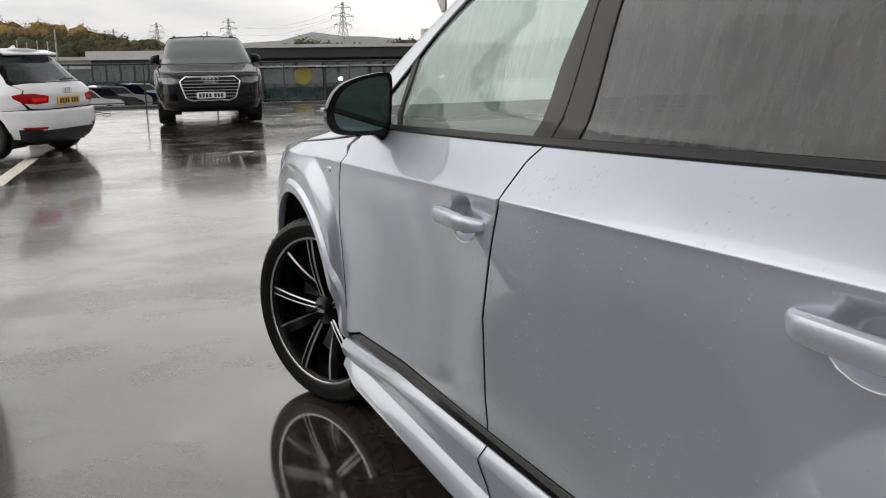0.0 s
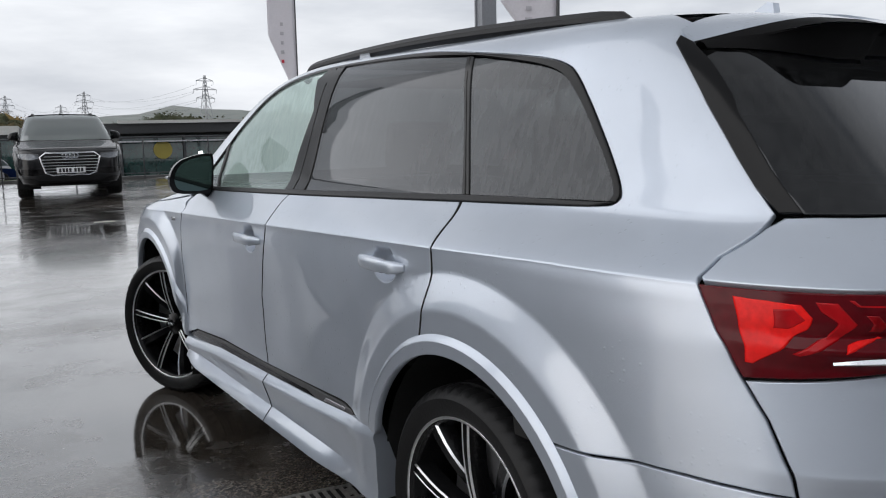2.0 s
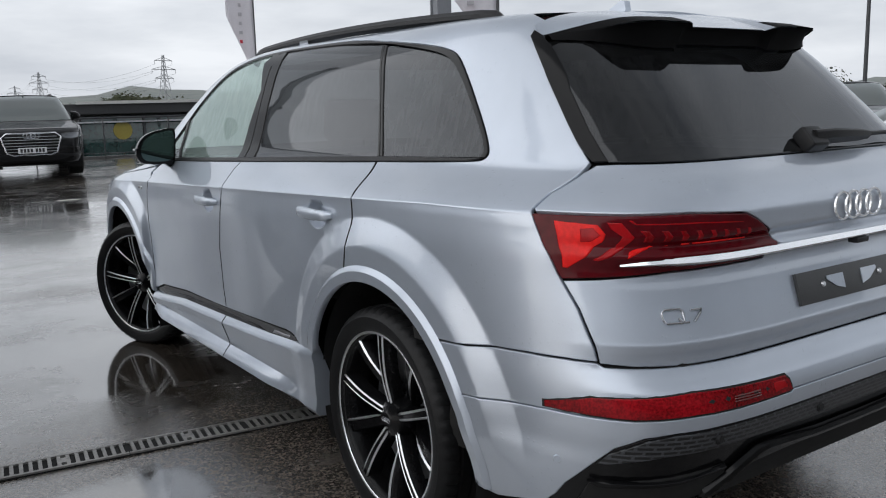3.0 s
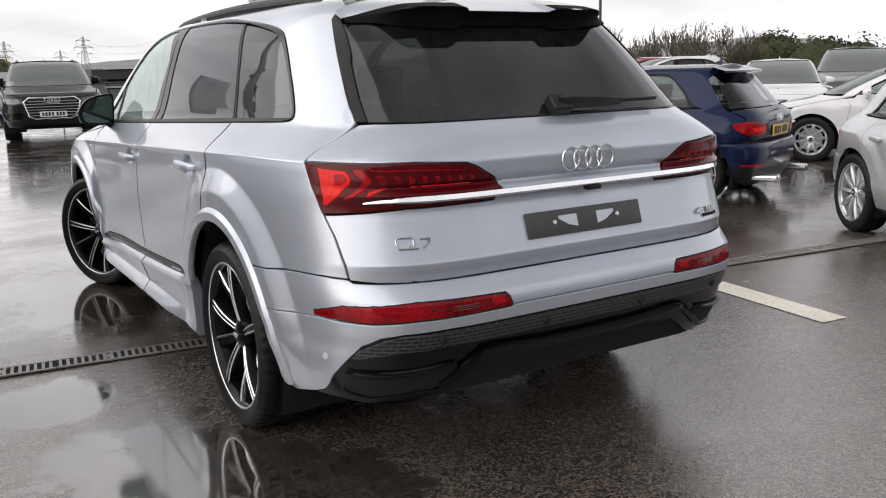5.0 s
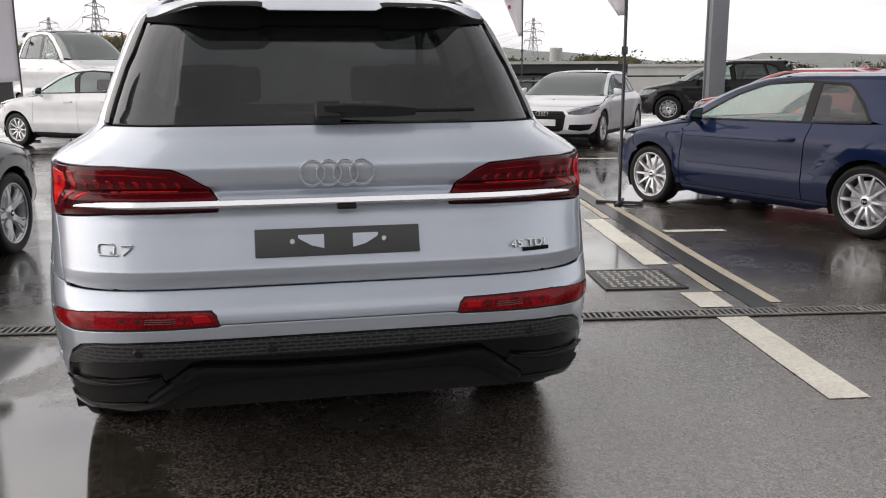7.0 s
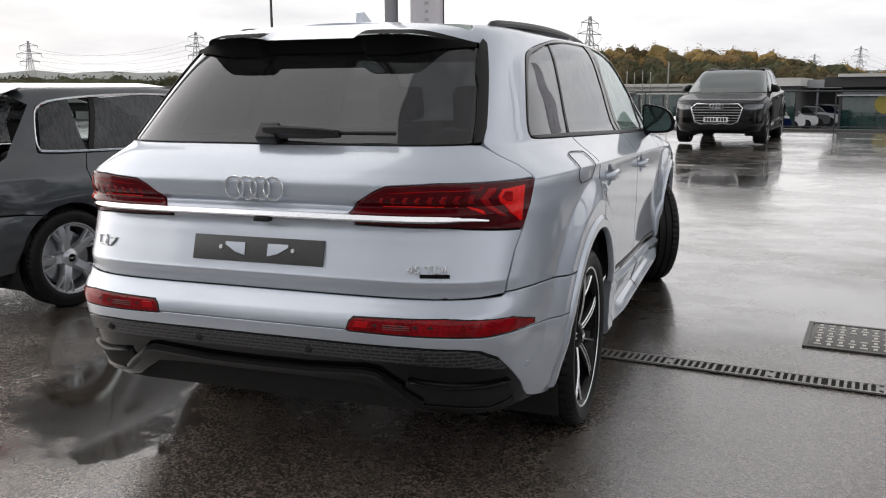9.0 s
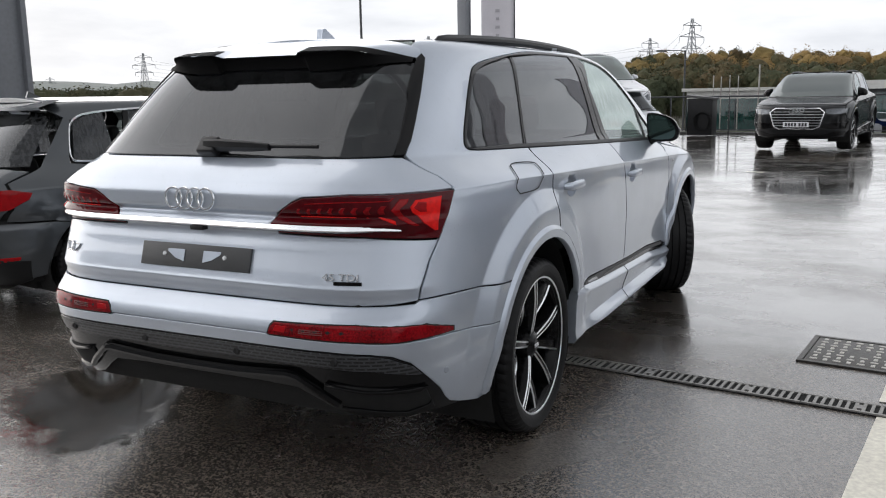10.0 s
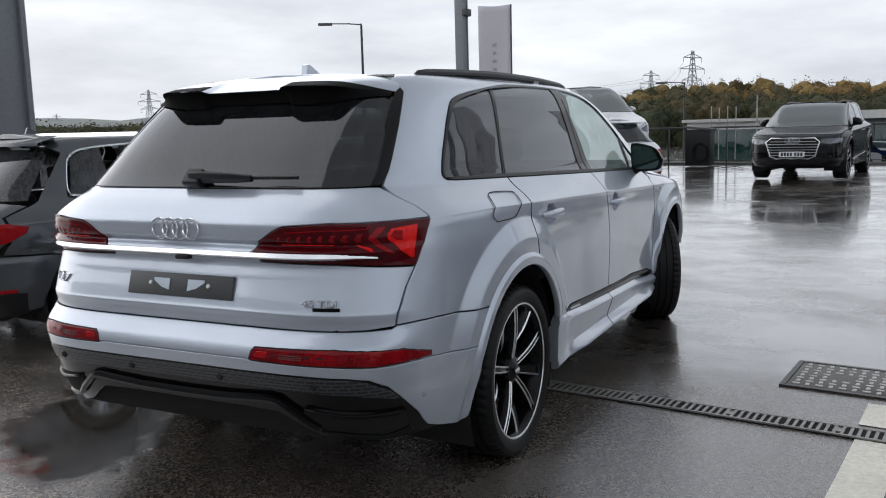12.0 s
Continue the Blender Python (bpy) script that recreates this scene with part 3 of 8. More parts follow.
def arc_pts(cy, cz, r, a0, a1, n=18):
    """(y, z) along a wheel opening, angles in degrees from the front, upwards."""
    return [(cy + r * math.cos(radians(a0 + (a1 - a0) * i / n)), cz + r * math.sin(radians(a0 + (a1 - a0) * i / n))) for i in range(n + 1)]


def inside(poly, p):
    hit = np.zeros(len(p), bool)
    for (x0, y0), (x1, y1) in zip(poly, np.roll(poly, -1, 0)):
        if y0 != y1:
            cross = (y0 > p[:, 1]) != (y1 > p[:, 1])
            hit ^= cross & (p[:, 0] < (x1 - x0) * (p[:, 1] - y0) / (y1 - y0) + x0)
    return hit


def gap_to(poly, p):
    best = np.full(len(p), 9.0)
    for a, b in zip(poly, np.roll(poly, -1, 0)):
        ab = b - a
        t = np.clip(((p - a) @ ab) / max(ab @ ab, 1e-12), 0, 1)
        best = np.minimum(best, np.hypot(*(p - a - t[:, None] * ab).T))
    return best


def normals(shell, q, z):
    e = 0.0015
    dq = shell.point(q + e, z) - shell.point(q - e, z)
    dz = shell.point(q, z + e) - shell.point(q, z - e)
    n = np.cross(dq, dz)
    n /= np.maximum(np.linalg.norm(n, axis=-1, keepdims=True), 1e-12)
    out = np.where(n[..., :1] < -0.2, -n, n)
    return np.where((np.abs(n[..., :1]) <= 0.2) & (n[..., 1:2] * np.where(q < 1.2, -1, 1)[..., None] < 0), -n, out)


def panel_data(shell, poly, offset=0.0, depth=0.015, dq=0.05, dz=0.03, roll=0.003, middle=False):
    """Vertices, normals and triangles of one panel on the +x side, with a rolled edge and a return of the given depth."""
    from mathutils.geometry import delaunay_2d_cdt
    poly = np.array(poly, float)
    area = np.sum(poly[:, 0] * np.roll(poly[:, 1], -1) - np.roll(poly[:, 0], -1) * poly[:, 1])
    if area < 0:
        poly = poly[::-1]
    dense = []
    for a, b in zip(poly, np.roll(poly, -1, 0)):
        fine = 0.006 if shell.rows and abs((a[1] + b[1]) / 2 - 1.1) < 0.12 and min(a[0], b[0]) > -0.9 else dz * 1.3
        k = max(1, int(math.ceil(max(abs(b[0] - a[0]) / dq, abs(b[1] - a[1]) / fine))))
        dense += [a + (b - a) * i / k for i in range(k)]
    rim = np.array(dense)
    t0 = rim - np.roll(rim, 1, 0)
    t1 = np.roll(rim, -1, 0) - rim
    t0 /= np.maximum(np.linalg.norm(t0, axis=1, keepdims=True), 1e-9)
    t1 /= np.maximum(np.linalg.norm(t1, axis=1, keepdims=True), 1e-9)
    t = t0 + t1
    t /= np.maximum(np.linalg.norm(t, axis=1, keepdims=True), 1e-9)
    inner = rim + np.stack([-t[:, 1], t[:, 0]], 1) * roll
    mid = np.abs(shell.point(rim[:, 0], rim[:, 1])[:, 0]) < 0.012 if middle else np.zeros(len(rim), bool)
    inner[mid, 0] = rim[mid, 0]
    lo, hi = rim.min(0), rim.max(0)
    gq, gz = np.meshgrid(np.arange(lo[0] + dq / 2, hi[0], dq), np.arange(lo[1] + dz / 2, hi[1], dz))
    grid = np.stack([gq.ravel(), gz.ravel()], 1)
    if len(grid):
        grid = grid[inside(rim, grid)]
    if len(grid):
        grid = grid[gap_to(rim, grid) > roll + 0.3 * dz]
    for cy, cz, ry, rz, deep in shell.dents:
        ring = np.array([(cy + ry * k * math.cos(a), cz + rz * k * math.sin(a)) for k in (0, .2, .4, .58, .66, .72, .78, .84, .90, .96, 1.02, 1.09, 1.17) for a in np.arange(0, 2 * math.pi, math.pi / 20)][39:])
        if len(grid) and inside(rim, ring).all():
            grid = np.concatenate([grid[np.hypot((grid[:, 0] - cy) / ry, (grid[:, 1] - cz) / rz) > 1.25], np.stack([shell.q_of_y(ring[:, 0], ring[:, 1]), ring[:, 1]], 1)])
    if shell.rows and len(grid):
        # follow the folds round the wheel openings with close rings of vertices
        for hub in shell.arches:
            ring = np.array([(hub + r * math.cos(a), shell.hub + r * math.sin(a)) for r in (shell.opening + k for k in (.095, .103, .110, .117, .125, .190, .198, .205, .212, .220)) for a in np.arange(-.2, math.pi + .2, .022)])
            gy = shell.point(grid[:, 0], grid[:, 1])[:, 1]
            away = np.hypot(gy - hub, grid[:, 1] - shell.hub) - shell.opening
            grid = grid[(((away < .088) | (away > .132)) & ((away < .183) | (away > .227))) | (grid[:, 1] - shell.lift(gy, grid[:, 1]) > 1.050)]
            low_r = ring[:, 1] - shell.lift(ring[:, 0], ring[:, 1])
            ring = np.stack([shell.q_of_y(ring[:, 0], ring[:, 1]), ring[:, 1]], 1)
            ring = ring[(low_r < 1.046) & inside(rim, ring)]
            if len(ring):
                ring = ring[gap_to(rim, ring) > roll + 0.002]
            for cy, cz, ry, rz, deep in shell.dents:
                ring = ring[np.hypot((ring[:, 0] - cy) / ry, (ring[:, 1] - cz) / rz) > 1.24]
            grid = np.concatenate([grid, ring])
        # follow the crease with close rows of vertices
        gq, gr = np.meshgrid(np.arange(lo[0] + .01, hi[0], .025), np.array(shell.rows))
        gq, gr = gq.ravel(), gr.ravel()
        gz = gr + 0
        for _ in range(4):
            gz = gr + shell.lift(shell.point(gq, gz)[:, 1], gz)
        more = np.stack([gq, gz], 1)
        more = more[(gq > -0.9) & (gq < 3.4)]
        gy = shell.point(grid[:, 0], grid[:, 1])[:, 1]
        zz = grid[:, 1] - shell.lift(gy, grid[:, 1])
        grid = grid[(zz < shell.rows[0] - .008) | (zz > shell.rows[-1] + .008) | (grid[:, 0] < -0.9) | (grid[:, 0] > 3.4)]
        if len(more):
            more = more[inside(rim, more)]
        if len(more):
            more = more[gap_to(rim, more) > roll + 0.002]
        for cy, cz, ry, rz, deep in shell.dents:
            more = more[np.hypot((more[:, 0] - cy) / ry, (more[:, 1] - cz) / rz) > 1.24]
        grid = np.concatenate([grid, more])
    n = len(rim)
    pts = np.concatenate([inner, grid]) if len(grid) else inner
    co, edges, faces, *_ = delaunay_2d_cdt([Vector(p) for p in pts.tolist()], [(i, (i + 1) % n) for i in range(n)], [], 1, 1e-7)
    flat = np.array([tuple(c) for c in co])
    top = shell.point(flat[:, 0], flat[:, 1])
    nt = normals(shell, flat[:, 0], flat[:, 1])
    ne = normals(shell, rim[:, 0], rim[:, 1])
    edge = shell.point(rim[:, 0], rim[:, 1])
    inn = shell.point(inner[:, 0], inner[:, 1])
    ni = normals(shell, inner[:, 0], inner[:, 1])
    out_dir = edge - inn
    out_dir /= np.maximum(np.linalg.norm(out_dir, axis=1, keepdims=True), 1e-9)
    top[np.abs(top[:, 0]) < (0.012 if middle else -1)] *= [0, 1, 1]
    verts = [top + nt * offset, inn + ni * offset, edge + ne * (offset - roll * 0.7), edge + ne * (offset - depth)]
    nrm = [nt, ni, out_dir + ne * 0.35, out_dir]
    k0 = len(top)
    tris = [tuple(f) for f in faces]
    for i in range(n):
        j = (i + 1) % n
        if mid[i] and mid[j]:
            continue
        a, b = k0 + i, k0 + j
        c, d = k0 + n + i, k0 + n + j
        e, f = k0 + 2 * n + i, k0 + 2 * n + j
        tris += [(a, c, d, b), (c, e, f, d)]
    v, nn = np.concatenate(verts), np.concatenate(nrm)
    nn /= np.maximum(np.linalg.norm(nn, axis=1, keepdims=True), 1e-9)
    # turn every face to follow its normals
    first = np.array([f[:3] for f in tris])
    g = np.cross(v[first[:, 1]] - v[first[:, 0]], v[first[:, 2]] - v[first[:, 0]])
    ok = (g * (nn[first[:, 0]] + nn[first[:, 1]] + nn[first[:, 2]])).sum(1) >= 0
    fixed = [f if k else f[::-1] for f, k in zip(tris, ok.tolist())]
    return v, nn, fixed


def panel(name, shell, poly, material, parent, side=1, label="", **kw):
    """side 1 or -1: one half; 0: both halves in one mesh, meeting in the middle."""
    v, nn, faces = panel_data(shell, poly, middle=side == 0, **kw)
    flip = np.array([-1, 1, 1])
    if side == -1:
        v, nn, faces = v * flip, nn * flip, [f[::-1] for f in faces]
    elif side == 0:
        k = len(v)
        v, nn, faces = np.concatenate([v, v * flip]), np.concatenate([nn, nn * flip]), faces + [tuple(i + k for i in f[::-1]) for f in faces]
    me = bpy.data.meshes.new(name)
    me.from_pydata(v.tolist(), [], faces)
    for p in me.polygons:
        p.use_smooth = True
    me.update()
    me.normals_split_custom_set_from_vertices(nn.tolist())
    me.materials.append(material)
    return link_mesh(name, me, parent, label)
# ---- wheels ----
def tyre_mesh(r, w, rim):
    """A tyre with round grooves and slanted shoulder cuts, in one mesh."""
    prof = [(rim - 0.012, -0.40), (rim + 0.002, -0.46), (rim + (r - rim) * 0.30, -0.495), (rim + (r - rim) * 0.62, -0.50), (r - 0.020, -0.475), (r - 0.008, -0.44), (r - 0.002, -0.40)]
    for g in (-0.235, -0.06, 0.12, 0.29):
        prof += [(r + 0.001, g - 0.035), (r - 0.008, g - 0.030), (r - 0.008, g + 0.005), (r + 0.001, g + 0.010)]
    prof += [(r - 0.002, 0.40), (r - 0.008, 0.44), (r - 0.020, 0.475), (rim + (r - rim) * 0.62, 0.50), (rim + (r - rim) * 0.30, 0.495), (rim + 0.002, 0.46), (rim - 0.012, 0.40)]
    bm = bmesh.new()
    seg = 168
    rings = []
    for k in range(seg):
        ring = []
        for rr, h in prof:
            deep = 0.007 if (k % 3 == 0 and rr > r - 0.012 and abs(h) > 0.27) else 0.0
            a = 2 * math.pi * (k + (abs(h) - 0.3) * 4.0 * (1 if rr > r - 0.012 else 0)) / seg
            ring.append(bm.verts.new((h * w, (rr - deep) * math.cos(a), (rr - deep) * math.sin(a))))
        rings.append(ring)
    for k in range(seg):
        a, b = rings[k], rings[(k + 1) % seg]
        for i in range(len(prof) - 1):
            bm.faces.new((a[i], a[i + 1], b[i + 1], b[i]))
    bmesh.ops.recalc_face_normals(bm, faces=bm.faces)
    return bm


def spoke_bm(r0, r1, w0, w1, x0, x1, depth, lean=0.0):
    """One spoke along +z; the face lies at x, the back towards the car."""
    bm = bmesh.new()
    rows = []
    for k in range(7):
        t = k / 6
        z, w, x = r0 + (r1 - r0) * t, w0 + (w1 - w0) * t, x0 + (x1 - x0) * t + 0.012 * math.sin(math.pi * t)
        y = lean * t
        rows.append([bm.verts.new(p) for p in ((x - 0.004, y - w / 2, z), (x, y - w / 2 + 0.003, z), (x, y + w / 2 - 0.003, z), (x - 0.004, y + w / 2, z), (x - depth, y + w * 0.7, z), (x - depth, y - w * 0.7, z))])
    for a, b in zip(rows, rows[1:]):
        for j in range(6):
            bm.faces.new((a[j], a[(j + 1) % 6], b[(j + 1) % 6], b[j]))
    bm.faces.new(rows[0][::-1])
    bm.faces.new(rows[-1])
    bmesh.ops.recalc_face_normals(bm, faces=bm.faces)
    return bm


def join_into(bm, other, m):
    other.transform(m)
    me = bpy.data.meshes.new("tmp")
    other.to_mesh(me)
    other.free()
    bm.from_mesh(me)
    bpy.data.meshes.remove(me)


WHEEL_CACHE = {}


def wheel(parent, centre, side, style, r, w, rim, turn=0.0, spin=0.0, small=False):
    """A wheel under its car. style: 'twin' (black with machined edges), 'multi', 'five'."""
    key = (style, r, w, rim, small)
    if key not in WHEEL_CACHE:
        face = w * 0.42
        barrel = lathe([(rim, -w * 0.42), (rim - 0.016, -w * 0.38), (rim - 0.03, 0), (rim - 0.022, w * 0.34), (rim - 0.004, w * 0.44), (rim + 0.003, w * 0.455), (rim + 0.004, w * 0.43)], 64)
        edge_m = lathe([(rim - 0.007, w * 0.448), (rim - 0.005, w * 0.458), (rim + 0.001, w * 0.460), (rim + 0.004, w * 0.448)], 64)
        body, shine = bmesh.new(), bmesh.new()
        count = {"twin": 10, "multi": 20, "five": 5, "ten": 10}[style]
        for k in range(count):
            a = 2 * math.pi * k / count
            rot = Matrix.Rotation(a, 4, "X")
            if style == "twin":
                if k % 2 == 0:
                    join_into(body, spoke_bm(0.040, rim - 0.006, 0.024, 0.034, face - 0.030, face - 0.004, 0.05), rot)
                    for s in (-1, 1):
                        join_into(shine, spoke_bm(0.034, rim - 0.004, 0.0085, 0.0075, face - 0.0285, face - 0.002, 0.004, s * 0.0045), rot @ Matrix.Translation((0, s * 0.0080, 0)))
                else:
                    join_into(body, spoke_bm(0.075, rim - 0.006, 0.040, 0.050, face - 0.075, face - 0.012, 0.04), rot)
                    join_into(shine, spoke_bm(0.100, rim - 0.004, 0.0055, 0.0075, face - 0.062, face - 0.004, 0.006, 0.006), rot @ Matrix.Translation((0, 0.0150, 0)))
            elif style == "multi":
                lean = 0.022 * (1 if k % 2 else -1)
                join_into(shine, spoke_bm(0.05, rim - 0.012, 0.015, 0.017, face - 0.02, face - 0.006, 0.025, lean), rot)
            elif style == "ten":
                join_into(shine, spoke_bm(0.045, rim - 0.012, 0.028, 0.022, face - 0.02, face - 0.004, 0.035), rot)
            else:
                join_into(shine, spoke_bm(0.045, rim - 0.012, 0.060, 0.040, face - 0.03, face - 0.004, 0.045), rot)
                for s in (-1, 1):
                    join_into(shine, spoke_bm(0.10, rim - 0.012, 0.016, 0.020, face - 0.03, face - 0.006, 0.03, s * 0.055), rot @ Matrix.Translation((0, s * 0.012, 0)))
        hub = lathe([(0.0, face - 0.010), (0.028, face - 0.010), (0.034, face - 0.014), (0.060, face - 0.026), (0.072, face - 0.05), (0.075, face - 0.09)], 32)
        nuts = bmesh.new()
        for k in range(5):
            a = 2 * math.pi * (k + 0.5) / 5
            add_tube(nuts, (face - 0.06, 0.055 * math.cos(a), 0.055 * math.sin(a)), (face - 0.024, 0.055 * math.cos(a), 0.055 * math.sin(a)), 0.011, seg=6)
        disc = lathe([(0.07, -0.012), (rim * 0.74, -0.012), (rim * 0.74, 0.012), (0.07, 0.012)], 48)
        WHEEL_CACHE[key] = dict(barrel=barrel, edge=edge_m, body=body, shine=shine, hub=hub, nuts=nuts, disc=disc, tyre=tyre_mesh(r, w, rim), made={})
    c = WHEEL_CACHE[key]["made"]
    black = style == "twin"
    metal = RIM_BLACK if black else ALLOY
    if not c:
        src = WHEEL_CACHE[key]
        barrel = src["barrel"]
        join_into(barrel, src["hub"], Matrix())
        join_into(barrel, src["nuts"], Matrix())
        for nm, bm, mt, hard in (("wheel", barrel, metal, 0), ("rim_edge", src["edge"], MACHINED if black else ALLOY, 0), ("spokes", src["body"] if black else src["shine"], metal, 1),
                                 ("tyre", src["tyre"], RUBBER, 0), ("brake_disc", src["disc"], SATIN_METAL, 0)):
            ob = part(nm, bm, mt)
            c[nm] = ob.data
            bpy.data.objects.remove(ob)
        if black:
            ob = part("machined_edges", src["shine"], MACHINED)
            c["machined_edges"] = ob.data
            bpy.data.objects.remove(ob)
        cap = lathe([(0.0, 0.003), (0.024, 0.003), (0.028, 0.0), (0.028, -0.01)], 24)
        rings = bmesh.new()
        for k in range(4):
            join_into(rings, ring_bm(0.0075, 0.0016), Matrix.Translation((0.0042, (k - 1.5) * 0.0105, 0)) @ Matrix.Rotation(radians(90), 4, "Y"))
        for nm, bm, mt in (("hub_cap", cap, GLOSS_BLACK), ("emblem", rings, CHROME)):
            ob = part(nm, bm, mt)
            c[nm] = ob.data
            bpy.data.objects.remove(ob)
    base = link_mesh("wheel", c["wheel"], parent, "gloss black alloy wheel with machined spoke edges" if black else "silver alloy wheel")
    base.matrix_local = Matrix.Translation(centre) @ Matrix.Rotation(radians(turn), 4, "Z") @ (Matrix() if side > 0 else Matrix.Rotation(math.pi, 4, "Z")) @ Matrix.Rotation(spin, 4, "X")
    for nm in ("rim_edge", "spokes", "machined_edges", "tyre", "brake_disc", "hub_cap", "emblem"):
        if nm in c:
            k = link_mesh(nm, c[nm], base)
            if nm in ("hub_cap", "emblem"):
                k.matrix_local = Matrix.Translation((w * 0.42 - 0.009, 0, 0)) @ Matrix.Rotation(-spin, 4, "X")
    return base


def ring_bm(r, t, seg=32):
    """A flat-topped ring round z."""
    bm = bmesh.new()
    rings = []
    for k in range(seg):
        a = 2 * math.pi * k / seg
        rings.append([bm.verts.new(((r + d) * math.cos(a), (r + d) * math.sin(a), h)) for d, h in ((-t, 0), (-t * 0.6, t), (t * 0.6, t), (t, 0))])
    for k in range(seg):
        a, b = rings[k], rings[(k + 1) % seg]
        for i in range(3):
            bm.faces.new((a[i], b[i], b[i + 1], a[i + 1]))
    bmesh.ops.recalc_face_normals(bm, faces=bm.faces)
    return bm


def emblem_rings(parent, m, r=0.04, t=0.005, mat=None):
    bm = bmesh.new()
    for k in range(4):
        join_into(bm, ring_bm(r, t), Matrix.Translation(((k - 1.5) * r * 1.36, 0, 0.0006 * k)))
    ob = part("emblem", bm, mat or CHROME, parent, "chrome emblem of interlocking rings")
    ob.matrix_local = m
    return ob


def number_plate(parent, m, mat, wide=0.52, high=0.111, bars=True):
    plate = part("number_plate", box((wide, 0.006, high), None, 0.002), mat, parent, "number plate with blank dark bars" if bars else "blank white number plate")
    plate.matrix_local = m
    n = 7 if bars else 0
    bar = None
    for k in range(n):
        x = -wide * 0.42 + wide * 0.84 * (k + 0.5 + (0.35 if k > 3 else -0.15)) / (n + 0.2)
        if bar is None:
            bar = part("plate_bar", box((wide * 0.082, 0.002, high * 0.66)), INK, plate)
            one = bar
        else:
            one = link_mesh("plate_bar", bar.data, plate)
        one.matrix_local = Matrix.Translation((x, -0.004, 0))
    return plate


def underlay(shell, parent, z0, z1, hubs, r, cut=0.03):
    """The dark inner skin that shows in the gaps between panels."""
    zs = np.linspace(z0, z1, 26)
    verts, faces = [], []
    for s in (1, -1):
        k = len(verts)
        us = np.linspace(0, 1, 60)
        for z in zs:
            rr, f, y0, y1 = shell.ends(np.array(z))
            q = y0 - shell.rear + us * (y1 + shell.front - y0 + shell.rear)
            p = shell.point(q, z)
            p = p * [(1 - cut / 0.9), 1, 1]
            p[:, 1] = np.clip(p[:, 1], rr + cut, f - cut)
            verts += [(s * a, b, c) for a, b, c in p.tolist()]
        for i in range(len(zs) - 1):
            for j in range(len(us) - 1):
                a = k + i * 60 + j
                c = verts[a]
                if all(math.hypot(c[1] - h, c[2] - shell.hub) > r + 0.02 for h in hubs):
                    faces.append((a, a + 1, a + 61, a + 60))
    me = bpy.data.meshes.new("inner_body")
    me.from_pydata(verts, [], faces)
    me.materials.append(DARK)
    return link_mesh("inner_body", me, parent)


def arch_liner(parent, hub_y, hub_z, r, half, deep=0.42):
    for s in (1, -1):
        bm = bmesh.new()
        rows = []
        for k in range(21):
            a = radians(-25 + 230 * k / 20)
            rows.append([bm.verts.new((s * x, hub_y + (r + 0.012) * math.cos(a), hub_z + (r + 0.012) * math.sin(a))) for x in (half - 0.02, half - deep)])
        for a, b in zip(rows, rows[1:]):
            bm.faces.new((a[0], b[0], b[1], a[1]))
        bm.faces.new([row[1] for row in rows])
        part("wheel_arch_liner", bm, DARK, parent)


def roof_cap(shell, z, rise, mat, parent, name="roof"):
    """Closes the shell at height z with a gentle crown."""
    r, f, y0, y1 = shell.ends(np.array(z))
    q = np.linspace(float(y0) - shell.rear, float(y1) + shell.front, 50)
    rim = shell.point(q, z)
    rows = []
    verts, faces = [], []
    for t in np.linspace(-1, 1, 25):
        row = []
        for x, y, zz in rim.tolist():
            row.append(len(verts))
            verts.append((x * t, y, z - 0.004 + rise * (1 - t * t)))
        rows.append(row)
    for a, b in zip(rows, rows[1:]):
        for j in range(49):
            faces.append((a[j], a[j + 1], b[j + 1], b[j]))
    me = bpy.data.meshes.new(name)
    me.from_pydata(verts, [], faces)
    for p in me.polygons:
        p.use_smooth = True
    me.materials.append(mat)
    ob = link_mesh(name, me, parent)
    me.validate()
    return ob


def seats(parent, rows, belt):
    """Dark seats with headrests, rows of (y, spread, count)."""
    for y, spread, count in rows:
        for k in range(count):
            x = 0 if count == 1 else -spread + 2 * spread * k / (count - 1)
            bm = box((0.50, 0.50, 0.16), Matrix.Translation((x, y, belt - 0.62)), 0.05, 3)
            add_box(bm, (0.48, 0.15, 0.62), Matrix.Translation((x, y - 0.30, belt - 0.28)) @ Matrix.Rotation(radians(14), 4, "X"), 0.055, 3)
            add_box(bm, (0.27, 0.10, 0.19), Matrix.Translation((x, y - 0.37, belt + 0.15)) @ Matrix.Rotation(radians(10), 4, "X"), 0.04, 3)
            for s in (-0.06, 0.06):
                add_tube(bm, (x + s, y - 0.36, belt - 0.02), (x + s, y - 0.37, belt + 0.1), 0.007, seg=6)
            part("seat", bm, SEAT, parent, "dark cloth seat with headrest")


MIRROR_OUTLINE = [(-.46, .10), (-.47, .44), (-.40, .50), (-.10, .46), (.20, .36), (.36, .22), (.46, .02), (.50, -.16), (.47, -.34), (.38, -.46), (.10, -.50), (-.28, -.50), (-.42, -.42), (-.44, -.20)]
for _ in range(2):
    MIRROR_OUTLINE = [p for (a, b), (c, d) in zip(MIRROR_OUTLINE, MIRROR_OUTLINE[1:] + MIRROR_OUTLINE[:1]) for p in ((a * .75 + c * .25, b * .75 + d * .25), (a * .25 + c * .75, b * .25 + d * .75))]


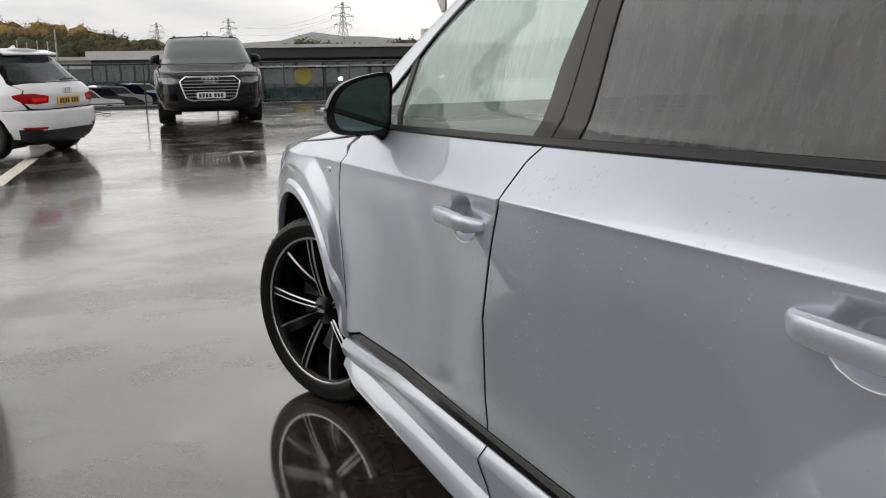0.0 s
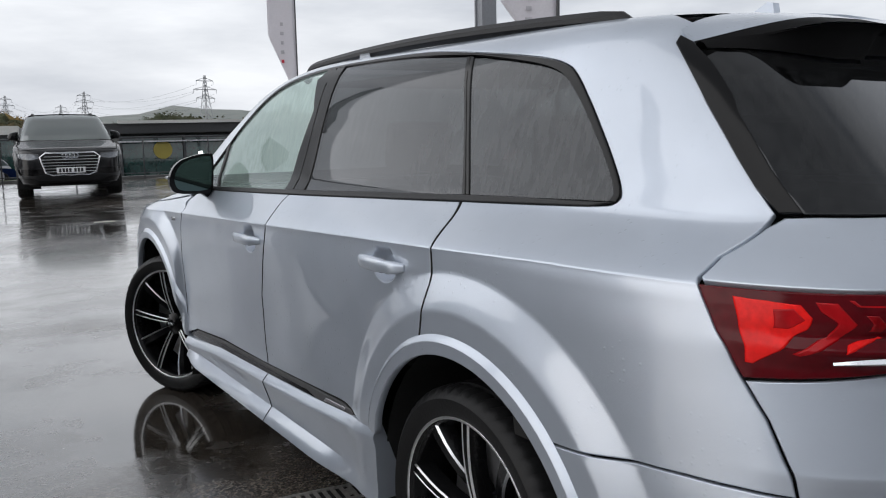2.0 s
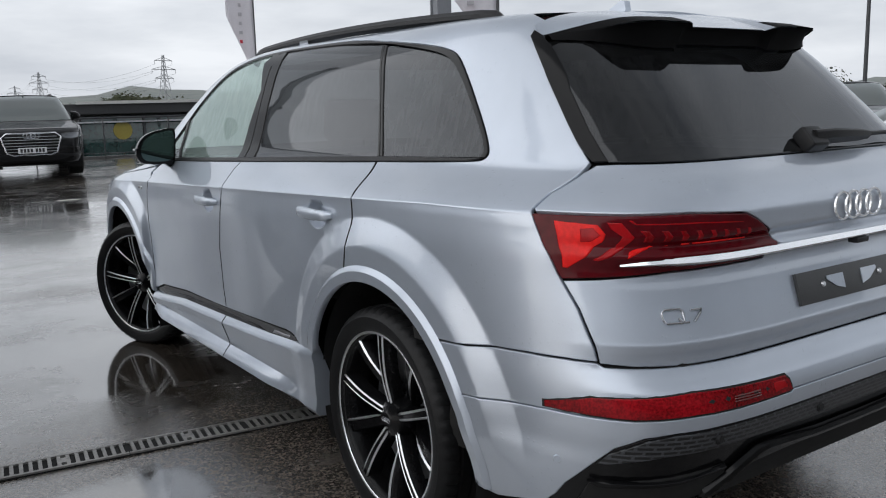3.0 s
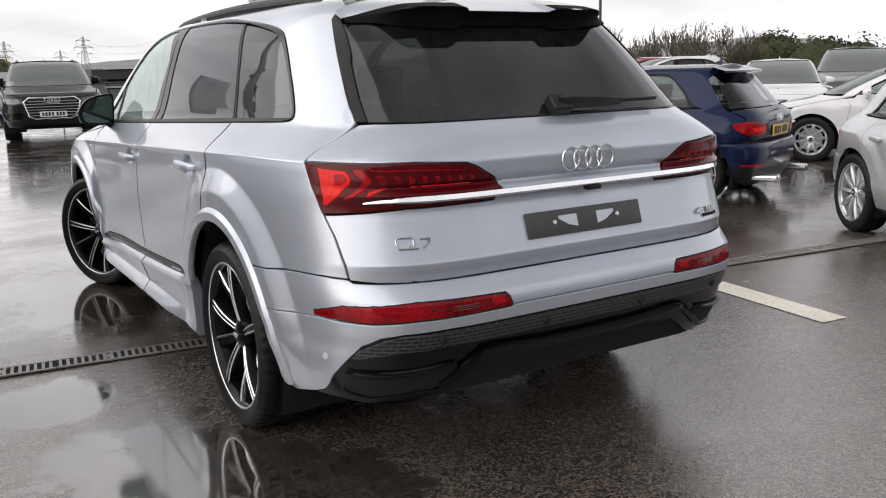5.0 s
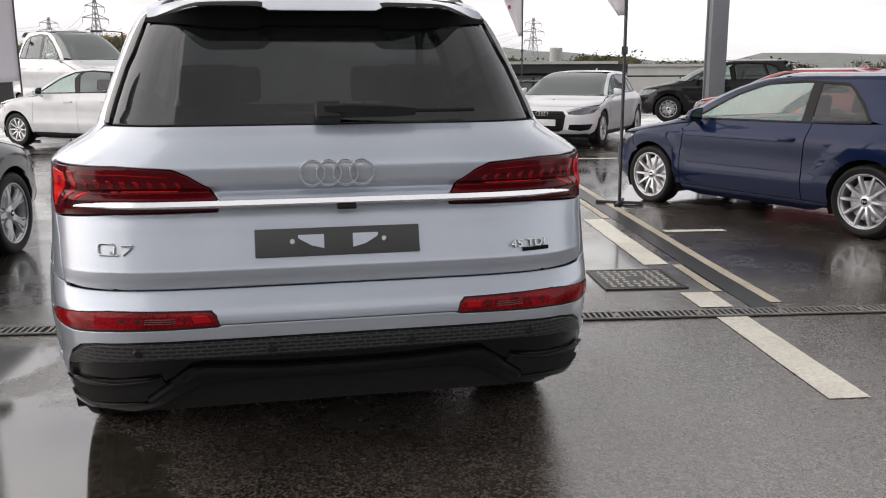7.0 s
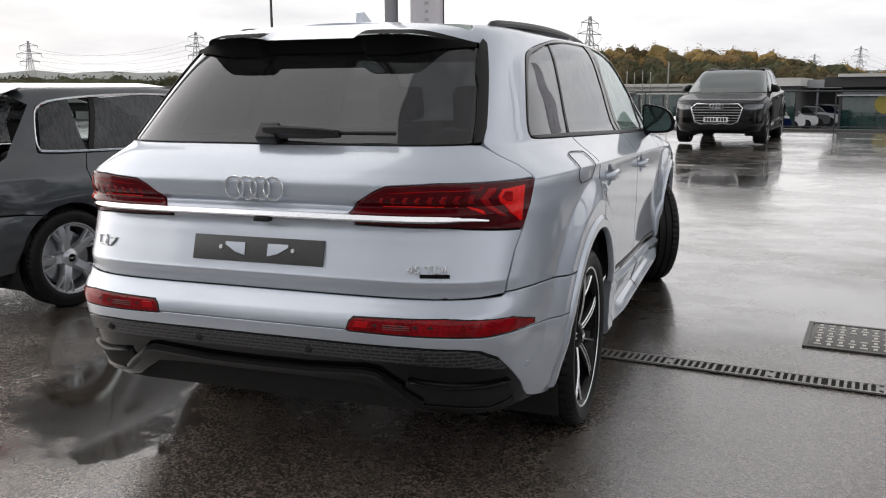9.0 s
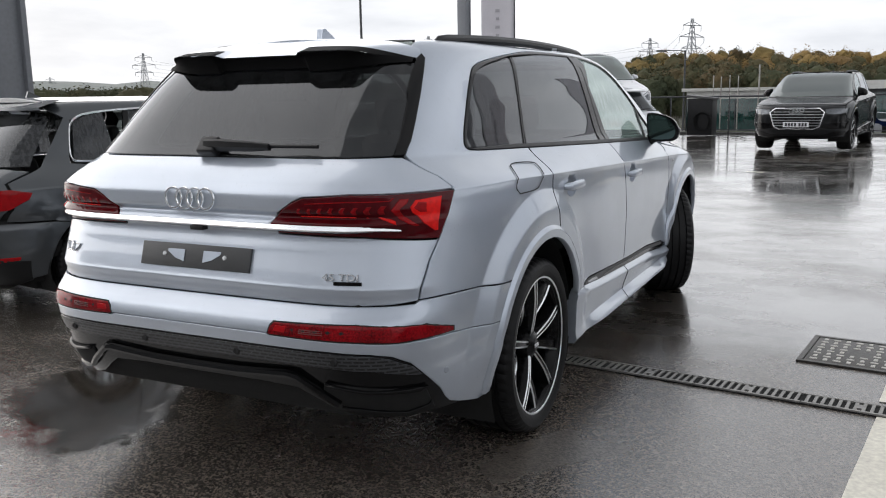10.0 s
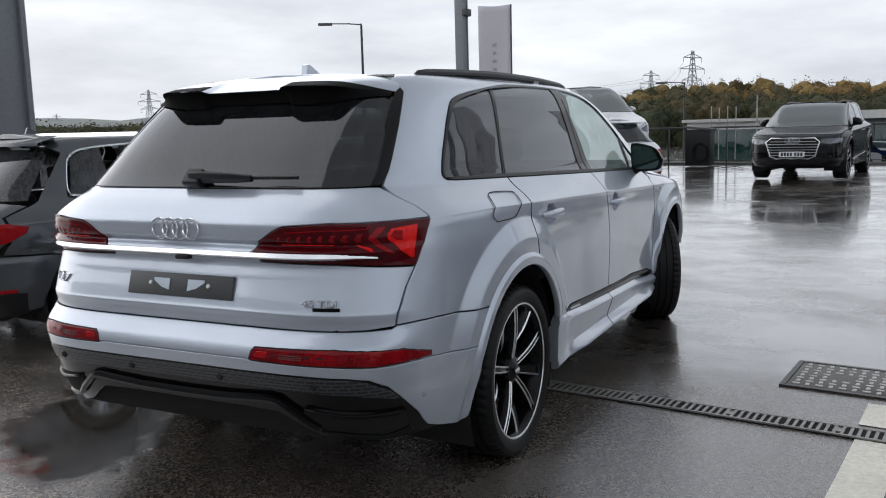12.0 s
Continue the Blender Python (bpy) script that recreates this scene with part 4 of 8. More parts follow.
def door_mirror(parent, side, at, size, shell_mat, name="door_mirror"):
    """A housing on a foot; the glass faces the rear."""
    x, y, z = at
    w, d, h = size
    bm = bmesh.new()
    rings = []
    for k in range(7):
        t = k / 6
        yy = d * t
        sc = (1.0, 1.0, 0.98, 0.93, 0.84, 0.68, 0.40)[k]
        rings.append([bm.verts.new((side * px * w * sc, yy, pz * h * sc - 0.02 * (1 - sc))) for px, pz in MIRROR_OUTLINE])
    for a, b in zip(rings, rings[1:]):
        for j in range(len(a)):
            bm.faces.new((a[j], a[(j + 1) % len(a)], b[(j + 1) % len(a)], b[j]))
    bm.faces.new(rings[-1])
    bm.faces.new(rings[0])
    bmesh.ops.recalc_face_normals(bm, faces=bm.faces)
    join_into(bm, sweep([(-side * w * 0.25, d * 0.35, -h * 0.40), (-side * w * 0.52, d * 0.45, -h * 0.62), (-side * w * 0.80, d * 0.55, -h * 0.66)], 0.05, 0.045), Matrix())
    house = part(name, bm, shell_mat, parent, "door mirror housing")
    house.matrix_local = Matrix.Translation((side * x, y, z))
    bm = bmesh.new()
    bm.faces.new([bm.verts.new((side * (px * 0.84 - 0.025) * w, -0.003, (pz * 0.86 + 0.005) * h)) for px, pz in MIRROR_OUTLINE])
    out = bmesh.ops.extrude_face_region(bm, geom=list(bm.faces))["geom"]
    bmesh.ops.translate(bm, vec=(0, 0.006, 0), verts=[v for v in out if isinstance(v, bmesh.types.BMVert)])
    bmesh.ops.recalc_face_normals(bm, faces=bm.faces)
    part("mirror_glass", bm, MIRROR, house, "mirror glass")
    part("indicator", sweep([(side * w * 0.490, d * 0.06, -h * 0.08), (side * w * 0.492, d * 0.25, -h * 0.08), (side * w * 0.482, d * 0.45, -h * 0.08)], 0.012, 0.012), HEADLAMP, house, "clear side repeater")
    return house


def grab_handle(parent, shell, side, y, z, length, mat, proud=0.028):
    """A pull handle that stands off the door, rounded at its ends."""
    bm = bmesh.new()
    rings = []
    for k in range(17):
        e = 2 * k / 16 - 1
        yy = y + length / 2 * e
        x = float(shell.half(np.array(yy), np.array(z))) + proud - 0.034 * abs(e) ** 6
        high, deep = 0.0205 * (1 - 0.5 * abs(e) ** 5 - (0.12 if k == 4 else 0)), 0.0135 * (1 - 0.2 * abs(e) ** 4 - (0.2 if k == 4 else 0))
        ring = []
        for j in range(14):
            a = 2 * math.pi * j / 14
            c, s = math.cos(a), math.sin(a)
            ring.append(bm.verts.new((side * (x + deep * math.copysign(abs(c) ** 0.7, c)), yy, z + high * math.copysign(abs(s) ** 0.7, s))))
        rings.append(ring)
    for a, b in zip(rings, rings[1:]):
        for j in range(14):
            bm.faces.new((a[j], a[(j + 1) % 14], b[(j + 1) % 14], b[j]))
    bm.faces.new(rings[0])
    bm.faces.new(rings[-1])
    bmesh.ops.recalc_face_normals(bm, faces=bm.faces)
    return part("door_handle", bm, mat, parent, "body-coloured pull handle")
# ---- the large sport-utility car ----
def belt_line(y):
    return 1.231 - 0.0355 * y


def large_suv(root, body, dark_glass=True, steer=0.0, front=False):
    S = Shell(**SUV)
    HZ, OP = 0.39, 0.47
    A0, A1 = -0.02, 2.995
    grp = dict(dq=0.016, dz=0.013)
    shut1 = [(2.50, .43), (2.49, .62), (2.50, .80), (2.46, .99), (2.42, 1.06)]
    shut2 = [(1.388, .514), (1.398, .60), (1.396, .79), (1.345, .95), (1.298, 1.084), (1.288, 1.154), (1.262, belt_line(1.262))]
    shut3 = [(.147, .862), (.130, .927), (.112, 1.03), (.118, 1.125), (.150, 1.192), (.178, belt_line(.178))]
    trim_top = [(2.48, .425), (2.34, .468), (1.94, .498), (1.39, .513), (.727, .539), (.671, .535), (.613, .518)]
    g = 0.0034
    off = lambda pts, d: [(y + d, z) for y, z in pts]
    for s in (1, -1):
        # front wing
        a_lo = math.degrees(math.asin((0.40 - HZ) / OP))
        wing = off(shut1, g) + [(2.45, 1.115), (2.70, 1.085), (3.0, 1.055), (3.35, 1.015), (3.60, .95), (3.68, .80), (3.60, .70), (3.42, .62)]
        wing += arc_pts(A1, HZ, OP, 30, 180 - a_lo, 22) + [(2.505, .40)]
        panel("front_wing", S, side_pts(S, wing), body, root, s, **grp)
        # doors
        door1 = off(shut2, g) + [(y, belt_line(y)) for y in (1.6, 2.0, 2.35)] + [(2.40, 1.12)] + off(shut1, -g)[::-1] + [(2.48, .432), (2.34, .475), (1.94, .505)]
        d1 = panel("front_door", S, side_pts(S, door1), body, root, s, dq=0.02, dz=0.014)
        arc_a = math.degrees(math.atan2(.862 - HZ, .147 - A0))
        arc_b = math.degrees(math.asin((.525 - HZ) / OP))
        door2 = off(shut3, g) + [(y, belt_line(y)) for y in (.5, .9)] + off(shut2, -g)[::-1] + [(.727, .546), (.68, .543), (.62, .525), (.53, .522)] + arc_pts(A0, HZ, OP, arc_b, arc_a, 14)
        d2 = panel("rear_door", S, side_pts(S, door2), body, root, s, dq=0.02, dz=0.014)
        grab_handle(d1, S, s, 1.492, 1.005, 0.245, body)
        grab_handle(d2, S, s, 0.375, 1.045, 0.245, body)
        # rear quarter with the frame round the side windows
        low = arc_pts(A0, HZ, OP, arc_a, 180 - math.degrees(math.asin((.748 - HZ) / OP)), 16)
        quarter = np.concatenate([
            side_pts(S, low + [(-.50, .757), (-.59, .766), (-.70, .772), (-.80, .774), (-.882, .772)]),
            side_pts(S, [(-.8605, .834), (-.828, .90), (-.783, .968), (-.735, 1.05), (-.690, 1.134), (-.684, 1.142), (-.688, 1.176), (-.715, 1.225), (-.722, 1.25), (-.675, 1.295), (-.62, 1.350), (-.508, 1.468), (-.392, 1.598), (-.372, 1.65)]),
            side_pts(S, [(-.28, 1.682), (.2, 1.684), (1.2, 1.684), (1.45, 1.676), (1.70, 1.635), (1.95, 1.545), (2.2, 1.42), (2.42, 1.29), (2.60, 1.15), (2.52, 1.12), (2.43, 1.13)]),
            side_pts(S, smooth([(2.42, 1.165), (2.30, 1.262), (2.15, 1.367), (2.0, 1.475), (1.75, 1.60), (1.5, 1.648), (1.15, 1.667), (.70, 1.667), (.518, 1.658), (.169, 1.622), (-.008, 1.598), (-.09, 1.580), (-.142, 1.556), (-.229, 1.468), (-.322, 1.361),
                         (-.386, 1.275), (-.374, 1.252), (-.335, 1.243), (0, 1.231), (.172, 1.226)])),
            side_pts(S, off(shut3[:-1], -g)[::-1])])
        q_ob = panel("rear_quarter", S, quarter, body, root, s, **grp)
        if s == 1:
            flap = [(-.253, 1.07), (-.30, 1.10), (-.22, 1.165), (-.17, 1.182), (.03, 1.172), (.045, 1.16), (-.05, 1.085), (-.085, 1.07)]
            line = [S.point(a, b) + normals(S, a, b) * 0.0036 for a, b in side_pts(S, np.concatenate([np.linspace(p, q, 6, endpoint=False) for p, q in zip(smooth(flap + flap[:1], 3), smooth(flap + flap[:1], 3)[1:])]))]
            line.append(line[0])
            part("fuel_flap_seam", sweep([tuple(p) for p in line], 0.0045, 0.003, (1, 0, 0)), SATIN_BLACK, q_ob)
        # dark joints behind the gaps
        def joint(pts):
            qz = side_pts(S, pts)
            n = max(8, len(pts) * 4)
            u = np.linspace(0, len(qz) - 1, n)
            q, z = np.interp(u, range(len(qz)), qz[:, 0]), np.interp(u, range(len(qz)), qz[:, 1])
            p = S.point(q, z) - normals(S, q, z) * 0.0045
            part("door_joint", sweep((p * [s, 1, 1]).tolist(), 0.003, 0.010, (1, 0, 0.01), 0.1), DARK, root)
        joint(shut1)
        joint(shut2)
        joint(shut3)
        joint([(y, z + .004) for y, z in trim_top[1:6]])
        # black window surround
        b = belt_line
        strip = [(y, b(y)) for y in (-.30, 0, .5, 1.0, 1.5, 2.0, 2.40)] + [(y, b(y) + .017) for y in (2.38, 2.0, 1.5, 1.0, .5, 0)] + [(-.33, 1.2525), (-.372, 1.254)]
        panel("belt_trim", S, side_pts(S, strip), SATIN_BLACK, root, s, offset=0.004, dz=0.01)
        upper = smooth([(2.39, 1.17), (2.30, 1.25), (2.15, 1.352), (2.0, 1.458), (1.75, 1.583), (1.5, 1.633), (1.25, 1.650), (1.15, 1.652), (.70, 1.652), (.33, 1.630), (.159, 1.606), (.008, 1.582), (-.072, 1.562), (-.128, 1.534), (-.218, 1.45), (-.31, 1.348), (-.364, 1.276), (-.352, 1.256)])
        outer = smooth([(-.374, 1.254), (-.384, 1.275), (-.320, 1.361), (-.227, 1.468), (-.142, 1.554), (-.09, 1.578), (-.008, 1.596), (.169, 1.620), (.518, 1.655), (.70, 1.664), (1.15, 1.664), (1.5, 1.646), (1.75, 1.597), (2.0, 1.471), (2.15, 1.364), (2.30, 1.260), (2.41, 1.172)])
        panel("window_trim", S, side_pts(S, upper + outer), GLOSS_BLACK, root, s, offset=0.003, dz=0.012)
        bp = [(1.325, 1.198), (1.155, 1.202), (1.163, 1.449), (1.158, 1.652), (1.285, 1.649), (1.278, 1.497), (1.318, 1.337)]
        panel("door_pillar", S, side_pts(S, bp), GLOSS_BLACK, root, s, offset=0.001)
        panel("pillar_seam", S, side_pts(S, [(1.252, 1.20), (1.243, 1.20), (1.236, 1.40), (1.212, 1.65), (1.220, 1.65), (1.245, 1.40)]), DARK, root, s, offset=0.0022, dz=0.05)
        cp = [(.192, 1.242), (.158, 1.243), (.236, 1.432), (.314, 1.624), (.352, 1.627), (.262, 1.432)]
        panel("rear_pillar", S, side_pts(S, cp), GLOSS_BLACK, root, s, offset=0.001)
        panel("pillar_seam", S, side_pts(S, [(.178, 1.24), (.170, 1.24), (.246, 1.432), (.330, 1.626), (.338, 1.626), (.254, 1.432)]), DARK, root, s, offset=0.0022, dz=0.05)
        rear_glass = GLASS_DARK if dark_glass else GLASS_FAR
        ft = [(2.09, 1.170), (2.135, 1.30), (2.13, 1.36), (2.0, 1.46), (1.75, 1.584), (1.5, 1.634), (1.27, 1.650), (1.275, 1.497), (1.316, 1.337), (1.320, 1.196)]
        panel("front_door_glass", S, side_pts(S, ft), GLASS_CLEAR, root, s, offset=-0.004, depth=0.005, label="greenish clear door glass").visible_shadow = False
        panel("quarter_light", S, side_pts(S, [(2.125, 1.168), (2.168, 1.30), (2.165, 1.338), (2.29, 1.25), (2.40, 1.165)]), GLASS_CLEAR, root, s, offset=-0.004, depth=0.005).visible_shadow = False
        panel("sail_bar", S, side_pts(S, [(2.088, 1.168), (2.126, 1.168), (2.169, 1.30), (2.166, 1.345), (2.128, 1.37), (2.134, 1.30)]), SATIN_BLACK, root, s, offset=0.001)
        panel("rear_door_glass", S, side_pts(S, [(1.158, 1.206), (1.166, 1.449), (1.152, 1.652), (.925, 1.655), (.709, 1.651), (.350, 1.628), (.262, 1.432), (.19, 1.240)]), rear_glass, root, s, offset=-0.003, depth=0.005, label="dark privacy glass with rain streaks")
        panel("cargo_glass", S, side_pts(S, [(.160, 1.241), (.238, 1.432)] + smooth([(.318, 1.622), (.159, 1.605), (.008, 1.581), (-.075, 1.562), (-.131, 1.534), (-.222, 1.45), (-.313, 1.346), (-.367, 1.274), (-.352, 1.255)])), rear_glass, root, s, offset=-0.003, depth=0.005, label="dark privacy glass with rain streaks")
        # sill and black side trim
        trim = trim_top + [(.595, .507), (.95, .483), (1.37, .465), (1.98, .445), (2.28, .404), (2.46, .404)]
        panel("side_trim", S, side_pts(S, trim), GLOSS_BLACK, root, s, offset=-0.004, label="black lower door trim")
        run = np.array([(2.52, .392), (2.36, .400), (2.24, .412), (1.98, .438), (1.37, .459), (.95, .477), (.62, .500), (.45, .514)])
        ys = np.linspace(2.50, .452, 60)
        zs = np.interp(-ys, -run[:, 0], run[:, 1])
        xs = S.half(ys, 0 * ys + .53) + S.bump(ys, 0 * ys + .50) - .004
        low = .268 + .022 * ramp(ys, 2.30, 2.50)
        flare = ramp(ys, .50, .95) * (1 - .5 * ramp(ys, 2.35, 2.50))
        bm = bmesh.new()
        rows = []
        for x, y, z, zb, k in zip(xs.tolist(), ys.tolist(), zs.tolist(), low.tolist(), flare.tolist()):
            up = min(1.0, (y - .44) * 5)
            sec = [(-.020, z + .024), (-.006, z + .020), (.006, z + .017), (.012 + .014 * up, z - .006), (.013 + .015 * up, z - .013), (.012 * up + .006, z - .045), (.004, zb + .105), (-.004 + .006 * (1 - k), zb + .072),
                   (.002 + .008 * k, zb + .055), (.006 + .026 * k, zb + .026), (.006 + .028 * k, zb + .018), (-.006 + .016 * k, zb), (-.12, zb - .012)]
            rows.append([bm.verts.new((s * (x + dx), y, h)) for dx, h in sec])
        for a, b in zip(rows, rows[1:]):
            for k in range(len(a) - 1):
                bm.faces.new((a[k], a[k + 1], b[k + 1], b[k]))
        bm.faces.new(rows[0])
        bm.faces.new(rows[-1])
        bmesh.ops.recalc_face_normals(bm, faces=bm.faces)
        seam_at = rows[32]
        line = [v.co + Vector((s * .0012, 0, 0)) for v in seam_at[1:-1]]
        sill_ob = part("sill", bm, body, root, "flared body-coloured sill")
        part("sill_joint", sweep([tuple(p) for p in line], 0.003, 0.003, (0, 1, 0)), DARK, sill_ob)
        panel("trim_top", S, side_pts(S, [(2.36, .452), (2.30, .474), (1.94, .499), (1.39, .513), (.727, .538), (.66, .530), (.63, .512), (.92, .497), (1.0, .508), (1.39, .497), (1.94, .482), (2.26, .455)]), GREY_PLASTIC, root, s, offset=0.001, label="grey textured trim top")
        panel("trim_lettering", S, side_pts(S, [(.86, .506), (.70, .516), (.69, .528), (.84, .522)]), SATIN_METAL, root, s, offset=0.003)
        panel("wing_badge", S, side_pts(S, [(2.62, .985), (2.56, .987), (2.56, 1.004), (2.62, 1.002)]), CHROME, root, s, offset=0.003)
        # wheel arch lips
        for hub, lo_a, hi_a in ((A0, arc_b, 187.0), (A1, 14.0, 177.0)):
            lip = arc_pts(hub, HZ, OP - .002, lo_a, hi_a, 34) + arc_pts(hub, HZ, OP + .034, hi_a, lo_a, 34)
            lip_ob = panel("arch_lip", S, side_pts(S, lip), body, root, s, offset=0.013, depth=0.022, dq=0.03, dz=0.02, roll=0.003)
            top_l, low_l = (side_pts(S, arc_pts(hub, HZ, OP + r, lo_a, hi_a, 60)) for r in (.0335, .050))
            pa = S.point(top_l[:, 0], top_l[:, 1]) + normals(S, top_l[:, 0], top_l[:, 1]) * .0125
            pb = S.point(low_l[:, 0], low_l[:, 1]) + normals(S, low_l[:, 0], low_l[:, 1]) * .0005
            bm = bmesh.new()
            rows = [[bm.verts.new((s * p[0], p[1], p[2])) for p in pair] for pair in zip(pa.tolist(), ((pa * .3 + pb * .7) + [.0012, 0, 0]).tolist(), pb.tolist())]
            for a, b in zip(rows, rows[1:]):
                for k in range(2):
                    f = bm.faces.new((a[k], a[k + 1], b[k + 1], b[k]))
                    f.normal_update()
                    if f.normal.x * s < 0:
                        f.normal_flip()
            part("lip_chamfer", bm, body, lip_ob)
        # door mirror, roof rail
        door_mirror(root, s, (1.0, 2.16, 1.235), (0.215, 0.115, 0.185), GLOSS_BLACK)
        rail = []
        for y in np.linspace(-.22, 1.80, 30).tolist():
            e = abs((y - .79) / 1.01)
            rail.append((s * (.605 - .03 * e ** 2), y, 1.708 - .026 * e ** 2 - .045 * max(0.0, (e - .9) / .1) ** 2))
        part("roof_rail", sweep(rail, 0.034, 0.040, (0, 0, 1), 0.4), SATIN_BLACK, root, "black roof rail")
        # rear lamps
        lamp = np.concatenate([rear_pts(S, [(.66, 1.134), (.49, 1.122), (.447, 1.104), (.388, 1.066), (.352, 1.022), (.366, .993), (.68, .989)]), side_pts(S, [(-.785, .972), (-.735, 1.05), (-.694, 1.130)])])
        lob = panel("tail_lamp", S, lamp, LAMP_DEEP, root, s, "dark red wrap-around tail lamp", offset=0.002, dq=0.03, dz=0.012)
        panel("light_bar", S, rear_pts(S, [(.796, 1.030), (.745, 1.052), (.63, 1.0555), (.52, 1.0555), (.40, 1.053), (.385, 1.056), (.40, 1.0605), (.52, 1.063), (.63, 1.063), (.745, 1.061), (.788, 1.044)]), LAMP_BRIGHT, lob, s, offset=0.004, dz=0.01)
        panel("corner_light", S, side_pts(S, [(-.756, 1.116), (-.860, 1.110), (-.878, 1.088), (-.871, 1.068), (-.798, .999), (-.786, 1.001)]), LAMP_BRIGHT, lob, s, offset=0.004, dz=0.012)
        panel("corner_reflector", S, side_pts(S, [(-.822, 1.099), (-.852, 1.103), (-.869, 1.084), (-.846, 1.068), (-.824, 1.067)]), LAMP_RED, lob, s, offset=0.0055, dz=0.012)
        panel("lamp_chevron", S, side_pts(S, [(-.879, 1.116), (-.907, 1.116), (-.932, 1.081), (-.909, 1.052), (-.865, 1.021), (-.856, 1.025), (-.893, 1.058), (-.910, 1.082), (-.888, 1.100)]), LAMP_RED, lob, s, offset=0.004, dz=0.012)
        for k in range(8):
            x, u, m = .766 - .0405 * k, 1 - .045 * k, 1.083 - .0008 * k
            panel("lamp_segment", S, rear_pts(S, [(x + .003, m + .014 * u), (x - .013 * u, m + .014 * u), (x - .024 * u, m - .002), (x - .021 * u, m - .015 * u), (x - .003 * u, m - .014 * u), (x - .006 * u, m - .001)]), LAMP_SEG, lob, s, offset=0.0035, dz=0.03)
        panel("lamp_top_line", S, rear_pts(S, [(.787, 1.122), (.778, 1.1105), (.64, 1.1095), (.50, 1.102), (.50, 1.1045), (.64, 1.1125), (.774, 1.1135), (.780, 1.122)]), LAMP_RED, lob, s, offset=0.0035, dz=0.03)
        # rear fog lamp and reflector in the bumper
        refl = np.concatenate([rear_pts(S, [(.398, .698), (.383, .686), (.374, .659), (.385, .655), (.70, .649), (.82, .639)]), side_pts(S, [(-.76, .639), (-.76, .655), (-.885, .686)]), rear_pts(S, [(.70, .704)])])
        panel("reflector_gasket", S, np.concatenate([rear_pts(S, [(.392, .703), (.377, .688), (.368, .657), (.38, .651), (.70, .645), (.82, .636)]), side_pts(S, [(-.752, .636), (-.752, .657), (-.882, .690)]), rear_pts(S, [(.70, .708)])]), DARK, root, s, offset=0.0015, dz=0.012)
        rob = panel("bumper_reflector", S, refl, LAMP_MID, root, s, "red bumper reflector", offset=0.003, dz=0.012)
        panel("fog_lamp", S, rear_pts(S, [(.405, .688), (.395, .668), (.445, .665), (.45, .688)]), LAMP_RED, rob, s, offset=0.0045, dz=0.012)
        for k in range(3):
            panel("reflector_rib", S, rear_pts(S, [(.50, .682 - .006 * k), (.50, .679 - .006 * k), (.59, .679 - .006 * k), (.59, .682 - .006 * k)]), LAMP_CLEAR, rob, s, offset=0.0045, dz=0.012)
        # parking sensor
        part("parking_sensor", lathe([(0, .004), (.010, .004), (.012, 0)], 16, "Z"), body, root).matrix_local = Matrix.Translation(tuple(S.point(*side_pts(S, [(-.79, .50)])[0]) * [s, 1, 1])) @ Vector((s * .8, -.6, 0)).to_track_quat("Z", "Y").to_matrix().to_4x4()
        # lower corner wing in the rear apron
        wing_o = np.concatenate([side_pts(S, [(-.865, .455)]), rear_pts(S, [(.56, .482), (.55, .455), (.60, .395), (.66, .378), (.80, .355)]), side_pts(S, [(-.80, .365), (-.83, .40)])])
        panel("corner_vent", S, wing_o, DARK, root, s, offset=0.004, dz=0.015)
        edge1 = np.concatenate([side_pts(S, [(-.862, .462), (-.885, .448)]), rear_pts(S, [(.70, .455), (.565, .478), (.565, .484), (.70, .464)])])
        panel("vent_blade", S, edge1, GLOSS_BLACK, root, s, offset=0.014, dz=0.01)
        edge2 = np.concatenate([side_pts(S, [(-.83, .40), (-.80, .36)]), rear_pts(S, [(.80, .350), (.66, .374), (.60, .390), (.66, .390), (.80, .369)]), side_pts(S, [(-.835, .385)])])
        panel("vent_blade", S, edge2, GLOSS_BLACK, root, s, offset=0.014, dz=0.01)
    # rear middle pieces
    lamp_edge = rear_pts(S, [(.68, .985), (.364, .989), (.348, 1.022), (.385, 1.068), (.446, 1.107), (.49, 1.126), (.66, 1.138)])
    gate = np.concatenate([rear_pts(S, [(0, .7590), (.40, .7590), (.70, .7590), (.785, .7605)]), side_pts(S, [(-.888, .768), (-.8655, .836), (-.833, .90), (-.789, .966)]), lamp_edge,
                           side_pts(S, [(-.698, 1.137), (-.690, 1.143), (-.694, 1.178), (-.722, 1.226), (-.74, 1.244)]), rear_pts(S, [(.69, 1.2465), (.35, 1.2475), (0, 1.2475)])])
    gate_ob = panel("tailgate", S, gate, body, root, 0, dq=0.03, dz=0.009)
    seam = np.concatenate([rear_pts(S, [(0, .6575), (.365, .6575), (.372, .652), (.70, .645), (.82, .635)]), side_pts(S, [(-.775, .632), (-.60, .620), (-.44, .607)])])
    hi_seam, lo_seam = seam + [0, .0016], seam - [0, .0016]
    up_arc = side_pts(S, arc_pts(A0, HZ, OP, 180 - math.degrees(math.asin((.610 - HZ) / OP)), 180 - math.degrees(math.asin((.742 - HZ) / OP)), 8))
    bump_hi = np.concatenate([hi_seam, up_arc, side_pts(S, [(-.50, .752), (-.59, .761), (-.70, .767), (-.80, .769), (-.88, .767), (-.897, .7585)]), rear_pts(S, [(.78, .7572), (.40, .7572), (0, .7572)])])
    panel("rear_bumper", S, bump_hi, body, root, 0, dq=0.03, dz=0.012)
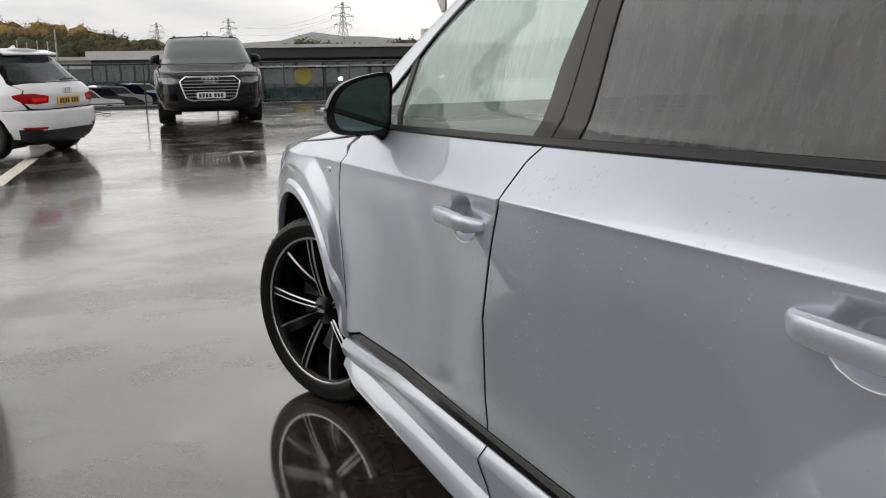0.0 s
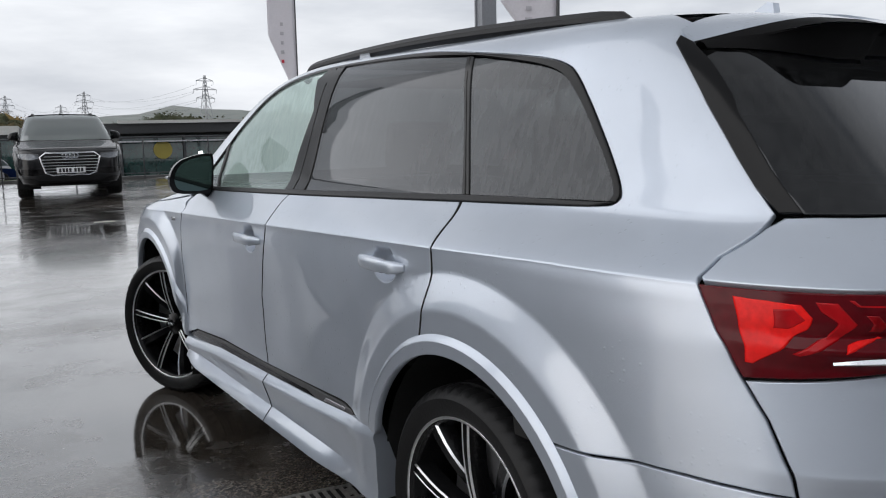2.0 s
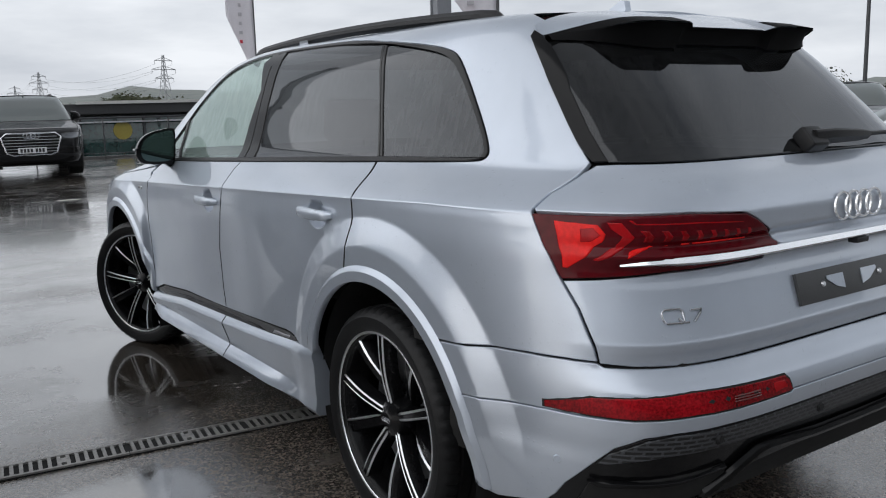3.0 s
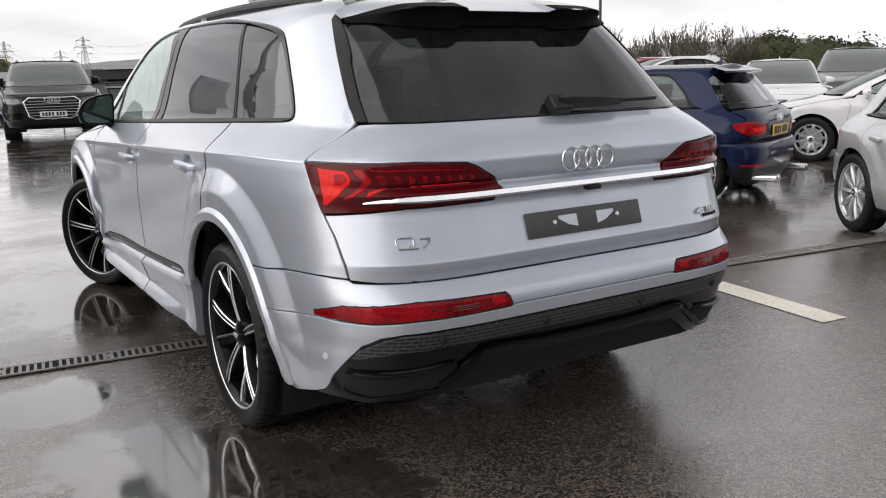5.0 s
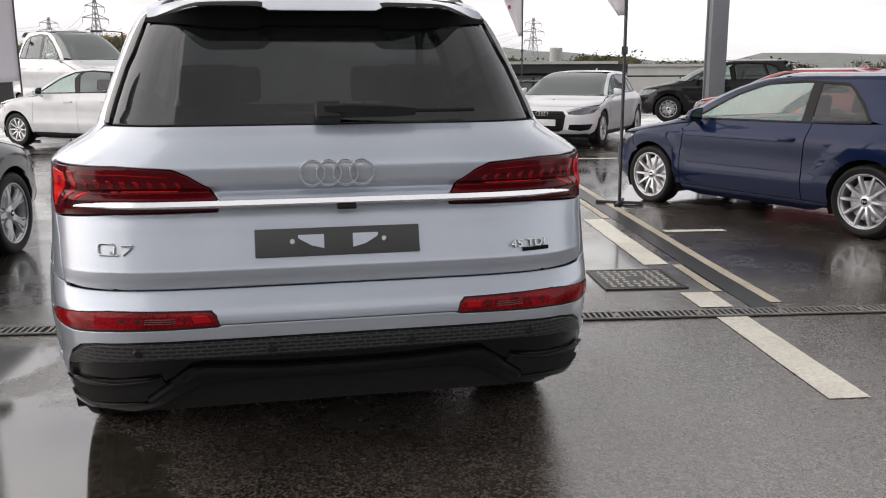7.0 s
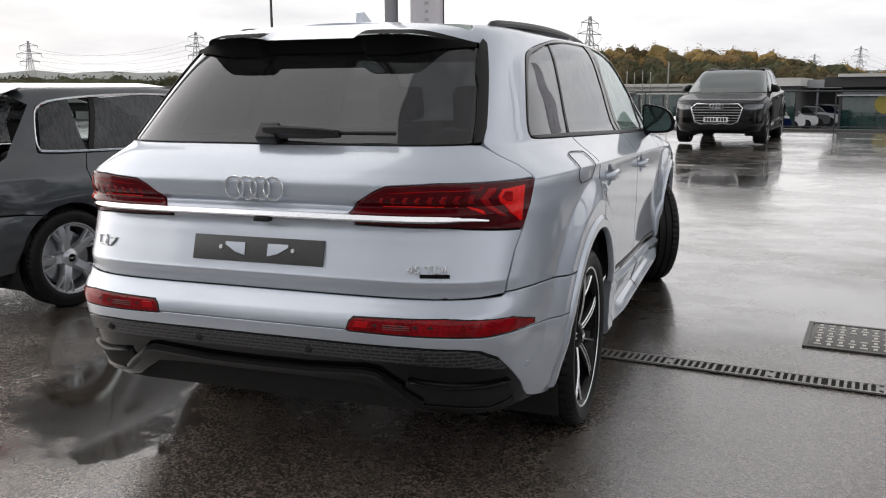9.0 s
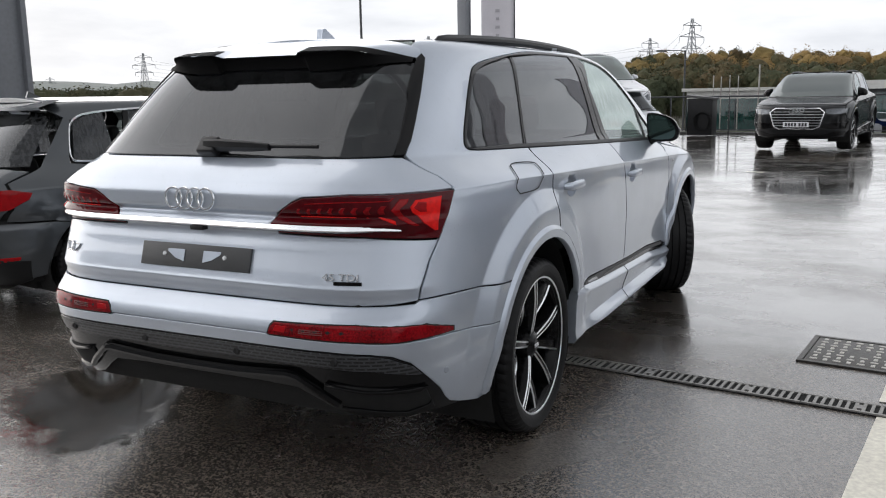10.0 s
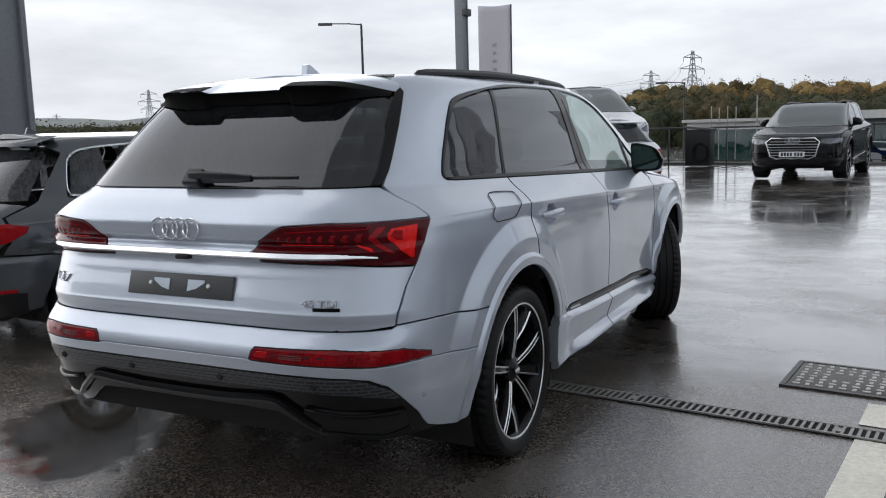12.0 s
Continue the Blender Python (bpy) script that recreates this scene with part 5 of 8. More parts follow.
    low_arc = side_pts(S, arc_pts(A0, HZ, OP, 180 - math.degrees(math.asin((.605 - HZ) / OP)), 189, 8))
    bump_lo = np.concatenate([lo_seam, low_arc, side_pts(S, [(-.55, .312), (-.68, .345), (-.735, .364), (-.765, .39), (-.80, .432), (-.87, .497), (-.93, .556)]), rear_pts(S, [(.80, .590), (.742, .602), (.60, .609), (.40, .610), (0, .610)])])
    panel("rear_bumper_skirt", S, bump_lo, body, root, 0, dq=0.03, dz=0.012)
    apron = np.concatenate([rear_pts(S, [(0, .607), (.40, .607), (.60, .606), (.742, .599), (.797, .587)]), side_pts(S, [(-.926, .553), (-.866, .494), (-.795, .429), (-.76, .387), (-.73, .360), (-.68, .341)]), rear_pts(S, [(.66, .335), (.58, .36), (.50, .41), (.44, .445), (.30, .452), (0, .450)])])
    panel("rear_apron", S, apron, APRON_BLACK, root, 0, "gloss black rear apron", offset=-0.003, depth=0.09)
    mesh_strip = np.concatenate([rear_pts(S, [(0, .603), (.40, .603), (.60, .602), (.74, .595), (.79, .583)]), side_pts(S, [(-.918, .540), (-.885, .506), (-.91, .508)]), rear_pts(S, [(.74, .535), (.54, .545), (0, .543)])])
    panel("honeycomb_strip", S, mesh_strip, HONEYCOMB, root, 0, "black honeycomb strip", offset=0.001)
    for x in (-.62, -.22, .22, .62):
        q, zz = rear_pts(S, [(abs(x), .572)])[0]
        p = S.point(q, zz)
        part("parking_sensor", lathe([(0, .006), (.010, .006), (.013, .002), (.016, 0)], 16, "Z"), SATIN_BLACK, root).matrix_local = Matrix.Translation((x, float(p[1]) - .002, .572)) @ Matrix.Rotation(radians(90), 4, "X")
    pts = []
    for x, z in ((-.60, .40), (-.55, .44), (-.46, .502), (-.42, .507), (-.2, .492), (0, .490), (.2, .492), (.42, .507), (.46, .502), (.55, .44), (.60, .40)):
        a, b = rear_pts(S, [(abs(x), z)])[0]
        p = S.point(a, b)
        pts.append((x, float(p[1]) - .012, z))
    part("apron_bar", sweep(pts, 0.03, 0.022, (0, -1, 0.3), 0.4), APRON_BLACK, root, "black apron bar")
    # bright strip between the lamps
    line = []
    for x in np.linspace(-.80, .80, 41).tolist():
        q, zz = rear_pts(S, [(abs(x), 1.018)])[0]
        tip = max(0.0, abs(x) - .70) / .10
        line.append((x, float(S.point(q, zz)[1]) - .006 + .010 * tip ** 2, 1.018 - .009 * tip ** 2))
    part("chrome_strip", sweep(line, 0.022, 0.025, (0, -1, 0.35), 0.15, [1 - .72 * max(0.0, (abs(p[0]) - .64) / .16) ** 1.5 for p in line]), CHROME, gate_ob, "chrome strip between the tail lamps")
    part("camera_housing", box((.06, .03, .016), Matrix.Translation((0.03, -1.035, 1.0)), 0.004), SATIN_BLACK, gate_ob)
    # rear window, dark side blades, roof spoiler
    panel("rear_window", S, np.concatenate([rear_pts(S, [(0, 1.252), (.35, 1.252), (.709, 1.252), (.695, 1.33), (.667, 1.44), (.650, 1.48), (.630, 1.55), (.618, 1.585), (.3, 1.61), (0, 1.61)])]), GLASS_REAR if dark_glass else GLASS_FAR, root, 0, "tinted rear window with rain beads", offset=-0.002, depth=0.004).visible_shadow = False
    for s in (1, -1):
        blade = np.concatenate([rear_pts(S, [(.700, 1.250), (.686, 1.33), (.658, 1.44), (.641, 1.48), (.621, 1.55), (.609, 1.60), (.612, 1.618)]), side_pts(S, [(-.378, 1.60), (-.503, 1.472), (-.614, 1.354), (-.670, 1.297), (-.728, 1.250)])])
        panel("window_blade", S, blade, GLOSS_BLACK, root, s, offset=0.006)
    spoiler(root, S, body)
    # rear wiper
    bm = sweep([(-.02, -.905, 1.288), (.06, -.915, 1.290), (.20, -.915, 1.287), (.27, -.91, 1.285)], 0.036, 0.056, (0, -.7, .7), 0.4, [1.0, 1.0, .8, .55])
    join_into(bm, box((.085, .05, .072), Matrix.Translation((-.012, -.900, 1.282)) @ Matrix.Rotation(radians(-40), 4, "X"), 0.014, 3), Matrix())
    wiper = part("rear_wiper", bm, SATIN_BLACK, root, "black rear wiper")
    part("wiper_blade", sweep([(.06, -.905, 1.286), (.26, -.905, 1.288), (.47, -.893, 1.288)], 0.012, 0.014, (0, -.7, .7), 0.3), SATIN_BLACK, wiper)
    # bonnet, windscreen, roof
    hood = np.concatenate([front_pts(S, [(0, .985), (.40, .985), (.62, .97)]), side_pts(S, [(3.63, .955), (3.36, 1.020), (3.0, 1.060), (2.70, 1.090), (2.50, 1.118)]), front_pts(S, [(.80, 1.13), (.4, 1.135), (0, 1.135)]), middle_pts(S, 1.135, .985)])
    panel("bonnet", S, hood, body, root, 0, dz=0.012)
    screen = np.concatenate([front_pts(S, [(0, 1.15), (.4, 1.15)]), side_pts(S, [(2.62, 1.15), (2.43, 1.285), (2.21, 1.415), (1.96, 1.54), (1.71, 1.63)]), front_pts(S, [(.50, 1.66), (.25, 1.672), (0, 1.675)]), middle_pts(S, 1.675, 1.15, 16)])
    panel("windscreen", S, screen, GLASS_WET, root, 0, "rain-wet windscreen", offset=-0.003, depth=0.005).visible_shadow = False
    roof_cap(S, 1.684, 0.016, SILVER_WET if body is SILVER else body, root)
    part("headliner", box((1.10, 1.9, 0.02), Matrix.Translation((0, .62, 1.605)), 0.008), SEAT, root, "dark headliner")
    # front end
    low_front = np.concatenate([front_pts(S, [(0, .25), (.5, .25), (.80, .30)]), side_pts(S, [(3.50, .30)] + arc_pts(A1, HZ, OP, -8, 28, 8) + [(3.44, .62), (3.62, .70), (3.70, .80), (3.63, .945)]), front_pts(S, [(.62, .965), (.40, .98), (0, .98)]), middle_pts(S, .98, .25, 16)])
    fr = panel("front_bumper", S, low_front, body, root, 0, dz=0.03)
    if front:
        gr = [(0, .905), (.44, .905), (.545, .82), (.45, .515), (.33, .465), (0, .465)]
        gob = panel("grille", S, np.concatenate([front_pts(S, gr), middle_pts(S, .48, .895)]), DARK, fr, 0, "dark grille with chrome frame", offset=0.004)
        line = [S.point(*p) + np.array([0, .014, 0]) for p in front_pts(S, gr[:1] + [(.2, .895)] + gr[1:5] + [(.15, .48)] + gr[5:])]
        loop = [tuple(p) for p in line] + [(-p[0], p[1], p[2]) for p in line[::-1]]
        part("grille_frame", sweep(loop + loop[:1], 0.030, 0.022, (0, 1, 0)), CHROME, gob, "chrome grille frame")
        for k in range(6):
            z = .54 + .058 * k
            wx = .45 + (.545 - .45) * (z - .515) / .305 if z < .82 else .47
            part("grille_bar", sweep([(x, float(S.point(*front_pts(S, [(abs(x), z)])[0])[1]) + .012, z) for x in np.linspace(-wx, wx, 9).tolist()], 0.012, 0.014), SATIN_METAL, gob)
        emblem_rings(gob, Matrix.Translation((0, 4.005, .845)) @ Matrix.Rotation(radians(-90), 4, "X"), 0.048, 0.008)
        number_plate(gob, Matrix.Translation((0, 4.015, .565)) @ Matrix.Rotation(math.pi, 4, "Z"), PLATE_WHITE)
        for s in (1, -1):
            hl = np.concatenate([front_pts(S, [(.555, .878), (.565, .80), (.70, .775)]), side_pts(S, [(3.60, .80), (3.50, .865), (3.55, .89)]), front_pts(S, [(.72, .895)])])
            hob = panel("headlamp", S, hl, HEADLAMP, fr, s, "clear headlamp", offset=0.006)
            panel("lamp_brow", S, front_pts(S, [(.56, .880), (.565, .872), (.72, .887), (.72, .897)]), GREY_PLASTIC, hob, s, offset=0.012)
            vent = np.concatenate([front_pts(S, [(.52, .60), (.47, .50), (.66, .47)]), side_pts(S, [(3.62, .48), (3.58, .60)])])
            panel("bumper_vent", S, vent, GLOSS_BLACK, fr, s, offset=0.004)
        panel("lower_lip", S, np.concatenate([front_pts(S, [(0, .36), (.55, .36), (.72, .42)]), side_pts(S, [(3.60, .42), (3.56, .36)]), front_pts(S, [(.6, .30), (0, .29)])]), GLOSS_BLACK, fr, 0, offset=0.006)
    # wheels, arches, underside, seats
    for hub, st in ((0.0, 0.0), (2.995, steer)):
        arch_liner(root, hub if hub else A0, HZ, OP, 0.97)
        for s in (1, -1):
            wheel(root, (s * 0.838, hub, 0.381), s, "twin", 0.381, 0.285, 0.300, st, 0.18 if hub else 0.05)
    part("underbody", box((1.50, 4.0, 0.20), Matrix.Translation((0, 1.5, 0.34)), 0.04), DARK, root)
    underlay(S, root, 0.34, 1.19, (A0, A1), OP)
    part("dashboard", box((1.5, 0.45, 0.22), Matrix.Translation((0, 2.30, 1.04)), 0.08, 3), SATIN_BLACK, root)
    part("cabin_floor", box((1.5, 3.2, 0.04), Matrix.Translation((0, 0.8, 0.62))), DARK, root)
    part("load_cover", box((1.40, 0.8, 0.03), Matrix.Translation((0, -0.25, 1.06)), 0.008), SEAT, root)
    seats(root, ((1.55, 0.38, 2), (0.55, 0.44, 2)), 1.20)
    fin = flat_shape([(-.075, 0), (.085, 0), (.055, .012), (.02, .03), (-.045, .062), (-.062, .058)], 0.028, Matrix.Rotation(radians(90), 4, "Z"))
    fo = part("aerial_fin", fin, body, root, "body-coloured aerial fin")
    fo.matrix_local = Matrix.Translation((0.014, -0.10, 1.695))
    return S, gate_ob


def spoiler(root, S, body):
    """A roof spoiler: painted top, black underside with a raised middle."""
    xs = np.linspace(-.612, .612, 61)
    def edge(x):
        a = abs(x)
        lobe = float(ramp(a, .185, .215))
        y = -.603 - .026 * lobe * (1 - float(ramp(a, .30, .64))) + .20 * float(ramp(a, .40, .63))
        z = 1.622 + .012 * lobe * (1 - float(ramp(a, .35, .62))) - .038 * float(ramp(a, .42, .64))
        return y, z
    def under(x):
        a = abs(x)
        z = 1.572 - .012 * float(ramp(a, .205, .225)) + .026 * float(ramp(a, .30, .62))
        return z
    rows_t, rows_b = [], []
    for x in xs.tolist():
        y, z = edge(x)
        a = min(abs(x), .60)
        yr = float(S.r(1.684)) + .03 - .03 * (abs(x) / .612) ** 4
        zr = 1.682 + .015 * (1 - (x / .62) ** 2) - .028 * (abs(x) / .612) ** 3 - .022 * (abs(x) / .612) ** 8
        rows_t.append([(x, yr + (y - yr) * t, zr + (z - zr) * t + .006 * math.sin(math.pi * t)) for t in (0, .25, .5, .75, .93, 1)])
        zu = under(x)
        q, zz = rear_pts(S, [(a, zu)])[0]
        yu = float(S.point(q, zz)[1]) - .006
        rows_b.append([(x, y + (yu - y) * t, z - .004 + (zu - z + .004) * t + .020 * math.sin(math.pi * t)) for t in (0, .2, .5, .8, 1)])
    for name, rows, mat, lab in (("roof_spoiler", rows_t, body, "body-coloured roof spoiler"), ("spoiler_underside", rows_b, UNDER_BLACK, "black spoiler underside")):
        bm = bmesh.new()
        vs = [[bm.verts.new(p) for p in r] for r in rows]
        for a, b in zip(vs, vs[1:]):
            for j in range(len(a) - 1):
                bm.faces.new((a[j], b[j], b[j + 1], a[j + 1]))
        bmesh.ops.recalc_face_normals(bm, faces=bm.faces)
        if name == "roof_spoiler":
            # the outer lobes end in black lips
            bm.faces.ensure_lookup_table()
            for f in bm.faces:
                c = f.calc_center_median()
                if abs(c.x) > .20 and max((c - v.co).length for v in f.verts) < .05 and f.index % 5 >= 3:
                    f.material_index = 1
        part(name, bm, [SILVER_WET if mat is SILVER else mat, UNDER_BLACK], root, lab)
    part("brake_light", sweep([(x, -.560, 1.601) for x in (-.16, 0, .16)], 0.012, 0.008), LAMP_DEEP, root)


def rear_badges(S, gate_ob, body):
    emblem_rings(gate_ob, Matrix.Translation((0.003, -1.043, 1.106)) @ Matrix.Rotation(radians(88), 4, "X"), 0.0375, 0.0043)
    # empty plate mount
    MM = Matrix.Translation((0.001, -1.033, .890)) @ Matrix.Rotation(radians(-16.5), 4, "X")
    MF = MM @ Matrix.Translation((0, -.0065, 0))
    mount = part("plate_mount", box((.515, .012, .088), MM, 0.003), SUMP_GREY, gate_ob, "empty dark grey plate mount")
    for s in (1, -1):
        hole = flat_shape([(s * .045, .022), (s * .125, .022), (s * .125, .012), (s * .085, -.012), (s * .045, -.022)], -.003, MF)
        part("mount_hole", hole, body, mount)
        bm = lathe([(0, .004), (.007, .004), (.009, 0)], 12, "Z")
        part("screw", bm, SATIN_METAL, mount).matrix_local = MF @ Matrix.Translation((s * .143, 0, .002)) @ Matrix.Rotation(radians(90), 4, "X")
    # lettering
    def stroke(pts, w=0.006):
        out = []
        for x, z in pts:
            q, zz = rear_pts(S, [(abs(x), z)])[0]
            p = S.point(q, zz)
            out.append((x, float(p[1]) - .004, z))
        return sweep(out, w, 0.006, (0, -1, 0), 0.25)
    bm = stroke([(-.722, .868), (-.727, .875), (-.727, .893), (-.720, .899), (-.682, .899), (-.676, .893), (-.676, .872), (-.682, .866), (-.722, .866)])
    join_into(bm, stroke([(-.690, .876), (-.680, .866), (-.664, .866)]), Matrix())
    join_into(bm, stroke([(-.655, .894), (-.622, .894), (-.628, .886), (-.650, .866)]), Matrix())
    part("model_badge", bm, BADGE, gate_ob, "chrome model badge")
    cu = bpy.data.curves.new("engine_badge", "FONT")
    cu.body, cu.size, cu.extrude, cu.bevel_depth = "45 TDI", 0.040, 0.0022, 0.0005
    tmp = new("tmp_text", cu)
    dep = bpy.context.evaluated_depsgraph_get()
    me = bpy.data.meshes.new_from_object(tmp.evaluated_get(dep))
    bpy.data.objects.remove(tmp)
    me.materials.clear()
    me.materials.append(BADGE)
    ob = link_mesh("engine_badge", me, gate_ob, "chrome lettering 45 TDI")
    a0, a1 = (S.point(*rear_pts(S, [(x, .858)])[0]) for x in (.563, .70))
    ob.matrix_local = Matrix.Translation((.563, float(a0[1]) - .014, .845)) @ Matrix.Rotation(math.atan2(float(a1[1] - a0[1]), .137), 4, "Z") @ Matrix.Rotation(radians(74), 4, "X") @ Matrix.Diagonal((1.15, .86, 1, 1))
    part("badge_bar", stroke([(.605, .836), (.655, .836), (.70, .836)], 0.013), GLOSS_BLACK, gate_ob, "dark small badge bar")
# ---- ordinary cars: hatchbacks, estates, other sport-utilities ----
HATCH = dict(
    width=[(.14, .70), (.22, .80), (.32, .845), (.42, .866), (.50, .858), (.60, .856), (.74, .866), (.80, .862), (.83, .845), (.88, .81), (.92, .785), (.96, .765), (1.15, .69), (1.30, .615), (1.345, .57), (1.365, .52), (1.39, .42)],
    tail=[(.14, -.42), (.22, -.58), (.34, -.66), (.48, -.70), (.58, -.695), (.615, -.66), (.62, -.625), (.68, -.655), (.80, -.66), (.86, -.64), (.92, -.585), (.95, -.545), (1.20, -.28), (1.30, -.175), (1.345, -.12), (1.39, -.02)],
    nose=[(.14, 2.85), (.22, 3.10), (.35, 3.23), (.55, 3.26), (.68, 3.20), (.76, 3.06), (.82, 2.80), (.88, 2.48), (.93, 2.33), (.99, 2.22), (1.16, 1.90), (1.30, 1.52), (1.345, 1.32), (1.39, 1.0)],
    power=[(.14, 4.5), (.6, 4.5), (.8, 3.8), (.95, 4.0), (1.3, 4.0)])


def scaled(t, sy, sz, sx):
    return dict(width=[(z * sz, w * sx) for z, w in t["width"]], tail=[(z * sz, y * sy) for z, y in t["tail"]], nose=[(z * sz, y * sy) for z, y in t["nose"]], power=[(z * sz, p) for z, p in t["power"]])


def small_car(root, body, sy=1.0, sz=1.0, sx=1.0, doors=5, style="ten", tyre=0.31, rim=0.215, chrome=False, plate_rear=PLATE_YELLOW, plate_front=PLATE_WHITE, steer=0.0, tailpipe=False, dark=False, tail=1.0, upright=0.0, corner=0.0, bars=True):
    t = scaled(HATCH, sy, sz, sx)
    t["tail"] = [(z, y * tail) for z, y in t["tail"]]
    OP = tyre + 0.045
    WB = 2.47 * sy
    S = Shell(**t, y0=0.45 * sy, y1=2.1 * sy, arches=(0.0, WB), crease=0.012, taper=0.04, belt=.92 * sz, n=5.0, blister=0.018, hub=tyre, opening=OP)
    Z = lambda pts: [(y * sy * (tail if y < 0 else 1.0), z * sz) for y, z in pts]
    # the rear end of the side windows: set forward by corner, more upright where asked
    E = lambda pts: [(y + corner * float(ramp(.5 - y, 0, .45)) - upright * float(ramp(z, 1.0, 1.28) * ramp(.7 - y, 0, .4)), z) for y, z in pts]
    R = lambda pts: rear_pts(S, [(x * sx, z * sz) for x, z in pts])
    F = lambda pts: front_pts(S, [(x * sx, z * sz) for x, z in pts])
    D = lambda pts: side_pts(S, Z(pts))
    A = lambda h, a, b: side_pts(S, arc_pts(h, tyre, OP, a, b, 14))
    cat = np.concatenate
    ang = lambda z: math.degrees(math.asin(max(-1, min(1, (z - tyre) / OP))))
    kw = dict(dq=0.05, dz=0.03)
    bl = lambda y: .945 - .012 * y
    glass = GLASS_DARK if dark else GLASS_FAR
    split = 1.02 if doors == 5 else .62
    for s in (1, -1):
        panel("front_wing", S, cat([D([(2.06, .26), (2.05, .60), (2.02, .80), (1.98, .88), (2.2, .865), (2.45, .82), (2.70, .76), (2.72, .62), (2.66, .55)])[:8], side_pts(S, [(2.72 * sy, .60 * sz)]), A(WB, ang(min(.52 * sz, tyre + OP * .9)), 180 - ang(.25 * sz))]), body, root, s, **kw)
        if doors == 5:
            fd = [(split, .25), (split, .60), (split - .03, .85), (split - .04, bl(split)), (1.5, bl(1.5)), (1.95, bl(1.95)), (2.015, .80), (2.045, .60), (2.055, .26)]
            d1 = panel("front_door", S, D(fd), body, root, s, **kw)
            arch_top = (.18, (tyre + math.sqrt(OP ** 2 - (.18 * sy) ** 2)) / sz)
            rd = cat([D([(split - .007, .25), (split - .007, .60), (split - .037, .85), (split - .047, bl(split)), (.6, bl(.6)), (.22, bl(.22)), (.16, .85)]), A(0, math.degrees(math.atan2(arch_top[1] * sz - tyre, .18 * sy)), ang(.25 * sz))])
            d2 = panel("rear_door", S, rd, body, root, s, **kw)
            grab_handle(d2, S, s, .36 * sy, .80 * sz, .20, body, .022)
            qa = cat([D([(.153, .85), (.212, bl(.22))]), D([(-.02, .95), (-.10, .96)])])
            q0 = math.degrees(math.atan2(arch_top[1] * sz - tyre, .17 * sy))
        else:
            fd = [(split, .25), (split, .60), (split - .02, .85), (split - .02, bl(split)), (1.2, bl(1.2)), (1.95, bl(1.95)), (2.015, .80), (2.045, .60), (2.055, .26)]
            d1 = panel("front_door", S, D(fd), body, root, s, **kw)
            qa = D([(split - .007, .25), (split - .007, .60), (split - .027, .85), (split - .027, bl(split)), (.3, bl(.3)), (-.05, .955)])
            q0 = ang(.25 * sz)
        grab_handle(d1, S, s, (split + .17) * sy, .79 * sz, .20, body, .022)
        frame_up = D(E([(-.10, .975), (.02, 1.12), (.15, 1.235), (.30, 1.285), (.8, 1.315), (1.2, 1.29), (1.5, 1.19), (1.75, 1.06), (1.93, .95), (2.0, .905), (2.12, .915)]))
        frame_out = D([(2.0, 1.0), (1.78, 1.12), (1.5, 1.25), (1.25, 1.325), (1.0, 1.348), (.3, 1.352), (.0, 1.350)])
        back = cat([D([(-.10, 1.325)]), R([(.585, 1.25), (.64, 1.10), (.705, .95), (.715, .93)]), D([(-.50, .86), (-.49, .80), (-.50, .70), (-.53, .625), (-.45, .622)]), D([(-.30, .62)])])
        qa_arc = A(0, q0, 180 - ang(.60 * sz))[::-1]
        quarter = cat([qa, frame_up, frame_out, back, qa_arc])
        panel("rear_quarter", S, quarter, body, root, s, **kw)
        # side glass
        if doors == 5:
            panes = [("front_door_glass", [(1.10, bl(1.1) + .012), (1.88, bl(1.88) + .012), (1.73, 1.055), (1.49, 1.18), (1.2, 1.275), (1.06, 1.29)], GLASS_CLEAR if not dark else GLASS_FAR),
                     ("rear_door_glass", [(1.0, bl(1) + .012), (.98, 1.295), (.8, 1.303), (.42, 1.283), (.28, .957)], glass), ("quarter_glass", [(.24, .96), (.38, 1.28), (.30, 1.274), (.16, 1.225), (.03, 1.11), (-.07, .972)], glass)]
            pillars = [[(1.10, .94), (1.0, .94), (.98, 1.30), (1.06, 1.30)], [(.28, .95), (.24, .95), (.38, 1.285), (.42, 1.285)]]
        else:
            panes = [("front_door_glass", [(.72, bl(.7) + .012), (1.88, bl(1.88) + .012), (1.73, 1.055), (1.49, 1.18), (1.2, 1.275), (.72, 1.295)], GLASS_CLEAR), ("quarter_glass", [(.62, bl(.6) + .012), (.62, 1.292), (.30, 1.274), (.16, 1.225), (.03, 1.11), (-.07, .972)], glass)]
            pillars = [[(.72, .94), (.62, .94), (.62, 1.30), (.72, 1.30)]]
        for nm, pts, mt in panes:
            panel(nm, S, D(E(pts) if "quarter" in nm else pts), mt, root, s, offset=-.004, depth=.005).visible_shadow = False
        for pts in pillars:
            panel("door_pillar", S, D(pts), GLOSS_BLACK, root, s, offset=.001)
        trim = [(1.95, bl(1.95)), (.6, bl(.6)), (-.09, .955), (-.11, .965), (-.09, .982), (.01, 1.125), (.15, 1.24), (.30, 1.29), (.8, 1.319), (1.2, 1.294), (1.5, 1.194), (1.75, 1.064), (1.95, .945), (1.85, .985), (1.73, 1.05), (1.49, 1.175), (1.2, 1.27), (.8, 1.298), (.30, 1.268), (.16, 1.218), (.03, 1.105), (-.065, .975), (.6, bl(.6) + .016), (1.88, bl(1.88) + .016)]
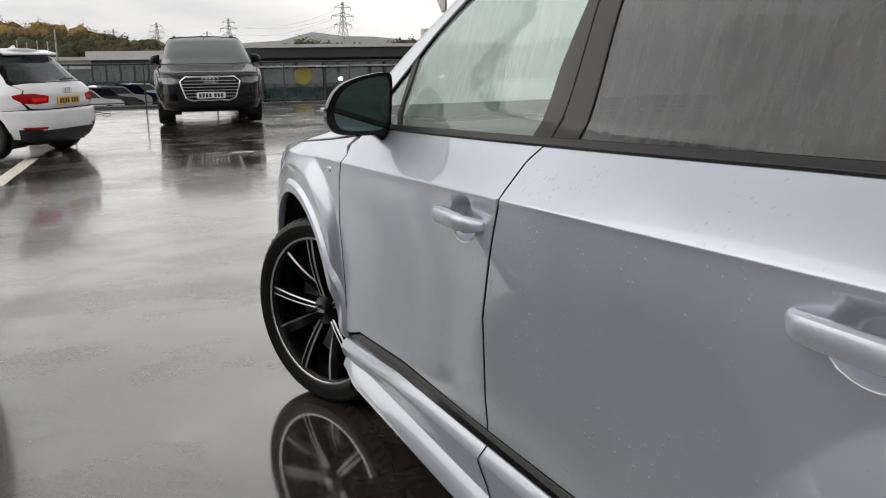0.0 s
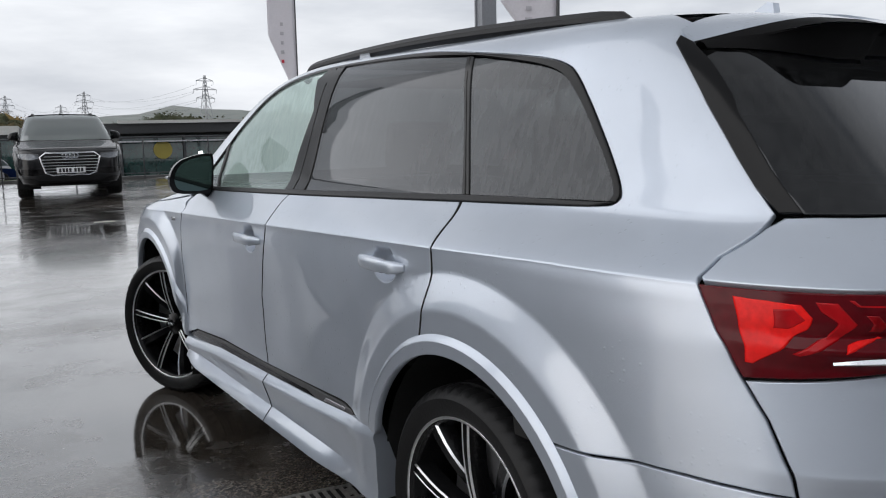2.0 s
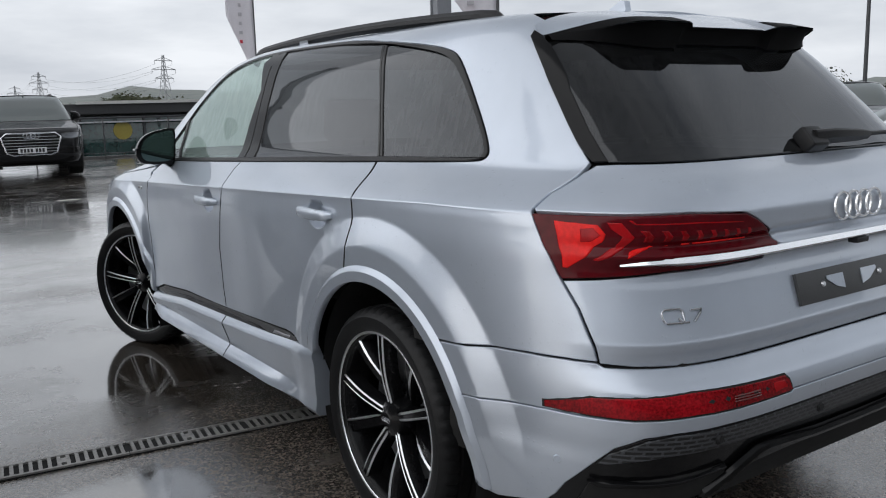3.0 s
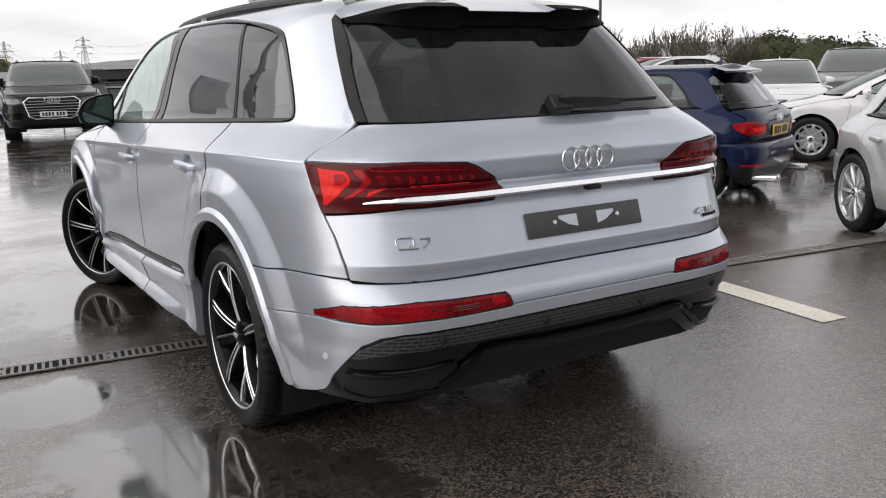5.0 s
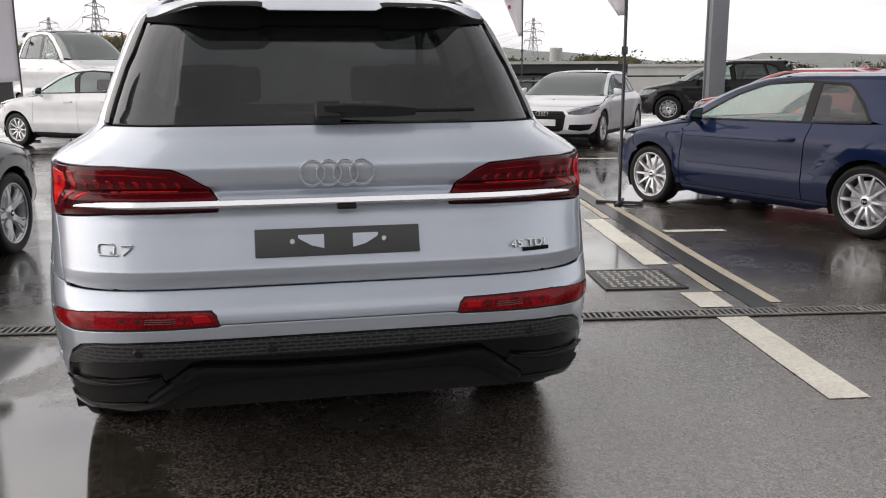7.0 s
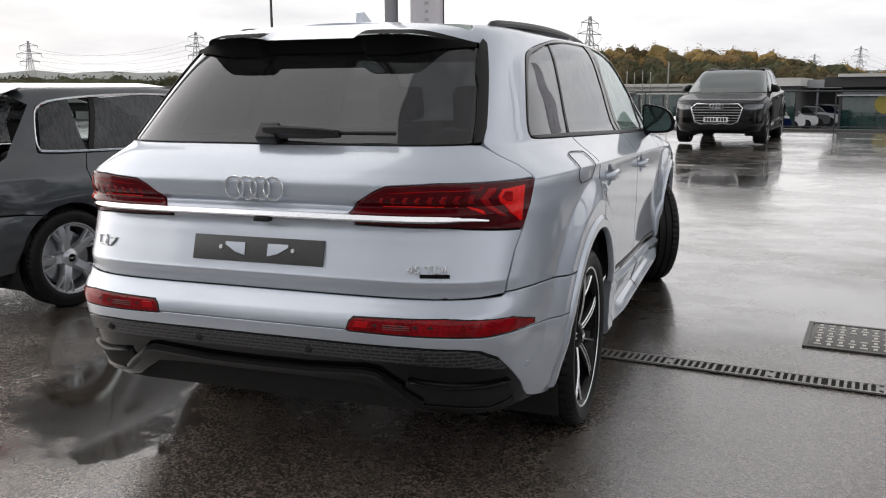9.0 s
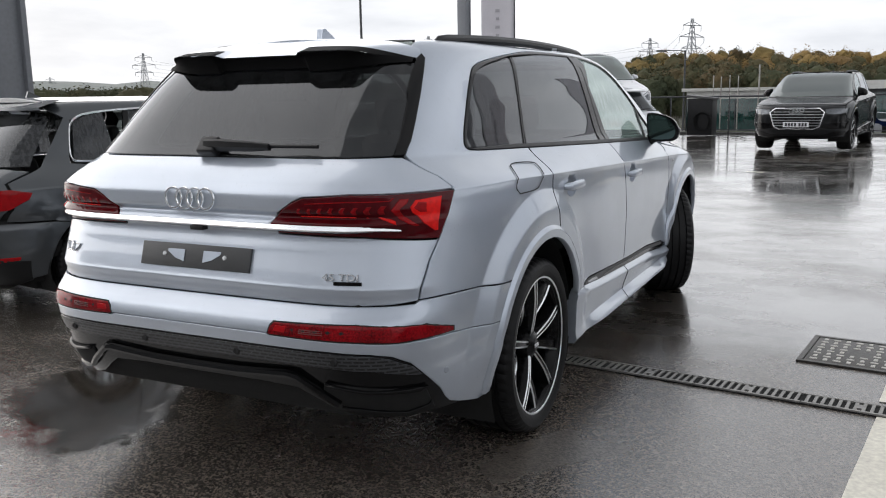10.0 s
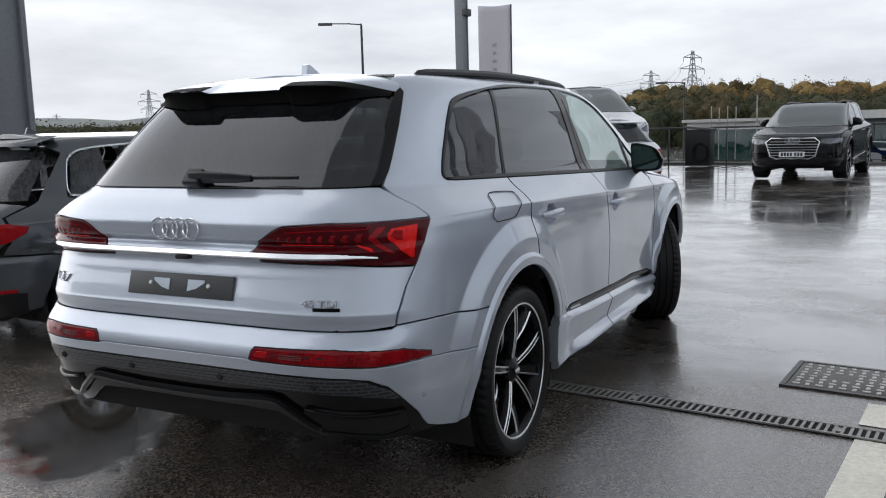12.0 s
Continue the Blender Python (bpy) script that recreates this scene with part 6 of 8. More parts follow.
        if chrome:
            loop = np.array(E([(1.90, bl(1.9) + .006), (1.2, bl(1.2) + .006), (.6, bl(.6) + .007), (-.06, .964), (-.088, .985), (.01, 1.12), (.15, 1.235), (.30, 1.284), (.8, 1.311), (1.2, 1.286), (1.5, 1.188), (1.75, 1.06), (1.925, .957)]))
            for _ in range(2):
                nxt = np.roll(loop, -1, 0)
                loop = np.stack([loop * .75 + nxt * .25, loop * .25 + nxt * .75], 1).reshape(-1, 2)
            path = [(s * (float(p[0]) + .003), float(p[1]), float(p[2])) for p in (S.point(a, b) for a, b in D(loop.tolist()).tolist())]
            part("window_trim", sweep(path + path[:1], .008, .016, (0, 0, 1), .3), CHROME, root, "bright window trim")
        else:
            panel("window_trim", S, D(E(trim)), GLOSS_BLACK, root, s, offset=.004, dz=.02)
        panel("sill", S, cat([A(0, ang(.24 * sz), -12), D([(.55, .15), (1.9, .15), (2.06, .19), (2.06, .255), (1.0, .245)])]), body if chrome or doors == 3 else SATIN_BLACK, root, s, **kw)
        door_mirror(root, s, (.92 * sx, 1.80 * sy, .975 * sz), (.19, .10, .14), body)
        # lamps
        tl = cat([R([(.40, .785), (.42, .70), (.60, .685)]), D([(-.52, .70), (-.42, .76), (-.40, .80), (-.50, .822)]), R([(.62, .82), (.50, .80)])])
        lo = panel("tail_lamp", S, tl, LAMP_RED, root, s, "red tail lamp", offset=.004, **kw)
        panel("lamp_insert", S, R([(.44, .765), (.46, .725), (.64, .72), (.66, .765)]), LAMP_BRIGHT, lo, s, offset=.0055, **kw)
        hl = cat([F([(.42, .66), (.46, .60), (.66, .59)]), D([(2.92, .62), (2.72, .72), (2.80, .735)]), F([(.60, .715)])])
        ho = panel("headlamp", S, hl, HEADLAMP, root, s, "clear headlamp", offset=.004, **kw)
        panel("lamp_brow", S, F([(.43, .655), (.45, .64), (.66, .70), (.62, .712)]), SATIN_METAL, ho, s, offset=.007, **kw)
        panel("bumper_vent", S, cat([F([(.48, .42), (.45, .33), (.62, .30)]), D([(3.0, .32), (2.95, .42)])]), GLOSS_BLACK, root, s, offset=.003, **kw)
        panel("rear_reflector", S, cat([R([(.50, .40), (.50, .37), (.64, .37)]), D([(-.50, .39), (-.50, .41)])]), LAMP_RED, root, s, offset=.004, **kw)
    gate = cat([R([(0, .622), (.50, .622), (.60, .63)]), D([(-.555, .64), (-.525, .70), (-.505, .80), (-.515, .86)]), R([(.705, .925), (.60, .945), (0, .95)])])
    go = panel("tailgate", S, gate, body, root, 0, **kw)
    emblem_rings(go, Matrix.Translation((0, float(S.r(.84 * sz)) - .006, .84 * sz)) @ Matrix.Rotation(radians(90), 4, "X"), .034, .005)
    if plate_rear:
        number_plate(go, Matrix.Translation((0, float(S.r(.72 * sz)) - .012, .715 * sz)), plate_rear)
    panel("rear_window", S, R([(0, .957), (.40, .957), (.675, .957), (.60, 1.12), (.545, 1.25), (.50, 1.275), (0, 1.285)]), glass, root, 0, "tinted rear window", offset=-.003, depth=.005).visible_shadow = False
    rb = cat([R([(0, .612), (.50, .612), (.62, .615)]), D([(-.54, .617), (-.45, .615), (-.31, .612)]), A(0, 180 - ang(.595 * sz), 185), D([(-.45, .25)]), R([(.60, .30), (0, .30)])])
    bo = panel("rear_bumper", S, rb, body, root, 0, **kw)
    panel("rear_apron", S, cat([R([(0, .36), (.55, .36), (.66, .40)]), D([(-.45, .38), (-.42, .25)]), R([(.5, .17), (0, .16)])]), SATIN_BLACK, root, 0, offset=.004, **kw)
    if tailpipe:
        for s in (1, -1):
            for k in (0, 1):
                part("tailpipe", tube((s * (.46 + .09 * k) * sx, -.74 * sy, .27), (s * (.46 + .09 * k) * sx, -.5 * sy, .27), .036, seg=16), CHROME, bo)
    # spoiler, wiper
    sp = bmesh.new()
    rows = []
    for k in range(21):
        x = (-.56 + 1.12 * k / 20) * sx
        e = abs(x) / (.56 * sx)
        y1 = (-.28 + .10 * e ** 4) * sy
        rows.append([sp.verts.new(p) for p in ((x, (.02 - .05 * e) * sy, 1.365 * sz), (x, y1, 1.318 * sz), (x, y1 - .004, 1.300 * sz), (x, (-.17 + .03 * e) * sy, 1.285 * sz))])
    for a, b in zip(rows, rows[1:]):
        for j in range(3):
            sp.faces.new((a[j], b[j], b[j + 1], a[j + 1]))
    bmesh.ops.recalc_face_normals(sp, faces=sp.faces)
    part("roof_spoiler", sp, body, root)
    part("rear_wiper", sweep([(0, -.565 * sy, .975 * sz), (.12, -.555 * sy, .985 * sz), (.36, -.53 * sy, .985 * sz)], .018, .022, (0, -1, 1)), SATIN_BLACK, root)
    # bonnet, windscreen, roof, nose
    panel("bonnet", S, cat([F([(0, .745), (.40, .745), (.60, .73)]), D([(2.72, .765), (2.45, .827), (2.2, .872), (2.0, .900)]), F([(.60, .915), (0, .92)]), middle_pts(S, .92 * sz, .745 * sz)]), body, root, 0, dq=.05, dz=.015)
    panel("windscreen", S, cat([F([(0, .93), (.60, .93)]), D([(2.05, .945), (1.80, 1.115), (1.52, 1.245), (1.27, 1.32)]), F([(.40, 1.34), (0, 1.345)]), middle_pts(S, 1.345 * sz, .93 * sz, 14)]), GLASS_WET, root, 0, "windscreen", offset=-.003, depth=.005).visible_shadow = False
    roof_cap(S, 1.356 * sz, .035, body, root)
    fb = cat([F([(0, .18), (.55, .20)]), D([(2.90, .22)]), A(WB, -5, ang(min(.52 * sz, tyre + OP * .9))), D([(2.66, .57), (2.73, .62), (2.73, .74)]), F([(.60, .725), (.40, .738), (0, .738)]), middle_pts(S, .738 * sz, .18 * sz, 14)])
    fo = panel("front_bumper", S, fb, body, root, 0, **kw)
    gr = [(0, .655), (.36, .655), (.42, .58), (.36, .32), (.28, .285), (0, .285)]
    gob = panel("grille", S, cat([F(gr), middle_pts(S, .285 * sz, .655 * sz)]), DARK, fo, 0, "dark grille", offset=.004)
    for k in range(7):
        z = .33 + .046 * k
        part("grille_bar", sweep([(x, float(S.point(*F([(abs(x) / sx, z)])[0])[1]) + .008, z * sz) for x in np.linspace(-.36 * sx, .36 * sx, 7).tolist()], .010, .012), GLOSS_BLACK, gob)
    emblem_rings(gob, Matrix.Translation((0, float(S.f(.62 * sz)) + .016, .61 * sz)) @ Matrix.Rotation(radians(-90), 4, "X"), .036, .006)
    if plate_front:
        number_plate(gob, Matrix.Translation((0, float(S.f(.45 * sz)) + .022, .45 * sz)) @ Matrix.Rotation(math.pi, 4, "Z"), plate_front, bars=bars)
    panel("lower_lip", S, cat([F([(0, .235), (.60, .24)]), D([(2.93, .25), (2.92, .20)]), F([(.55, .18), (0, .17)])]), SATIN_BLACK, fo, 0, offset=.006)
    for hub, st in ((0.0, 0.0), (WB, steer)):
        arch_liner(root, hub, tyre, OP, .84 * sx, .36)
        for s in (1, -1):
            wheel(root, (s * .755 * sx, hub, tyre), s, style, tyre, .215, rim, st, .3)
    part("underbody", box((1.3 * sx, 3.2 * sy, .16), Matrix.Translation((0, 1.24 * sy, .25)), .03), DARK, root)
    underlay(S, root, .24, .90 * sz, (0, WB), OP)
    part("dashboard", box((1.3 * sx, .4, .2), Matrix.Translation((0, 1.75 * sy, .84 * sz)), .07, 3), SATIN_BLACK, root)
    part("cabin_floor", box((1.3 * sx, 2.4 * sy, .04), Matrix.Translation((0, .7 * sy, .42))), DARK, root)
    seats(root, ((1.20 * sy, .36 * sx, 2), (.42 * sy, .36 * sx, 2)), .93 * sz)
    part("aerial", flat_shape([(-.05, 0), (.07, 0), (-.03, .045)], .02, Matrix.Rotation(radians(90), 4, "Z") @ Matrix.Translation((0, -.01, 0))), body, root).matrix_local = Matrix.Translation((0, .08 * sy, 1.385 * sz))
    return S


def place(x, y, turn):
    return Matrix.Translation((x, y, rise(x, y))) @ Matrix.Rotation(radians(turn), 4, "Z")
# ---- the lot: axes turned a little against the car ----
FWD, RGT = Vector((0.118, 0.993, 0)).normalized(), Vector((0.993, -0.118, 0)).normalized()


def lot(u, d, z=0.0):
    """A place by metres to the right of and past the drain."""
    p = Vector((0.0, 1.08, 0)) + RGT * u + FWD * d
    return Vector((p.x, p.y, rise(p.x, p.y) + z))


EDGE = 22.2


def rise(x, y):
    """The lot climbs gently away from the drain and falls off at its edge."""
    d = x * FWD.x + (y - 1.08) * FWD.y
    if d > EDGE:
        return -3.0 if d > EDGE + 0.6 else 0.0085 * EDGE
    return 0.0085 * max(0.0, d - 1.0)
# ---- ground ----
def make_ground():
    us = [-1500, -600, -250, -120, -70] + [u * 2.0 for u in range(-24, 25)] + [70, 120, 250, 600, 1500]
    ds = [-1500, -500, -200, -90, -45] + [-24 + 2 * k for k in range(13)] + [1.0, 2, 4, 8, 12, 16, 20, EDGE, EDGE + 0.6, 26, 30, 40, 60, 100, 200, 400, 900, 2500]
    verts, faces = [], []
    for d in ds:
        for u in us:
            p = Vector((0, 1.08, 0)) + RGT * u + FWD * d
            z = 0.0085 * max(0.0, min(d, EDGE) - 1.0)
            if d >= EDGE + 0.6:
                z = -3.0
            verts.append((p.x, p.y, z))
    k = len(us)
    for i in range(len(ds) - 1):
        for j in range(k - 1):
            a = i * k + j
            faces.append((a, a + 1, a + k + 1, a + k))
    me = bpy.data.meshes.new("ground")
    me.from_pydata(verts, [], faces)
    me.materials.append(ASPHALT)
    ob = link_mesh("ground", me)
    return tagged(ob, "wet dark asphalt car park with puddles", "ground", kind="structure")


make_ground()

# ---- the cars ----
silver = anchor("large_suv", place(0, 0, 0), "silver metallic large SUV, wet, with privacy glass", "car")
shell_main, gate_main = large_suv(silver, SILVER, True, 26.0)
rear_badges(shell_main, gate_main, SILVER)
black = anchor("large_suv", place(1.19, 20.35, 173.2), "black large SUV with chrome framed grille", "car")
large_suv(black, BLACK_PAINT, True, 0.0, front=True)
CARS = [
    ("hatchback", WHITE_PAINT, (-2.33, 13.3, 57), "white five-door hatchback with yellow rear plate", dict(sy=1.04, sz=1.06, sx=1.06, style="ten", corner=.14)),
    ("hatchback", BLUE_PAINT, (5.47, 2.98, 21), "dark blue three-door hatchback with silver wheels", dict(doors=3, tailpipe=True, tail=.88, corner=.16, rim=.235)),
    ("estate_car", GREY_PAINT, (-3.55, 1.05, -9), "dark grey five-door car with chrome window trim", dict(sy=1.10, sz=1.08, sx=1.05, style="five", tyre=.33, rim=.24, chrome=True, upright=.17, dark=True)),
    ("hatchback", PALE_PAINT, (5.40, 0.48, 148), "pale silver five-door car", dict(sy=1.06, sx=1.03, tyre=.325, rim=.24, corner=.1)),
    ("hatchback", WHITE_PAINT, (10.88, 2.5, 34), "white five-door hatchback with many-spoked wheels", dict(sy=1.06, sx=1.03, style="multi", tyre=.315)),
    ("hatchback", WHITE_PAINT, (14.2, 8.9, 127), "white hatchback facing the lot", dict(sy=1.05)),
    ("sport_utility", GREY_PAINT, (18.0, 9.6, 124), "grey sport utility car", dict(sy=1.12, sz=1.16, sx=1.07, tyre=.35, rim=.23)),
    ("hatchback", RED_PAINT, (10.4, 10.4, 24), "red hatchback parked on wet asphalt", dict(sy=1.05)),
    ("coupe", WHITE_PAINT, (6.55, 13.8, 143), "white car with a blank front plate", dict(sy=1.06, sz=.97, sx=1.04, bars=False)),
    ("sport_utility", BLACK_PAINT, (12.6, 16.6, 60), "black sport utility car", dict(sy=1.1, sz=1.14, sx=1.05, tyre=.34, rim=.22)),
    ("van", WHITE_PAINT, (-6.5, 23.6, 217), "tall white van with black mirrors", dict(sy=1.3, sz=1.78, sx=1.15, tyre=.36, rim=.22)),
    ("hatchback", WHITE_PAINT, (18.5, 14.5, 60), "white estate car parked among others", dict(sy=1.15, sz=1.08)),
    ("hatchback", RED_PAINT, (20.5, 17.5, 60), "red estate car parked among others", dict(sy=1.15, sz=1.08)),
]
for nm, pt, (x, y, a), lab, opts in CARS:
    root = anchor(nm, place(x, y, a), lab, "car")
    small_car(root, pt, **opts)
# ---- markings, drain, covers ----
def lot_quad(bm, u0, u1, d0, d1, z):
    """A thin slab on the lot with slightly ragged long edges."""
    n = max(2, int(abs(d1 - d0) / 0.25) + 1)
    m = max(2, int(abs(u1 - u0) / 0.25) + 1)
    grid = []
    for i in range(n):
        row = []
        for j in range(m):
            u, d = u0 + (u1 - u0) * j / (m - 1), d0 + (d1 - d0) * i / (n - 1)
            e = 0.006 * noise.noise((u * 9, d * 9, 1))
            row.append(bm.verts.new(lot(u + e, d + e, z)))
        grid.append(row)
    for a, b in zip(grid, grid[1:]):
        for j in range(m - 1):
            bm.faces.new((a[j], a[j + 1], b[j + 1], b[j]))
    return bm


LINES = [(2.325, 2.515, -1.36, -0.07), (2.31, 2.52, 0.14, 0.50), (2.325, 2.515, 1.32, 3.25), (2.35, 2.54, 4.75, 6.65), (2.36, 2.55, 8.3, 10.2), (2.4, 2.59, 12, 14), (2.42, 2.61, 15.6, 17.6),
         (2.90, 3.46, 2.55, 2.64), (3.2, 7.5, 8.6, 8.7), (-1.0, -0.7, 10.85, 10.94), (-3.72, -3.55, 8.6, 11.2), (1.4, 2.2, 18.9, 19.0), (-2.0, -1.4, 20.5, 20.6), (7.6, 8.0, -3.0, 1.5)]
for u0, u1, d0, d1 in LINES:
    bm = lot_quad(bmesh.new(), u0, u1, d0, d1, 0.004)
    tagged(part("road_marking", bm, WHITE_LINE, None, "", False), "worn white painted bay line on asphalt", "marking", "bay markings", "structure")
bm = lot_quad(bmesh.new(), 2.62, 2.78, 0.1, EDGE - 0.4, 0.004)
tagged(part("joint_strip", bm, plain("dark_joint", (0.02, 0.019, 0.018), 0.3, 0, 60, 0.3, 0.2), None, "", False), "dark sealed joint strip in the asphalt", "joint", kind="structure")
TAN_LINE = plain("tan_line", (0.56, 0.50, 0.38), 0.4, 0, 50, 0.25, 0.2)
for u0, u1, d0, d1 in ((2.785, 2.86, 0.22, 14.0), (2.53, 2.60, 0.52, 1.30), (2.53, 2.60, 3.3, 4.7)):
    bm = lot_quad(bmesh.new(), u0, u1, d0, d1, 0.004)
    tagged(part("road_marking", bm, TAN_LINE, None, "", False), "worn tan painted line along the joint", "marking", "bay markings", "structure")

# slotted drain, in half-metre gratings
drain = anchor("drain_channel", Matrix.Translation(lot(0, 0)) @ Matrix.Rotation(math.atan2(RGT.y, RGT.x), 4, "Z"), "slotted galvanised drain channel set in asphalt", "drain")
drain["kind"] = "structure"
part("channel_bed", box((20.0, 0.15, 0.004), Matrix.Translation((0, 0, 0.0035))), DARK, drain)
gbm = bmesh.new()
for s in (-1, 1):
    add_box(gbm, (0.496, 0.014, 0.010), Matrix.Translation((0, s * 0.062, 0.008)))
for k in range(14):
    add_box(gbm, (0.015, 0.112, 0.008), Matrix.Translation((-0.2275 + 0.035 * k, 0, 0.008)))
add_box(gbm, (0.05, 0.05, 0.009), Matrix.Translation((0, 0, 0.008)))
g0 = part("grating", gbm, GALV, drain, "", False)
g0.matrix_local = Matrix.Translation((-9.75, 0, 0))
for k in range(1, 40):
    link_mesh("grating", g0.data, drain).matrix_local = Matrix.Translation((-9.75 + 0.5 * k, 0, 0))

# cast cover with a raised tread
mh = anchor("manhole_cover", Matrix.Translation(lot(2.13, 0.885)) @ Matrix.Rotation(math.atan2(RGT.y, RGT.x), 4, "Z"), "square cast iron manhole cover with raised tread", "manhole cover")
mh["kind"] = "structure"
bm = bmesh.new()
for s in (-1, 1):
    add_box(bm, (0.56, 0.028, 0.010), Matrix.Translation((0, s * 0.266, 0.006)))
    add_box(bm, (0.028, 0.50, 0.010), Matrix.Translation((s * 0.266, 0, 0.006)))
part("cover_frame", bm, IRON, mh, "", False)
part("cover_plate", box((0.495, 0.495, 0.008), Matrix.Translation((0, 0, 0.005)), 0.002), IRON, mh)
bm = box((0.040, 0.022, 0.006), None, 0.003, 1)
t0 = part("tread_bar", bm, plain("worn_iron_tread", (0.58, 0.56, 0.52), 0.4, 0.2, 60, 0.3), mh)
first = True
for i in range(8):
    for j in range(8):
        if (i, j) in ((3, 3), (3, 4), (4, 3), (4, 4)):
            continue
        o = t0 if first else link_mesh("tread_bar", t0.data, mh)
        first = False
        o.matrix_local = Matrix.Translation((-0.206 + 0.059 * i, -0.206 + 0.059 * j, 0.010)) @ Matrix.Rotation(radians(90 * ((i + j) % 2)), 4, "Z")

# ---- posts, columns, flags ----
def flag(x, y, tall, wide, start, turn, name="feather_flag", square=False):
    z = rise(x, y)
    top = anchor(name, Matrix.Translation((x, y, z)) @ Matrix.Rotation(radians(turn), 4, "Z"), "white feather flag on a thin dark pole" if not square else "white banner with faint lettering on a pole", "flag", "flags")
    pole = [(0, 0, 0), (0, 0, tall * 0.5), (0, 0, tall * 0.86)]
    if not square:
        pole += [(0.03, 0, tall * 0.95), (0.12, 0, tall)]
    part("pole", sweep(pole if not square else [(0, 0, 0), (0, 0, tall)], 0.034, 0.034, (0, 1, 0), 0.45), POST_DARK, top)
    part("base", box((0.5, 0.04, 0.03), Matrix.Translation((0, 0, 0.018)), 0.008), POST_DARK, top)
    part("base", box((0.04, 0.5, 0.03), Matrix.Translation((0, 0, 0.019)), 0.008), POST_DARK, top)
    part("clamp", box((0.06, 0.06, 0.08), Matrix.Translation((0, 0, start - 0.35)), 0.01), POST_DARK, top)
    bm = bmesh.new()
    rows = []
    for k in range(25):
        t = k / 24
        h = start + (tall - start) * t
        w = wide if square else wide * min(1.0, 0.12 + 2.4 * t) * (1.0 if t < 0.8 else math.sqrt(max(0.02, 1 - ((t - 0.8) / 0.2) ** 2)) * 0.9 + 0.1)
        row = []
        for j in range(9):
            s = j / 8
            row.append(bm.verts.new((0.012 + w * s, 0.03 * math.sin(4 * s + 5 * t) * s, h - (0.03 * math.sin(3.0 * s) if square else 0))))
        rows.append(row)
    for a, b in zip(rows, rows[1:]):
        for j in range(8):
            bm.faces.new((a[j], a[j + 1], b[j + 1], b[j]))
    sheet = part("cloth", bm, FLAG_CLOTH, top)
    sheet.modifiers.new("thick", "SOLIDIFY").thickness = 0.003
    for k in range(5 if not square else 8):
        hh = start + (tall - start) * ((0.20 + 0.06 * k) if not square else (0.26 + 0.062 * k))
        part("print_bar", box((wide * (0.10 + 0.03 * (k % 2)), 0.008, (tall - start) * 0.022), Matrix.Translation((0.012 + wide * 0.5, 0.026, hh)), 0.002), FLAG_RED if not square and k == 0 else FLAG_GREY, top)
    return top


flag(3.40, 4.86, 3.7, 0.55, 1.95, 150)
flag(5.85, 17.1, 5.6, 0.62, 2.15, 165)
flag(-5.05, 14.8, 4.05, 0.72, 1.2, 198, square=True)


def column(x, y, w, d, tall, label, bracket=False):
    z = rise(x, y)
    top = anchor("steel_column", Matrix.Translation((x, y, z)) @ Matrix.Rotation(radians(-6.8), 4, "Z"), label, "column")
    bm = bmesh.new()
    for s in (-1, 1):
        add_box(bm, (w, d * 0.14, tall), Matrix.Translation((0, s * d * 0.43, tall / 2)), 0.006)
    add_box(bm, (w * 0.80, d * 0.74, tall), Matrix.Translation((0, 0, tall / 2)), 0.006)
    part("shaft", bm, STEEL_GREY, top)
    part("base_plate", box((w * 1.6, d * 1.6, 0.03), Matrix.Translation((0, 0, 0.017)), 0.004), STEEL_GREY, top)
    if bracket:
        for h, off in ((4.05, .10), (4.45, -.10), (4.75, .10), (5.3, -.1)):
            part("bracket", box((w * 0.5, d * 1.1, 0.16), Matrix.Translation((w * 0.62 * (1 if off > 0 else -1), 0, h)), 0.01), POST_DARK, top)
    return top


column(10.4, 16.0, 0.40, 0.40, 9.0, "tall grey painted steel column")
column(-6.6, 15.5, 0.24, 0.22, 8.0, "dark steel pole with brackets", True)
column(-7.4, 3.75, 0.62, 0.50, 9.0, "broad grey painted steel column")


def street_lamp(x, y, tall, arm, turn, z=None):
    zz = rise(x, y) if z is None else z
    top = anchor("street_lamp", Matrix.Translation((x, y, zz)) @ Matrix.Rotation(radians(turn), 4, "Z"), "grey street lamp with a single arm", "street lamp", "street lamps")
    part("pole", tube((0, 0, 0), (0, 0, tall), 0.09, 0.06, 12), POST_DARK, top)
    part("arm", sweep([(0, 0, tall - 0.05), (-arm * 0.4, 0, tall), (-arm, 0, tall + 0.02)], 0.06, 0.06), POST_DARK, top)
    part("lamp_head", box((0.75, 0.26, 0.14), Matrix.Translation((-arm - 0.30, 0, tall - 0.01)), 0.05, 3), GREY_PLASTIC, top)


street_lamp(-22.4, 36.5, 10.1, 1.6, 30)
street_lamp(25.0, 26.5, 7.8, 0.25, -40, -3)
street_lamp(31.0, 16.5, 8.0, 0.8, -50, 0)
street_lamp(-10.5, 62.0, 7.4, 1.4, 20)

